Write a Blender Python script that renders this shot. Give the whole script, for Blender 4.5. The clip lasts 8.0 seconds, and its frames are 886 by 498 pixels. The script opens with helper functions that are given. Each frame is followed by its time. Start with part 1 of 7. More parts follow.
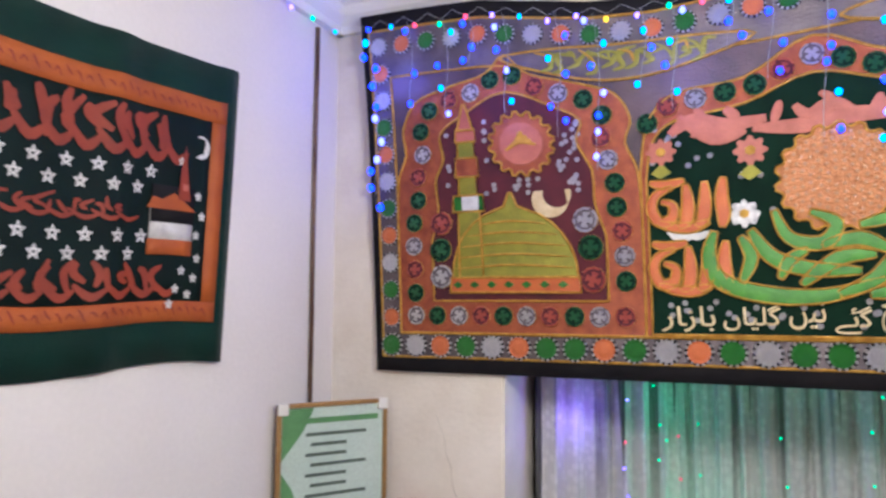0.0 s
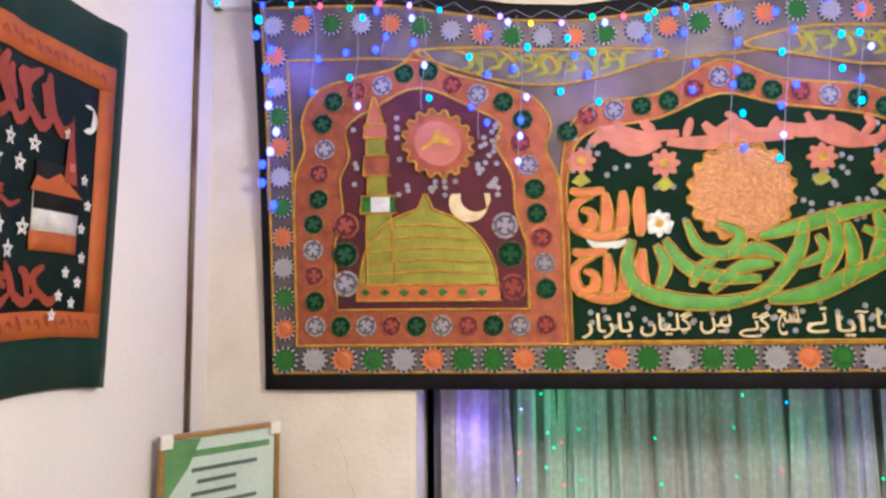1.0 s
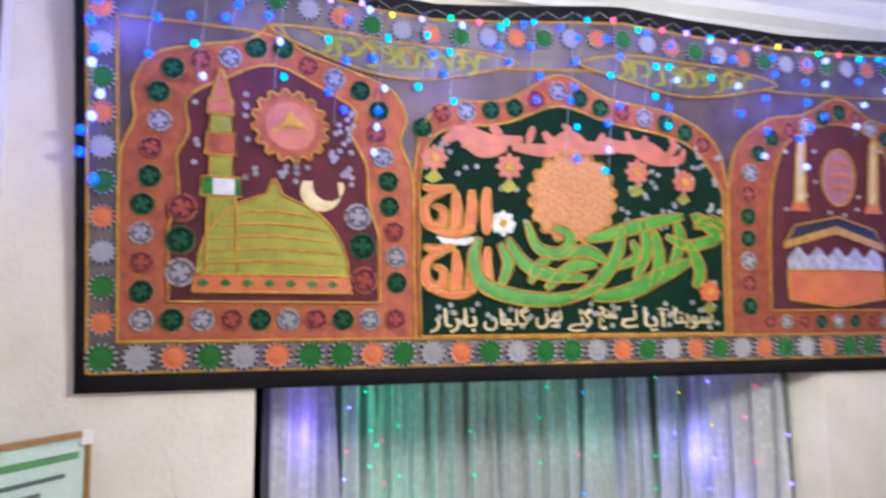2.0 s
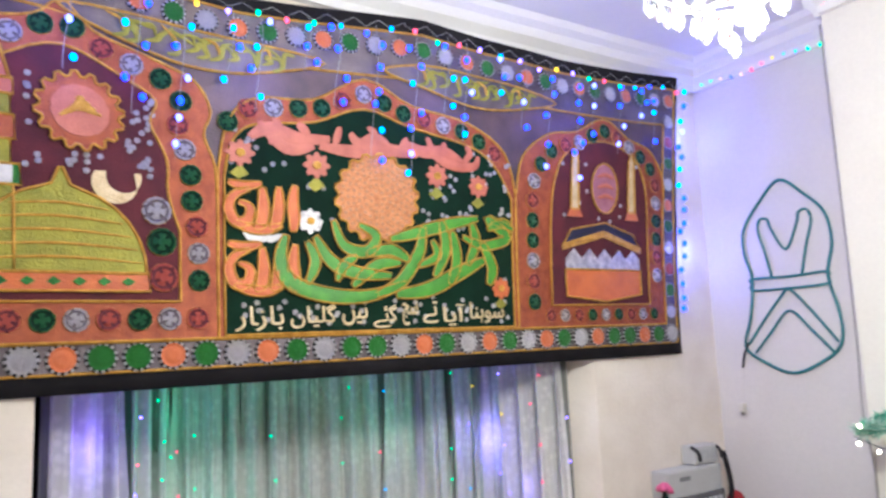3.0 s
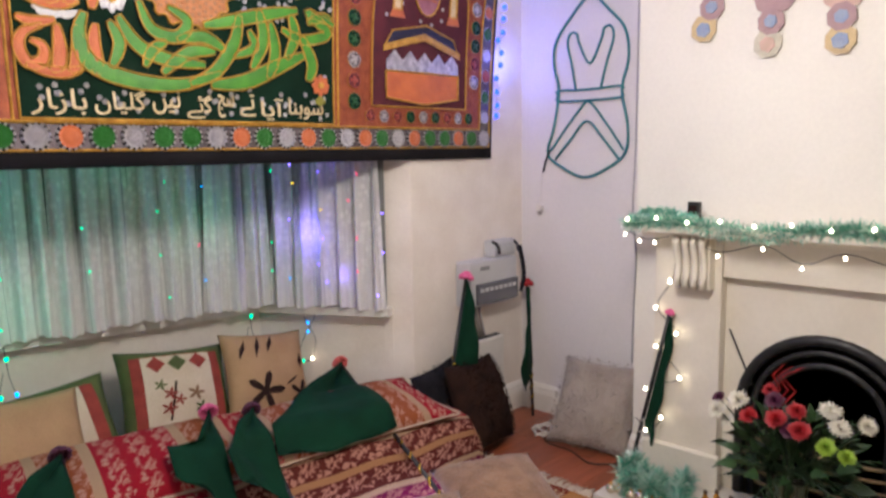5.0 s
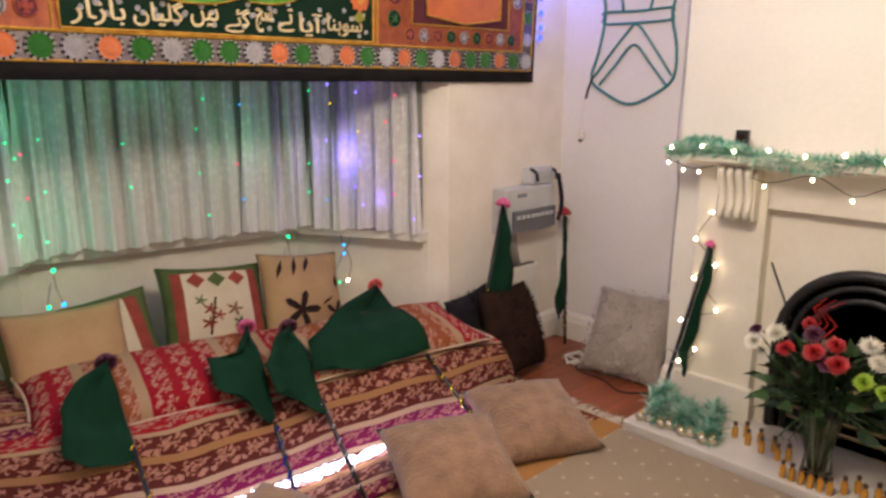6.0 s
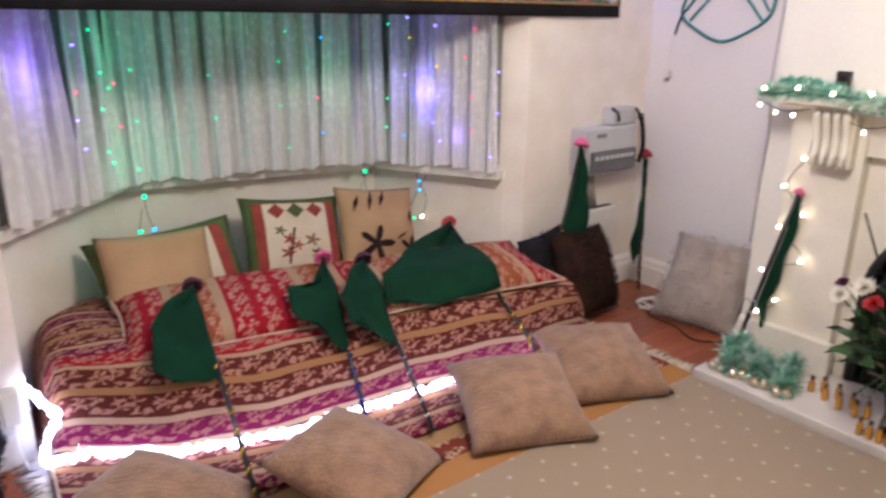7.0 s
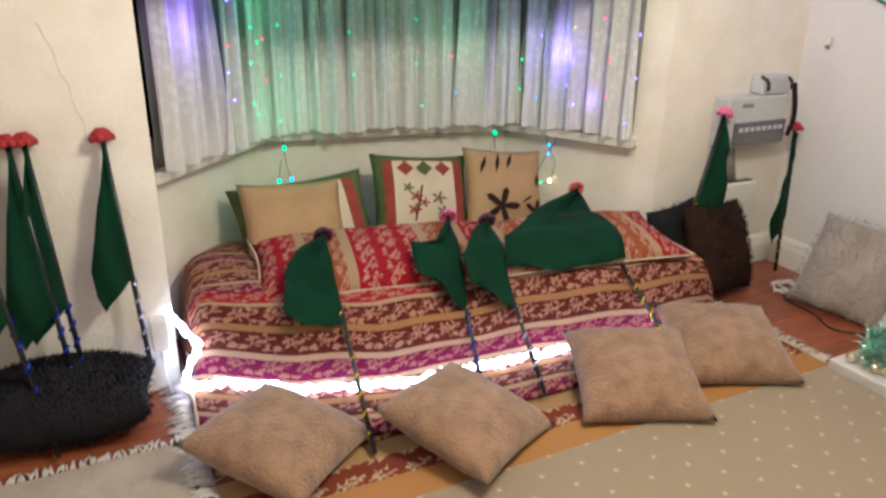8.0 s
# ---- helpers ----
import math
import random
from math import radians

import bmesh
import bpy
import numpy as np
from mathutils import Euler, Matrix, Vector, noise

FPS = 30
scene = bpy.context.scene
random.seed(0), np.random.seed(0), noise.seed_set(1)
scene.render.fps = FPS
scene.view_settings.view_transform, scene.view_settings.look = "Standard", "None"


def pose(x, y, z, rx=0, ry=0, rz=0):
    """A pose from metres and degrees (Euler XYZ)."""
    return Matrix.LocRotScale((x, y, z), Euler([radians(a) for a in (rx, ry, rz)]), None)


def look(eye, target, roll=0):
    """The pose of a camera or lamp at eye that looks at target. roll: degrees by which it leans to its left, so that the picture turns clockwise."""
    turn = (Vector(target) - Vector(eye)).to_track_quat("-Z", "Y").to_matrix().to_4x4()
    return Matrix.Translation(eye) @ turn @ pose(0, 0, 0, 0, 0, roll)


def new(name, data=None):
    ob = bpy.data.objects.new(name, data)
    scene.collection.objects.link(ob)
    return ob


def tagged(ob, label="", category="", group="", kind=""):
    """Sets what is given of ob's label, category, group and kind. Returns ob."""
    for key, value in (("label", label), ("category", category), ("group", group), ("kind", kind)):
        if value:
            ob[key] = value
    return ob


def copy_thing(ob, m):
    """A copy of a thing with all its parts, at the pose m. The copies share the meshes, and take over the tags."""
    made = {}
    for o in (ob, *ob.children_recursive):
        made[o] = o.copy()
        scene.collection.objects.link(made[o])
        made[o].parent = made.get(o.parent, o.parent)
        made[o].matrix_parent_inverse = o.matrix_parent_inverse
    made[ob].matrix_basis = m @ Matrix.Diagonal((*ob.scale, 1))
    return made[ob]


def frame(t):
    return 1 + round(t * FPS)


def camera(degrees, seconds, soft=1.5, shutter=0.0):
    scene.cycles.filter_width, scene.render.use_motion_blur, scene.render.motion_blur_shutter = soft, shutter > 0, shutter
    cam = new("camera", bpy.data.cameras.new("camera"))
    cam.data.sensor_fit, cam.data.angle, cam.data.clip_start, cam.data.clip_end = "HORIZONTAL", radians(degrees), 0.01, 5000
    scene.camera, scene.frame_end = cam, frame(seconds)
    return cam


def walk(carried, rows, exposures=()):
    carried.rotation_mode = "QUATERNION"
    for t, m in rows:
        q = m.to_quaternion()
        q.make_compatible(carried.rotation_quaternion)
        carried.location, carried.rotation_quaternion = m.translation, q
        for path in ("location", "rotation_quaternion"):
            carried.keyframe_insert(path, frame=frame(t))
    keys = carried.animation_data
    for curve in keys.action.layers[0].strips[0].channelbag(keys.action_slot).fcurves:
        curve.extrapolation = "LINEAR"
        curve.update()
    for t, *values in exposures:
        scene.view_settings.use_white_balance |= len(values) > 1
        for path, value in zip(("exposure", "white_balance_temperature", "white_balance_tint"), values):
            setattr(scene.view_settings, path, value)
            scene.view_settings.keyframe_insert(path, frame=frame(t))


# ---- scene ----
cam = camera(63.2, 8.0, 2.6, 0.4)
PATH = [
    (0, (1.604, -2.522, 1.663), (0.799, -0.7, 1.842), 0.4),
    (0.5, (1.366, -2.485, 1.629), (0.861, -0.562, 1.846), 0.4),
    (1, (1.047, -2.475, 1.651), (0.879, -0.494, 1.867), -0.5),
    (1.5, (0.84, -2.38, 1.651), (0.896, -0.4, 1.924), -0.2),
    (2, (0.667, -2.382, 1.614), (1.222, -0.474, 1.842), -0.5),
    (2.2, (0.614, -2.378, 1.542), (1.324, -0.525, 1.795), -2.0),
    (3.3, (0.578, -2.395, 1.54), (1.735, -0.785, 1.783), -1.9),
    (3.5, (0.579, -2.5, 1.54), (1.765, -0.911, 1.756), -1.8),
    (4, (0.563, -2.487, 1.51), (1.884, -0.992, 1.605), -2.3),
    (4.5, (0.554, -2.493, 1.50), (1.98, -1.092, 1.41), -1.4),
    (4.7, (0.546, -2.505, 1.49), (1.986, -1.13, 1.318), -1.7),
    (5.8, (0.554, -2.486, 1.433), (1.934, -1.102, 1.007), -0.1),
    (6, (0.553, -2.488, 1.432), (1.891, -1.07, 0.986), 0.1),
    (6.5, (0.551, -2.491, 1.432), (1.813, -1.036, 0.896), 0.9),
    (7, (0.549, -2.493, 1.431), (1.702, -0.979, 0.82), 0.6),
    (7.5, (0.545, -2.503, 1.429), (1.447, -0.822, 0.828), -0.4),
    (8, (0.548, -2.501, 1.431), (1.394, -0.835, 0.718), 1.0),
]
walk(cam, [(t, look(eye, target, roll)) for t, eye, target, roll in PATH],
     [(0.0, 0.02, 5450, 6), (0.5, 0.06, 6300, 4), (1.0, 0.28, 6100, 3), (1.5, 0.34, 5900, 3), (2.2, 0.36, 5150, 3), (3.5, 0.27, 5600, 1), (4.0, 0.12, 5650, 5), (4.7, 0.10, 5700, 9), (6.0, 0.11, 6700, 10), (6.5, 0.24, 6050, 14), (7.0, 0.36, 5900, 11), (8.0, 0.49, 6200, -3)])
# ---------------------------------------------------------------- world and light
world = bpy.data.worlds.new("night")
world.use_nodes = True
world.node_tree.nodes["Background"].inputs[0].default_value = (0.010, 0.013, 0.022, 1)
world.node_tree.nodes["Background"].inputs[1].default_value = 1.0
scene.world = world


def lamp(name, place, watts, colour, radius):
    data = bpy.data.lights.new(name, "POINT")
    data.energy, data.color, data.shadow_soft_size = watts, colour, radius
    ob = new(name, data)
    ob.location = place
    return ob


CHX, CHY = 1.77, -1.61
for k in range(3):
    a = 2.1 * k + 0.4
    lamp("chandelier_light", (CHX + 0.13 * math.cos(a), CHY + 0.13 * math.sin(a), 2.17), 36, (1.0, 0.88, 0.76), 0.14)
# string lights behind and over the net curtain, and along the cornice
for x, y, z, watts, colour in ((1.30, 0.60, 1.30, 0.17, (0.10, 1.0, 0.48)), (1.36, 0.62, 0.86, 0.16, (0.10, 1.0, 0.50)), (1.72, 0.54, 1.55, 0.20, (0.10, 1.0, 0.48)), (2.14, 0.52, 1.20, 0.14, (0.12, 1.0, 0.50)),
                               (2.56, 0.42, 1.10, 0.36, (0.20, 0.14, 1.0)), (2.62, 0.36, 1.60, 0.34, (0.22, 0.14, 1.0)), (2.66, 0.30, 0.90, 0.06, (0.25, 0.14, 1.0)), (0.98, 0.36, 1.25, 0.36, (0.28, 0.14, 1.0))):
    lamp("curtain_glow", (x, y - 0.11, z), watts * 3.2, colour, 0.04)
for x, y, z, watts in ((3.62, -0.09, 2.55, 1.6), (3.62, -0.09, 1.95, 1.3), (0.34, -0.20, 2.55, 1.4), (0.75, -0.28, 2.45, 2.0), (1.4, -0.28, 2.45, 1.6), (2.1, -0.28, 2.45, 1.6), (2.8, -0.28, 2.45, 1.6)):
    lamp("blue_glow", (x, y, z), watts, (0.16, 0.18, 1.0), 0.03)

# ---------------------------------------------------------------- materials


def surf(name, col, col2=None, scale=6.0, rough=0.6, bump=0.15, fine=120.0, metal=0.0, sheen=0.0, coat=0.0, stretch=(1, 1, 1), rand=0.0):
    """A painted, woven or moulded surface: two colours mixed by broad stains, with a fine grain."""
    m = bpy.data.materials.new(name)
    m.use_nodes = True
    nt = m.node_tree
    b = nt.nodes["Principled BSDF"]
    tc = nt.nodes.new("ShaderNodeTexCoord")
    mp = nt.nodes.new("ShaderNodeMapping")
    mp.inputs["Scale"].default_value = stretch
    nt.links.new(tc.outputs["Object"], mp.inputs[0])
    big = nt.nodes.new("ShaderNodeTexNoise")
    big.inputs["Scale"].default_value, big.inputs["Detail"].default_value = scale, 6
    small = nt.nodes.new("ShaderNodeTexNoise")
    small.inputs["Scale"].default_value, small.inputs["Detail"].default_value = fine, 3
    for n in (big, small):
        nt.links.new(mp.outputs[0], n.inputs["Vector"])
    mix = nt.nodes.new("ShaderNodeMix")
    mix.data_type = "RGBA"
    c2 = col2 or tuple(c * 0.72 for c in col)
    mix.inputs[6].default_value, mix.inputs[7].default_value = (*col, 1), (*c2, 1)
    ramp = nt.nodes.new("ShaderNodeValToRGB")
    ramp.color_ramp.elements[0].position, ramp.color_ramp.elements[1].position = 0.35, 0.72
    nt.links.new(big.outputs[0], ramp.inputs[0])
    nt.links.new(ramp.outputs[0], mix.inputs[0])
    grain = nt.nodes.new("ShaderNodeMix")
    grain.data_type, grain.blend_type = "RGBA", "MULTIPLY"
    grain.inputs[0].default_value = 0.35
    nt.links.new(mix.outputs[2], grain.inputs[6])
    g2 = nt.nodes.new("ShaderNodeValToRGB")
    g2.color_ramp.elements[0].position, g2.color_ramp.elements[1].position = 0.3, 0.7
    lowg = 0.88 if fine < 100 else 0.55
    g2.color_ramp.elements[0].color = (lowg, lowg, lowg, 1)
    nt.links.new(small.outputs[0], g2.inputs[0])
    nt.links.new(g2.outputs[0], grain.inputs[7])
    last = grain.outputs[2]
    if rand:
        info = nt.nodes.new("ShaderNodeObjectInfo")
        hs = nt.nodes.new("ShaderNodeHueSaturation")
        mr = nt.nodes.new("ShaderNodeMapRange")
        mr.inputs[3].default_value, mr.inputs[4].default_value = 1 - rand, 1 + rand
        nt.links.new(info.outputs["Random"], mr.inputs[0])
        nt.links.new(mr.outputs[0], hs.inputs["Value"])
        nt.links.new(last, hs.inputs["Color"])
        last = hs.outputs[0]
    nt.links.new(last, b.inputs["Base Color"])
    b.inputs["Roughness"].default_value, b.inputs["Metallic"].default_value = rough, metal
    b.inputs["Sheen Weight"].default_value, b.inputs["Coat Weight"].default_value = sheen, coat
    b.inputs["Specular IOR Level"].default_value = 0.15 if max(col) < 0.1 and not metal and rough > 0.5 else 0.5
    if bump:
        bp = nt.nodes.new("ShaderNodeBump")
        bp.inputs["Strength"].default_value, bp.inputs["Distance"].default_value = bump, 0.01
        nt.links.new(small.outputs[0], bp.inputs["Height"])
        nt.links.new(bp.outputs[0], b.inputs["Normal"])
    return m


def glow(name, col, power):
    m = bpy.data.materials.new(name)
    m.use_nodes = True
    b = m.node_tree.nodes["Principled BSDF"]
    b.inputs["Base Color"].default_value = (*col, 1)
    b.inputs["Emission Color"].default_value = (*col, 1)
    b.inputs["Emission Strength"].default_value = power
    return m


def glassy(name, col=(1, 1, 1), rough=0.02):
    m = bpy.data.materials.new(name)
    m.use_nodes = True
    b = m.node_tree.nodes["Principled BSDF"]
    b.inputs["Base Color"].default_value = (*col, 1)
    b.inputs["Roughness"].default_value, b.inputs["Transmission Weight"].default_value = rough, 1.0
    return m


WALL = surf("cream_emulsion", (0.83, 0.76, 0.67), (0.74, 0.66, 0.56), 5.5, 0.75, 0.18, 50)
WALL_R = surf("pale_grey_emulsion", (0.76, 0.72, 0.69), (0.68, 0.64, 0.61), 1.4, 0.75, 0.12, 60)
WALL_L = surf("off_white_emulsion", (0.79, 0.74, 0.70), (0.72, 0.67, 0.62), 1.4, 0.75, 0.12, 60)
GLOSS = surf("white_gloss_paint", (0.80, 0.77, 0.70), (0.72, 0.68, 0.60), 3, 0.35, 0.05, 40)
CEIL = surf("white_ceiling_paint", (0.82, 0.80, 0.78), (0.76, 0.74, 0.72), 2, 0.8, 0.1, 80)
BLACKC = surf("black_cotton", (0.012, 0.011, 0.013), (0.02, 0.018, 0.02), 8, 0.85, 0.3, 300)
IRON = surf("blackleaded_iron", (0.018, 0.018, 0.02), (0.03, 0.028, 0.027), 12, 0.42, 0.25, 90, 0.3)
NIGHT = surf("night_glass_backing", (0.01, 0.012, 0.016), (0.02, 0.022, 0.028), 3, 0.2, 0.0)

# ---------------------------------------------------------------- mesh helpers


def part(name, bm, material, parent=None, label="", smooth=False):
    """One mesh object from a bmesh, under a thing or a part."""
    me = bpy.data.meshes.new(name)
    bm.to_mesh(me)
    bm.free()
    for p in me.polygons:
        p.use_smooth = smooth
    for mm in material if isinstance(material, (list, tuple)) else (material,):
        me.materials.append(mm)
    ob = new(name, me)
    if parent is not None:
        ob.parent = parent
        ob.matrix_parent_inverse = parent.matrix_basis.inverted()
    if label:
        ob["label"] = label
    return ob


def thing(name, place, label, category, group="", kind=""):
    ob = new(name)
    ob.location = place
    ob.empty_display_size = 0.1
    return tagged(ob, label, category, group, kind)


def box(bm, lo, hi, bevel=0.0, m=None):
    """A box between two corners, its edges rounded off."""
    had = set(bm.verts)
    vs = bmesh.ops.create_cube(bm, size=1.0)["verts"]
    c = [(a + b) / 2 for a, b in zip(lo, hi)]
    s = [abs(b - a) for a, b in zip(lo, hi)]
    for v in vs:
        v.co = Vector([v.co[i] * s[i] + c[i] for i in range(3)])
    if bevel:
        es = list({e for v in vs for e in v.link_edges})
        bmesh.ops.bevel(bm, geom=es, offset=bevel, segments=2, profile=0.6, affect="EDGES")
    if m is not None:
        bmesh.ops.transform(bm, matrix=m, verts=[v for v in bm.verts if v not in had])
    return bm


def tube(bm, pts, radius, sides=6, caps=True):
    """A round bar along points; radius may be a list."""
    pts = [Vector(p) for p in pts]
    rings = []
    up = Vector((0.13, 0.27, 0.95))
    for i, p in enumerate(pts):
        d = (pts[min(i + 1, len(pts) - 1)] - pts[max(i - 1, 0)]).normalized()
        a = d.cross(up)
        if a.length < 1e-3:
            a = d.cross(Vector((1, 0, 0)))
        a.normalize()
        b = d.cross(a).normalized()
        r = radius[i] if isinstance(radius, (list, tuple)) else radius
        rings.append([bm.verts.new(p + r * (math.cos(2 * math.pi * k / sides) * a + math.sin(2 * math.pi * k / sides) * b)) for k in range(sides)])
    for p, q in zip(rings, rings[1:]):
        for k in range(sides):
            bm.faces.new((p[k], p[(k + 1) % sides], q[(k + 1) % sides], q[k]))
    if caps:
        bm.faces.new(rings[0][::-1])
        bm.faces.new(rings[-1])
    return bm


def lathe(bm, profile, place, sides=16, squash=1.0):
    """A turned shape: (radius, height) pairs round a standing axis."""
    rings = []
    for r, h in profile:
        rings.append([bm.verts.new((place[0] + r * math.cos(2 * math.pi * k / sides), place[1] + squash * r * math.sin(2 * math.pi * k / sides), place[2] + h)) for k in range(sides)])
    for p, q in zip(rings, rings[1:]):
        for k in range(sides):
            bm.faces.new((p[k], p[(k + 1) % sides], q[(k + 1) % sides], q[k]))
    bm.faces.new(rings[0][::-1])
    bm.faces.new(rings[-1])
    return bm


def prism(bm, poly, z0, z1):
    """A standing prism over a plan polygon."""
    lo = [bm.verts.new((x, y, z0)) for x, y in poly]
    hi = [bm.verts.new((x, y, z1)) for x, y in poly]
    n = len(poly)
    for i in range(n):
        bm.faces.new((lo[i], lo[(i + 1) % n], hi[(i + 1) % n], hi[i]))
    bm.faces.new(lo[::-1])
    bm.faces.new(hi)
    bmesh.ops.recalc_face_normals(bm, faces=bm.faces[:])
    return bm


def ball(bm, place, r, u=8, v=6, scale=(1, 1, 1)):
    bmesh.ops.create_uvsphere(bm, u_segments=u, v_segments=v, radius=1.0,
                              matrix=Matrix.Translation(place) @ Matrix.Diagonal((r * scale[0], r * scale[1], r * scale[2], 1)))
    return bm


# ---------------------------------------------------------------- structure
XR, XB, YB0, YB1 = 3.81, 3.48, -0.90, -2.54
ZC, YBACK, WL, WR = 2.97, -4.60, 0.727, 2.941
BAY = [(WL, 0.32), (1.27, 0.89), (2.53, 0.72), (2.865, 0.11)]


def setting(name, bm, material, label, category):
    return tagged(part(name, bm, material), label, category, kind="structure")


setting("floor", box(bmesh.new(), (-0.3, YBACK - 0.2, -0.12), (XR + 0.3, 1.3, -0.008)), surf("screed", (0.12, 0.07, 0.04)), "dark timber subfloor under laid boards", "floor")
bm = box(bmesh.new(), (-0.2, YBACK - 0.2, ZC), (XR + 0.25, 1.3, ZC + 0.15))
setting("ceiling", bm, CEIL, "white painted plaster ceiling", "ceiling")
setting("wall_west", box(bmesh.new(), (-0.2, YBACK, -0.1), (0.0, 0.0, ZC)), WALL_L, "off-white painted plaster wall with a green hanging", "wall")
setting("wall_south", box(bmesh.new(), (-0.2, YBACK - 0.2, -0.1), (XR + 0.25, YBACK, ZC)), WALL_L, "plain off-white painted plaster wall", "wall")
setting("wall_east", box(bmesh.new(), (XR, YBACK, -0.1), (XR + 0.25, 0.0, ZC)), WALL_R, "pale painted plaster wall of the alcove", "wall")
bm = box(bmesh.new(), (-0.2, 0.0, -0.1), (WL, 0.22, ZC), 0)
setting("wall_north", bm, WALL, "cream painted plaster wall beside the bay", "wall")
bm = box(bmesh.new(), (WR, 0.0, -0.1), (XR + 0.25, 0.22, ZC))
setting("wall_north_b", bm, WALL, "cream painted plaster wall between bay and alcove", "wall").name = "wall_north"
setting("bay_lintel", box(bmesh.new(), (WL, 0.0, 2.45), (WR, 0.22, ZC)), WALL, "plaster lintel over the bay opening", "wall")
bm = box(bmesh.new(), (XB, YB1, -0.1), (XR, YB0, ZC), 0)
setting("chimney_breast", bm, surf("warm_white_emulsion", (0.80, 0.77, 0.69), (0.74, 0.70, 0.62), 1.5, 0.72, 0.12, 60), "warm white painted chimney breast", "chimney breast")


def baywall(name, z0, z1, inset, thick, material, label, category):
    """A band of wall that follows the three sides of the bay."""
    bm = bmesh.new()
    for (ax, ay), (bx, by) in zip(BAY, BAY[1:]):
        d = Vector((bx - ax, by - ay, 0)).normalized()
        n = Vector((-d.y, d.x, 0))
        a, b = Vector((ax, ay, 0)), Vector((bx, by, 0))
        lo, hi = inset, inset + thick
        e = 0.03
        prism(bm, [((a - d * e + n * lo).x, (a - d * e + n * lo).y), ((b + d * e + n * lo).x, (b + d * e + n * lo).y),
                   ((b + d * e + n * hi).x, (b + d * e + n * hi).y), ((a - d * e + n * hi).x, (a - d * e + n * hi).y)], z0, z1)
    return setting(name, bm, material, label, category)


baywall("bay_wall", -0.1, 0.69, 0.0, 0.2, WALL, "cream painted wall under the bay window", "wall")
baywall("window_sill", 0.69, 0.73, -0.075, 0.24, GLOSS, "white gloss window sill round the bay", "window sill")
baywall("bay_night", 0.73, 2.6, 0.16, 0.02, NIGHT, "dark night behind the bay window panes", "backdrop")
bm = prism(bmesh.new(), [(WL - 0.1, 0.1), (WL - 0.1, 1.2), (WR + 0.1, 1.2), (WR + 0.1, 0.1)], 2.6, 2.7)
setting("bay_ceiling", bm, CEIL, "white plaster soffit of the bay", "ceiling")
# window frames of the bay, one window a side
for w, ((ax, ay), (bx, by)) in enumerate(zip(BAY, BAY[1:])):
    d = Vector((bx - ax, by - ay, 0))
    length = d.length
    d.normalize()
    n = Vector((-d.y, d.x, 0))
    win = thing("window_%d" % (w + 1), (ax, ay, 0.73), "white painted timber sash window, dark outside", "window", kind="structure")
    turn = Matrix.Translation((ax + n.x * 0.1, ay + n.y * 0.1, 0.73)) @ Matrix.Rotation(math.atan2(d.y, d.x), 4, "Z")
    bm = bmesh.new()
    for x0, x1, z0, z1 in ((0, 0.06, 0, 1.87), (length - 0.06, length, 0, 1.87), (0.06, length - 0.06, 0, 0.07), (0.06, length - 0.06, 1.80, 1.87), (0.06, length - 0.06, 1.15, 1.2)):
        box(bm, (x0, -0.03, z0), (x1, 0.03, z1))
    bmesh.ops.transform(bm, matrix=turn, verts=bm.verts[:])
    part("window_frame", bm, GLOSS, win)
    bm = box(bmesh.new(), (0.06, -0.004, 0.07), (length - 0.06, 0.004, 1.80))
    bmesh.ops.transform(bm, matrix=turn, verts=bm.verts[:])
    part("pane", bm, glassy("window_glass"), win).visible_shadow = False

# reveals of the bay opening
for plan_ in ([(WL, 0.004), (WL + 0.012, 0.004), (WL + 0.012, 0.38), (WL, 0.38)], [(2.86, 0.15), (2.855, 0.125), (WR - 0.004, 0.004), (WR, 0.004), (WR, 0.15)]):
    setting("reveal", prism(bmesh.new(), plan_, 0.0, 2.45), WALL, "painted plaster reveal of the bay opening", "wall")

# cornice along the walls, skirting boards
CORN = [(0.0, 0.0), (0.0, 0.15), (0.03, 0.15), (0.035, 0.12), (0.07, 0.09), (0.075, 0.05), (0.11, 0.03), (0.12, 0.0)]


def run(name, profile, a, b, inward, z, material, label, category, flip=-1):
    """A moulding of one profile between two plan points; profile: out from the wall, down from z."""
    bm = bmesh.new()
    rings = [[bm.verts.new((p[0] + inward[0] * o, p[1] + inward[1] * o, z + flip * h)) for o, h in profile] for p in (a, b)]
    k = len(profile)
    for i in range(k):
        bm.faces.new((rings[0][i], rings[0][(i + 1) % k], rings[1][(i + 1) % k], rings[1][i]))
    bm.faces.new(rings[0])
    bm.faces.new(rings[1][::-1])
    bmesh.ops.recalc_face_normals(bm, faces=bm.faces[:])
    return setting(name, bm, material, label, category)


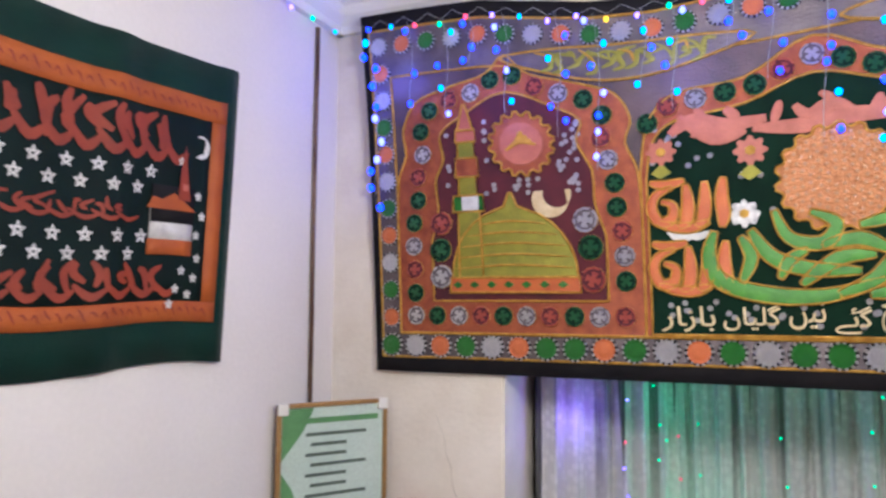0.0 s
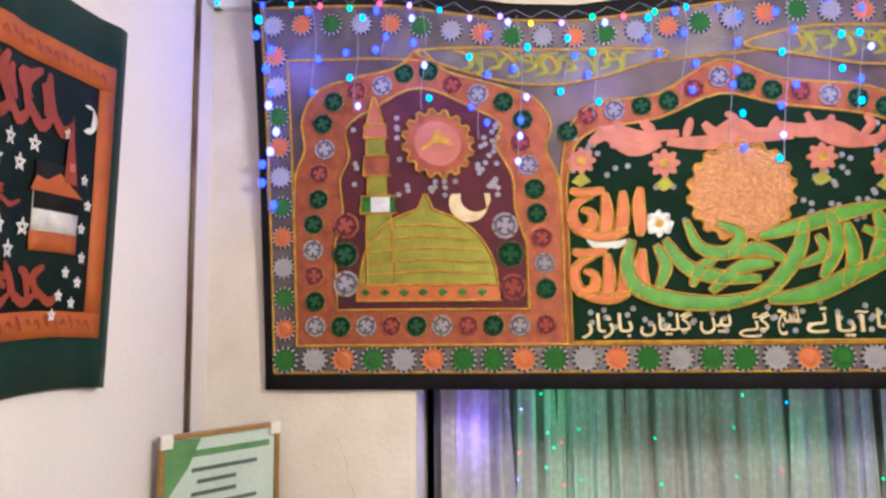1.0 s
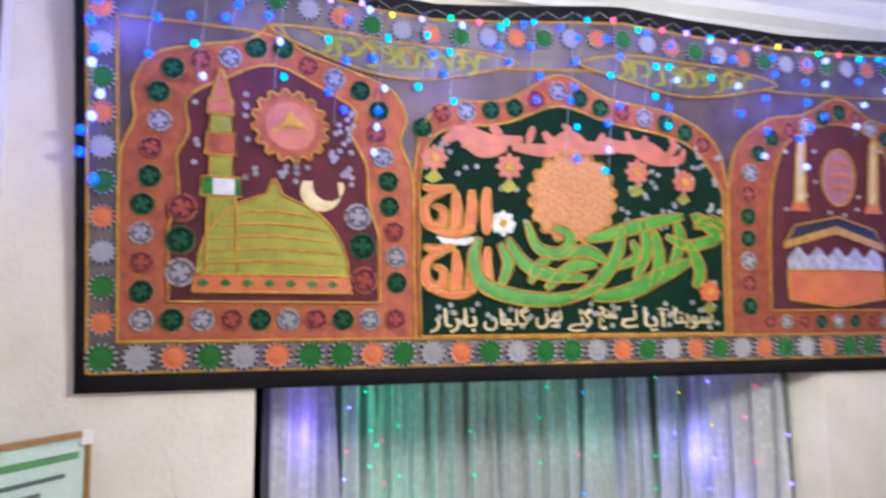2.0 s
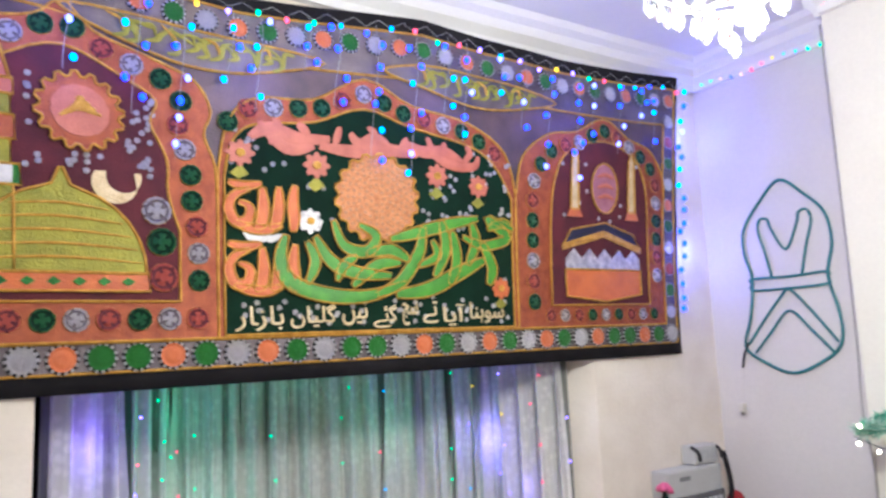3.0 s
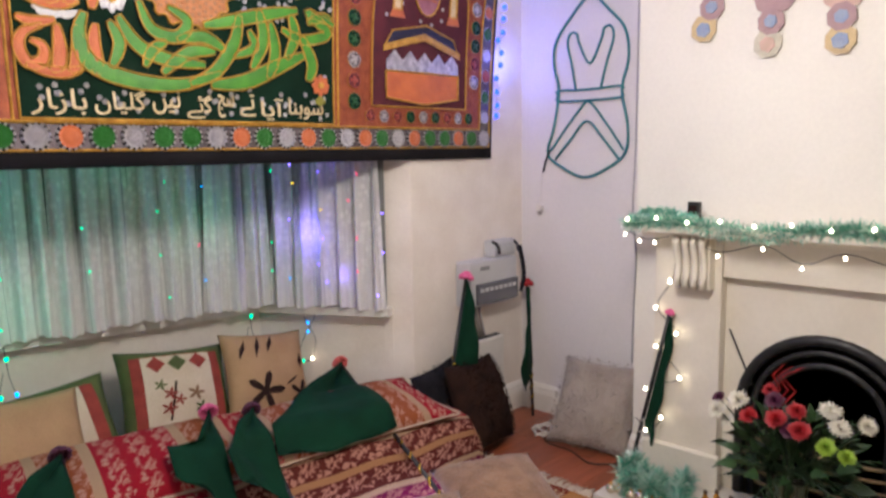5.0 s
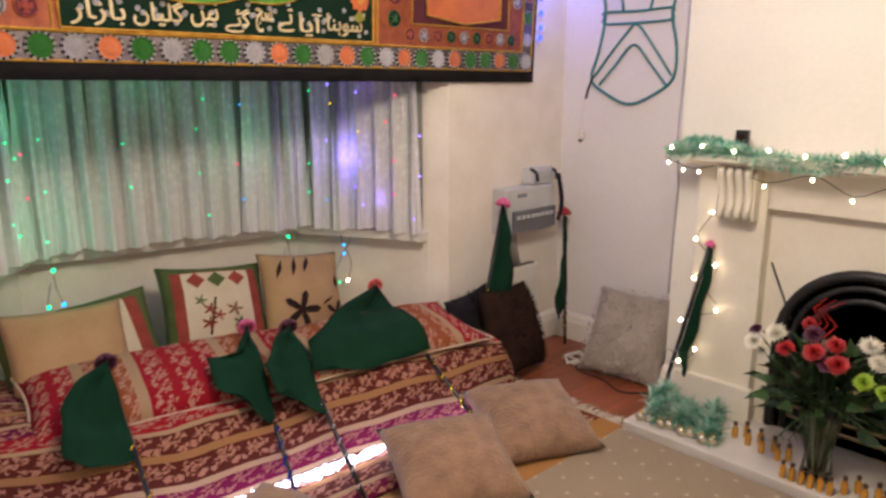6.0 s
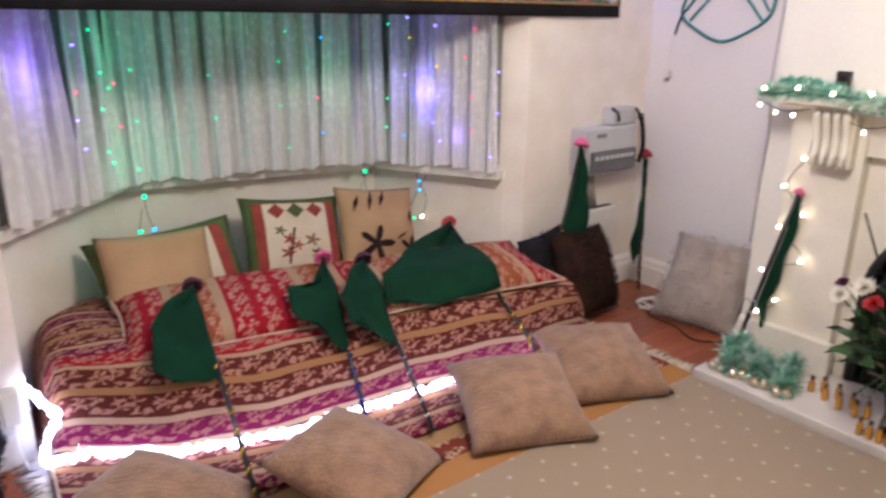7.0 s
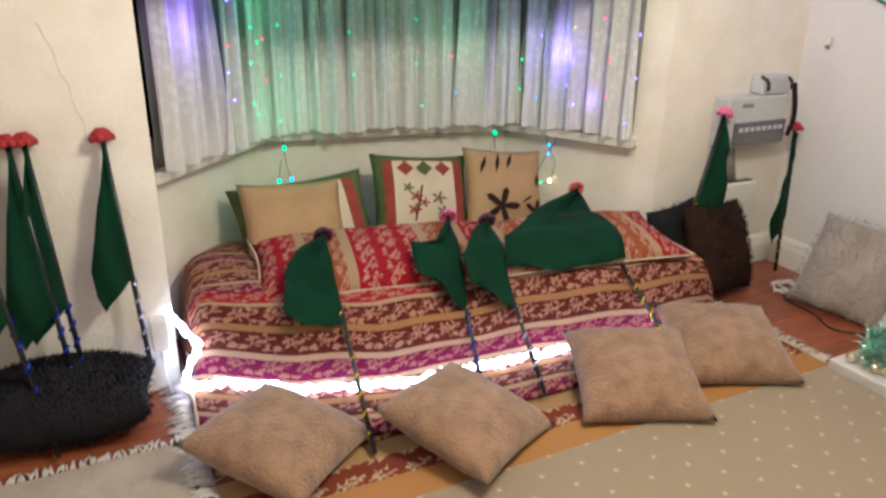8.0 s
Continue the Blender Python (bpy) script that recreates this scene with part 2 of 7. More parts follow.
for a, b, inn in (((0, 0), (XR, 0), (0, -1)), ((0, YBACK), (0, 0), (1, 0)), ((XR, YB0), (XR, 0), (-1, 0)), ((XB, YB1), (XB, YB0), (-1, 0)), ((XB, YB0), (XR, YB0), (0, 1)), ((XR, YBACK), (XR, YB1), (-1, 0))):
    run("cornice", CORN, a, b, inn, ZC, CEIL, "white moulded plaster cornice", "cornice")
SK = [(0, 0), (0.022, 0), (0.022, 0.10), (0.016, 0.12), (0.016, 0.135), (0.006, 0.155), (0, 0.155)]
for a, b, inn in (((0, 0), (WL, 0), (0, -1)), ((WR, 0), (XR, 0), (0, -1)), ((0, YBACK), (0, 0), (1, 0)), ((XR, YB0), (XR, 0), (-1, 0)), ((XR, YBACK), (XR, YB1), (-1, 0)), ((XB, YB0), (XR, YB0), (0, 1)), ((XB, -1.05), (XB, YB0), (-1, 0))):
    run("baseboard", SK, a, b, inn, 0, GLOSS, "white gloss moulded skirting board", "skirting", 1)
# ---------------------------------------------------------------- the large wall hanging over the bay
LAME = surf("silver_grey_lame", (0.19, 0.155, 0.16), (0.085, 0.07, 0.08), 9, 0.35, 0.4, 160, 0.5)
ORANGE = surf("orange_satin", (0.64, 0.16, 0.03), (0.46, 0.09, 0.02), 14, 0.4, 0.3, 220, sheen=0.3)
COPPER = surf("copper_brocade", (0.42, 0.11, 0.04), (0.24, 0.05, 0.025), 26, 0.42, 0.45, 200, 0.35)
MAROON = surf("maroon_velvet", (0.11, 0.014, 0.022), (0.06, 0.008, 0.016), 10, 0.85, 0.3, 200)
BOTTLE = surf("bottle_green_velvet", (0.005, 0.024, 0.012), (0.003, 0.013, 0.007), 10, 0.85, 0.3, 200)
GREEN = surf("green_foil", (0.035, 0.22, 0.02), (0.012, 0.10, 0.012), 30, 0.35, 0.5, 150, 0.3)
LIME = surf("leaf_green_satin", (0.09, 0.31, 0.022), (0.045, 0.18, 0.012), 16, 0.4, 0.3, 180)
SILVER = surf("silver_sequins", (0.78, 0.76, 0.74), (0.32, 0.31, 0.32), 40, 0.3, 0.6, 140, 0.6)
GOLD = surf("gold_cord", (0.78, 0.46, 0.08), (0.52, 0.26, 0.03), 40, 0.35, 0.6, 300, 0.7)
OLIVE = surf("olive_gold_brocade", (0.36, 0.33, 0.04), (0.22, 0.22, 0.03), 18, 0.4, 0.5, 160, 0.4)
PINK = surf("salmon_satin", (0.54, 0.16, 0.10), (0.38, 0.10, 0.06), 16, 0.45, 0.3, 180)
CREAMT = surf("cream_gold_thread", (0.80, 0.66, 0.40), (0.62, 0.46, 0.22), 30, 0.4, 0.5, 200, 0.3)
RUST = surf("rust_foil", (0.48, 0.09, 0.05), (0.30, 0.05, 0.04), 30, 0.35, 0.5, 150, 0.3)
NAVY = surf("midnight_satin", (0.015, 0.015, 0.06), (0.01, 0.01, 0.03), 12, 0.5, 0.3, 200)
WHITET = surf("white_thread", (0.80, 0.78, 0.75), (0.6, 0.58, 0.56), 30, 0.6, 0.4, 200)

TW, TH, TX, TZ = 3.30, 1.38, 0.223, 1.442
SAG = [(0, 0), (0.5, 0.015), (0.9, 0.09), (1.1, 0.10), (1.45, 0.065), (1.8, 0.03), (2.1, 0.05), (2.5, 0.06), (3.0, 0.03), (3.3, 0)]


def tap(s, r, off=0.0):
    """A place on the hanging: s along it, r up from its lower edge, off towards the room."""
    drop = float(np.interp(s, [a for a, _ in SAG], [b for _, b in SAG]))
    q = r / TH
    y = -0.022 - 0.095 * q * q - 0.006 * math.sin(3.1 * s + 1.0) * (0.4 + q) - 0.003 * math.sin(9 * s + 4 * r)
    return Vector((TX + s + q * (0.075 * s / TW - 0.045), y - off, TZ + r - drop * q ** 2.2))


hanging = thing("wall_hanging", (TX + TW / 2, -0.03, TZ), "large sequinned festive hanging with domes and gold calligraphy", "wall hanging")


def patch(name, pts, off, material, rim=True, parent=None):
    """A cloth patch sewn on the hanging, with a gold cord round it."""
    bm = bmesh.new()
    f = bm.faces.new([bm.verts.new((s, 0, r)) for s, r in pts])
    lo, hi = min(r for _, r in pts), max(r for _, r in pts)
    for k in range(1, int((hi - lo) / 0.1) + 1):
        g = bm.faces[:] + bm.edges[:] + bm.verts[:]
        bmesh.ops.bisect_plane(bm, geom=g, plane_co=(0, 0, lo + 0.1 * k), plane_no=(0, 0, 1))
    slo, shi = min(s for s, _ in pts), max(s for s, _ in pts)
    for k in range(1, int((shi - slo) / 0.2) + 1):
        g = bm.faces[:] + bm.edges[:] + bm.verts[:]
        bmesh.ops.bisect_plane(bm, geom=g, plane_co=(slo + 0.2 * k, 0, 0), plane_no=(1, 0, 0))
    bmesh.ops.triangulate(bm, faces=bm.faces[:])
    edge = [e for e in bm.edges if e.is_boundary]
    r = bmesh.ops.extrude_edge_only(bm, edges=edge)
    back = {v for v in r["geom"] if isinstance(v, bmesh.types.BMVert)}
    for v in bm.verts:
        v.co = tap(v.co.x, v.co.z, off - (0.004 if v in back else 0))
    bmesh.ops.recalc_face_normals(bm, faces=bm.faces[:])
    ob = part(name, bm, material, parent or hanging)
    if rim:
        ring = []
        loop = list(pts) + [pts[0]]
        for (a, b), (c, d) in zip(loop, loop[1:]):
            n = max(1, int(math.hypot(c - a, d - b) / 0.05))
            ring += [tap(a + (c - a) * i / n, b + (d - b) * i / n, off + 0.001) for i in range(n)]
        ring.append(ring[0])
        part("cord", tube(bmesh.new(), ring, 0.0048, 5, False), GOLD, hanging, "gold cord edging", True)
    return ob


def curve(pts, n=5, closed=False):
    """A smooth line through points."""
    out = []
    k = len(pts)
    for i in range(k if closed else k - 1):
        p = [pts[(i + j) % k] if closed else pts[min(max(i + j, 0), k - 1)] for j in (-1, 0, 1, 2)]
        for t in range(n):
            t /= n
            out.append(tuple(0.5 * ((2 * p[1][c]) + (-p[0][c] + p[2][c]) * t + (2 * p[0][c] - 5 * p[1][c] + 4 * p[2][c] - p[3][c]) * t * t
                                    + (-p[0][c] + 3 * p[1][c] - 3 * p[2][c] + p[3][c]) * t ** 3) for c in range(len(pts[0]))))
    if not closed:
        out.append(tuple(pts[-1]))
    return out


def stroke(name, pts, width, off, material, rim=True, place=None):
    """A reed-pen stroke: swelling in the middle, pointed at its ends."""
    fn = place or tap
    line = curve(pts, 5)
    bm = bmesh.new()
    a, b = [], []
    n = len(line) - 1
    for i, (s, r) in enumerate(line):
        s0, r0 = line[max(i - 1, 0)]
        s1, r1 = line[min(i + 1, n)]
        dx, dz = s1 - s0, r1 - r0
        ll = math.hypot(dx, dz) or 1
        w = width * (0.25 + 0.75 * math.sin(math.pi * min(max(i / n, 0.04), 0.96)) ** 0.6) / 2
        a.append((s - dz / ll * w, r + dx / ll * w))
        b.append((s + dz / ll * w, r - dx / ll * w))
    va = [bm.verts.new(fn(*p, off)) for p in a]
    vm = [bm.verts.new(fn(*p, off + 0.004)) for p in line]
    vb = [bm.verts.new(fn(*p, off)) for p in b]
    for i in range(n):
        bm.faces.new((va[i], vm[i], vm[i + 1], va[i + 1]))
        bm.faces.new((vm[i], vb[i], vb[i + 1], vm[i + 1]))
    bmesh.ops.recalc_face_normals(bm, faces=bm.faces[:])
    ob = part(name, bm, material, hanging if place is None else None, smooth=True)
    if rim:
        ring = [fn(*p, off + 0.001) for p in a + b[::-1]]
        part("cord", tube(bmesh.new(), ring + [ring[0]], 0.0038, 4, False), GOLD, hanging, "gold cord edging", True)
    return ob


# black cotton ground, gathered a little at the top
bm = bmesh.new()
grid = [[bm.verts.new(tap(TW * i / 60, TH * j / 24 + (0.012 if j == 24 else 0), 0)) for j in range(25)] for i in range(61)]
for i in range(60):
    for j in range(24):
        bm.faces.new((grid[i][j], grid[i + 1][j], grid[i + 1][j + 1], grid[i][j + 1]))
ext = bmesh.ops.extrude_face_region(bm, geom=bm.faces[:])
for v in ext["geom"]:
    if isinstance(v, bmesh.types.BMVert):
        v.co.y += 0.006
bmesh.ops.recalc_face_normals(bm, faces=bm.faces[:])
part("backing_cloth", bm, BLACKC, hanging, "black cotton backing cloth", True)
patch("border_band", [(0.035, 0.058), (3.27, 0.058), (3.27, 1.325), (0.035, 1.325)], 0.005, LAME)
patch("panel_ground", [(0.118, 0.147), (3.19, 0.147), (3.19, 0.62), (3.19, 1.14), (0.118, 1.14)], 0.008, surf("blue_grey_lame", (0.145, 0.095, 0.10), (0.07, 0.05, 0.06), 9, 0.4, 0.4, 160, 0.4))
ARCH = curve([(0.118, 0.60), (0.13, 0.74), (0.165, 0.83), (0.16, 0.93), (0.22, 1.03), (0.36, 1.075), (0.50, 1.11), (0.575, 1.18), (0.66, 1.11), (0.82, 1.075), (0.95, 1.03), (1.005, 0.93), (0.985, 0.84), (1.02, 0.74), (1.03, 0.60)], 4)
patch("arch_frame", [(1.03, 0.15), (0.118, 0.15)] + ARCH, 0.012, COPPER)
FIELD = curve([(0.26, 0.50), (0.29, 0.60), (0.285, 0.72), (0.32, 0.80), (0.315, 0.90), (0.42, 0.97), (0.575, 1.04), (0.74, 0.985), (0.835, 0.93), (0.82, 0.85), (0.87, 0.74), (0.875, 0.62), (0.91, 0.50)], 4)
patch("maroon_field", [(0.91, 0.27), (0.26, 0.27)] + FIELD, 0.016, MAROON)
CARCH = curve([(1.03, 0.72), (1.06, 0.90), (1.15, 1.0), (1.36, 1.02), (1.556, 1.12), (1.76, 1.03), (2.02, 1.0), (2.20, 0.90), (2.26, 0.72)], 4)
patch("arch_frame", [(2.26, 0.15), (1.03, 0.15)] + CARCH, 0.012, COPPER)
CF = curve([(1.05, 0.70), (1.075, 0.83), (1.15, 0.90), (1.36, 0.93), (1.556, 1.0), (1.76, 0.94), (2.03, 0.90), (2.15, 0.83), (2.235, 0.70)], 4)
patch("green_field", [(2.235, 0.158), (1.05, 0.158)] + CF, 0.016, BOTTLE)
RARCH = curve([(2.262, 0.72), (2.30, 0.90), (2.44, 1.02), (2.60, 1.05), (2.78, 1.13), (2.94, 1.05), (3.09, 1.0), (3.185, 0.86), (3.185, 0.70)], 4)
patch("arch_frame", [(3.185, 0.15), (2.262, 0.15)] + RARCH, 0.012, COPPER)
RF = curve([(2.45, 0.60), (2.47, 0.80), (2.55, 0.95), (2.78, 1.02), (2.98, 0.95), (3.06, 0.80), (3.07, 0.60)], 4)
patch("maroon_field", [(3.07, 0.245), (2.45, 0.245)] + RF, 0.016, MAROON)
# two lens-shaped cartouches with gold scribbles along the header
for c in (0.98, 2.05):
    patch("cartouche", curve([(c - 0.42, 1.165), (c - 0.2, 1.205), (c, 1.21), (c + 0.2, 1.205), (c + 0.42, 1.165), (c + 0.2, 1.10), (c, 1.075), (c - 0.2, 1.10)], 4, True), 0.016, LAME)
    for k in range(11):
        x, h = c - 0.27 + 0.05 * k + 0.012 * math.sin(5 * k), 0.012 * math.sin(3.7 * k)
        stroke("script_stroke", [(x, 1.115 + h), (x + 0.035, 1.13 + h), (x + 0.045 - 0.03 * (k % 2), 1.17 - h), (x + 0.08, 1.155 + 0.02 * (k % 3))], 0.018, 0.02, OLIVE, False)
        stroke("script_stroke", [(x - 0.02, 1.185 - h), (x + 0.02, 1.175 + h), (x + 0.03, 1.14 + h)], 0.011, 0.021, GOLD if k % 3 == 0 else OLIVE, False)

# rosettes of coloured foil, set round the borders and along the arches


def rosette_mesh(name, material, lobes=14, seat=None, scallop=None):
    bm = bmesh.new()
    rings = []
    for rad, out in ((1.0, 0.0), (0.97, 0.12), (0.82, 0.17), (0.62, 0.10), (0.30, 0.20)):
        rings.append([bm.verts.new((rad * (1 + 0.05 * (k % 2) * (rad > 0.9)) * math.cos(2 * math.pi * k / (2 * lobes)), -out, rad * (1 + 0.05 * (k % 2) * (rad > 0.9)) * math.sin(2 * math.pi * k / (2 * lobes)))) for k in range(2 * lobes)])
    for p, q in zip(rings, rings[1:]):
        for k in range(2 * lobes):
            bm.faces.new((p[k], q[k], q[(k + 1) % (2 * lobes)], p[(k + 1) % (2 * lobes)]))
    bm.faces.new(rings[-1])
    for i, f in enumerate(bm.faces):
        ring, k = divmod(i, 2 * lobes)
        f.material_index = 2 if seat and ring == 0 else 1 if seat and (ring == 2 or (ring == 3 and (k // 2) % 3 == 0) or (ring == 1 and k % 7 == 0)) else 0
        if scallop and ring < 2:
            f.material_index = 1 + k % 2
    bmesh.ops.recalc_face_normals(bm, faces=bm.faces[:])
    me = bpy.data.meshes.new(name)
    bm.to_mesh(me)
    bm.free()
    for mm in (material, seat, GOLD) if seat else (material, *(scallop or ())):
        me.materials.append(mm)
    return me


ROS = {k: rosette_mesh("rosette_" + k, m, 14, None, (BLACKC, SILVER)) for k, m in (("g", GREEN), ("w", SILVER), ("o", ORANGE), ("r", RUST))}
DKGREEN = surf("dark_green_foil", (0.02, 0.13, 0.035), (0.01, 0.07, 0.02), 30, 0.3, 0.5, 150, 0.4)
ROS.update({k: rosette_mesh("mirror_rosette_" + k, m, 12, st) for k, m, st in (("G", DKGREEN, BOTTLE), ("W", SILVER, LAME), ("R", RUST, MAROON))})


def rosette(s, r, radius, colour, off):
    ob = new("rosette", ROS[colour])
    p = tap(s, r, off)
    ob.parent = hanging
    ob.matrix_parent_inverse = hanging.matrix_basis.inverted()
    ob.matrix_basis = Matrix.Translation(p) @ Matrix.Rotation(random.uniform(0, 6.28), 4, "Y") @ Matrix.Diagonal((radius, radius * 0.8, radius, 1))
    return ob


for k in range(32):
    rosette(0.075 + 0.1016 * k, 0.102, 0.045, "gwo"[k % 3] if k % 7 else "g", 0.007)
    rosette(0.075 + 0.1016 * k, 1.262, 0.038, "gwo"[(k + 1) % 3], 0.007)
for k in range(1, 11):
    rosette(0.077, 0.102 + 0.1055 * k, 0.039, "wogwogwogwo"[k], 0.007)
    rosette(3.228, 0.102 + 0.1055 * k, 0.036, "owgrwgowgrw"[k], 0.007)
RING = "wgwrgwrgwr"
for k in range(10):
    rosette(0.185 + 0.0865 * k, 0.215, 0.035, RING[k].upper(), 0.015)
for line, off in ((curve([(0.185, 0.30), (0.185, 0.55), (0.21, 0.66), (0.215, 0.76), (0.24, 0.84), (0.235, 0.93), (0.30, 1.01), (0.45, 1.045), (0.575, 1.11), (0.70, 1.05), (0.85, 1.01), (0.92, 0.93), (0.90, 0.84), (0.94, 0.74), (0.945, 0.62), (0.965, 0.50), (0.97, 0.30)], 3), 0.015),
                  (curve([(1.06, 0.90), (1.12, 0.955), (1.25, 0.975), (1.40, 0.99), (1.556, 1.06), (1.70, 1.0), (1.86, 0.975), (2.02, 0.95), (2.16, 0.88)], 3), 0.015),
                  (curve([(2.35, 0.26), (2.35, 0.60), (2.36, 0.80), (2.46, 0.95), (2.62, 1.0), (2.78, 1.07), (2.96, 1.0), (3.08, 0.92), (3.13, 0.80), (3.13, 0.30)], 3), 0.015)):
    walked, due, k = 0.0, 0.0, 0
    for (a, b), (c, d) in zip(line, line[1:]):
        ll = math.hypot(c - a, d - b)
        while due <= walked + ll:
            t = (due - walked) / ll
            rosette(a + (c - a) * t, b + (d - b) * t, 0.035, "GRWG"[k % 4], off)
            due += 0.089
            k += 1
        walked += ll
for s, r, c in ((0.30, 0.56, "r"), (0.295, 0.46, "g"), (0.295, 0.36, "w"), (0.84, 0.56, "w"), (0.855, 0.46, "g"), (0.86, 0.345, "r")):
    rosette(s, r, 0.044, c.upper(), 0.019)
for k in range(9):
    rosette(2.44 + 0.082 * k, 0.20, 0.028, "RWRGWGRWG"[k], 0.015)

# dome, minaret, medallions and moon
DOME = [(0.575 + 0.235 * math.cos(a) * (1.0 if math.sin(a) < 0.75 else 1.0), 0.355 + 0.255 * math.sin(a)) for a in np.linspace(0, math.pi, 15)]
DOME = DOME[:7] + [(0.60, 0.615), (0.58, 0.665), (0.57, 0.665), (0.55, 0.615)] + DOME[8:]
patch("dome", DOME, 0.021, OLIVE)
for k in range(5):
    h = 0.40 + 0.04 * k
    w = 0.235 * math.sqrt(max(0.02, 1 - ((h - 0.355) / 0.255) ** 2)) - 0.012
    stroke("dome_rib", [(0.575 - w, h - 0.012), (0.575, h), (0.575 + w, h - 0.012)], 0.008, 0.024, GOLD, False)
patch("dome_band", [(0.33, 0.30), (0.82, 0.30), (0.815, 0.355), (0.335, 0.355)], 0.023, ORANGE)
for k in range(7):
    patch("leaf_motif", [(0.36 + 0.066 * k, 0.315), (0.38 + 0.066 * k, 0.328), (0.36 + 0.066 * k, 0.342), (0.342 + 0.066 * k, 0.328)], 0.027, GREEN, False)
for lo, hi, w, m in ((0.355, 0.60, 0.046, OLIVE), (0.60, 0.66, 0.062, GREEN), (0.66, 0.73, 0.036, OLIVE), (0.73, 0.80, 0.046, COPPER), (0.80, 0.86, 0.034, OLIVE), (0.86, 0.905, 0.040, PINK)):
    patch("minaret_tier", [(0.415 - w, lo), (0.415 + w, lo), (0.415 + w * 0.92, hi), (0.415 - w * 0.92, hi)], 0.023, m)
patch("minaret_spire", [(0.385, 0.905), (0.445, 0.905), (0.42, 1.0), (0.41, 1.0)], 0.023, PINK)
patch("minaret_window", [(0.39, 0.605), (0.455, 0.605), (0.455, 0.655), (0.39, 0.655)], 0.027, WHITET, False)


def cog(s, r, rad, teeth, depth):
    out = []
    for k in range(teeth * 4):
        a = 2 * math.pi * k / (teeth * 4)
        q = rad * (1 + depth * (k % 4 in (1, 2)))
        out.append((s + q * math.cos(a), r + q * math.sin(a)))
    return out


patch("medallion", cog(0.625, 0.845, 0.105, 16, 0.16), 0.022, COPPER)
patch("medallion_face", cog(0.625, 0.845, 0.078, 12, 0.02), 0.026, PINK, False)
for k in range(4):
    stroke("script_stroke", [(0.57 + 0.02 * k, 0.82 + 0.012 * k), (0.62, 0.85 + 0.01 * k), (0.68 - 0.015 * k, 0.84 + 0.014 * k)], 0.016, 0.029, GOLD, False)
patch("medallion", cog(1.61, 0.655, 0.158, 18, 0.10), 0.022, surf("apricot_sequins", (0.60, 0.26, 0.10), (0.40, 0.15, 0.05), 60, 0.38, 0.8, 110, 0.4))
BEAD = rosette_mesh("bead", surf("pearl_beads", (0.72, 0.42, 0.24), (0.55, 0.26, 0.12), 40, 0.25, 0.3, 140, 0.4), 3)
for ring, (ringr, n) in enumerate(((0.028, 7), (0.052, 13), (0.076, 19), (0.10, 25), (0.122, 30), (0.144, 36))):
    for k in range(n):
        a = 2 * math.pi * (k + 0.5 * (ring % 2)) / n
        o = new("bead", BEAD)
        o.parent = hanging
        o.matrix_parent_inverse = hanging.matrix_basis.inverted()
        o.matrix_basis = Matrix.Translation(tap(1.61 + ringr * math.cos(a), 0.655 + ringr * math.sin(a), 0.024)) @ Matrix.Diagonal((0.0065, 0.006, 0.0065, 1))
for c, rr, bite in (((0.72, 0.635), 0.065, (0.025, 0.022)),):
    arc1 = [(c[0] + rr * math.cos(a), c[1] + rr * math.sin(a)) for a in np.linspace(radians(150), radians(395), 22)]
    arc2 = [(c[0] + bite[0] + rr * 0.78 * math.cos(a), c[1] + bite[1] + rr * 0.78 * math.sin(a)) for a in np.linspace(radians(380), radians(165), 18)]
    patch("crescent", arc1 + arc2, 0.023, CREAMT, False)
# cube shrine with a silver frieze, two columns and an oval plaque
patch("shrine_roof", [(2.52, 0.52), (2.56, 0.585), (2.77, 0.625), (2.96, 0.575), (3.0, 0.51), (2.77, 0.56)], 0.023, NAVY)
patch("shrine_roof_band", [(2.51, 0.49), (2.76, 0.555), (3.01, 0.485), (3.01, 0.515), (2.76, 0.588), (2.51, 0.52)], 0.026, GOLD, False)
zig = [(2.53, 0.40)] + [(2.53 + 0.047 * k, 0.455 if k % 2 == 0 else 0.50) for k in range(11)] + [(3.0, 0.40)]
patch("shrine_frieze", zig, 0.024, SILVER, False)
patch("shrine_base", [(2.525, 0.405), (2.53, 0.285), (2.765, 0.258), (3.0, 0.29), (3.0, 0.405)], 0.024, ORANGE)
for s in (2.585, 2.955):
    patch("column", [(s - 0.024, 0.68), (s + 0.024, 0.68), (s + 0.018, 0.93), (s, 0.98), (s - 0.018, 0.93)], 0.023, CREAMT)
    patch("column_base", [(s - 0.045, 0.645), (s + 0.045, 0.645), (s + 0.028, 0.685), (s - 0.028, 0.685)], 0.026, ORANGE, False)
patch("plaque", [(2.775 + 0.085 * math.cos(a), 0.79 + 0.12 * math.sin(a)) for a in np.linspace(0, 2 * math.pi, 20)[:-1]], 0.023, surf("mauve_satin", (0.42, 0.18, 0.22), (0.3, 0.1, 0.14), 20))
for k in range(3):
    stroke("script_stroke", [(2.72, 0.74 + 0.05 * k), (2.78, 0.755 + 0.05 * k), (2.83, 0.74 + 0.05 * k)], 0.022, 0.028, PINK, False)

# flowers and sequins


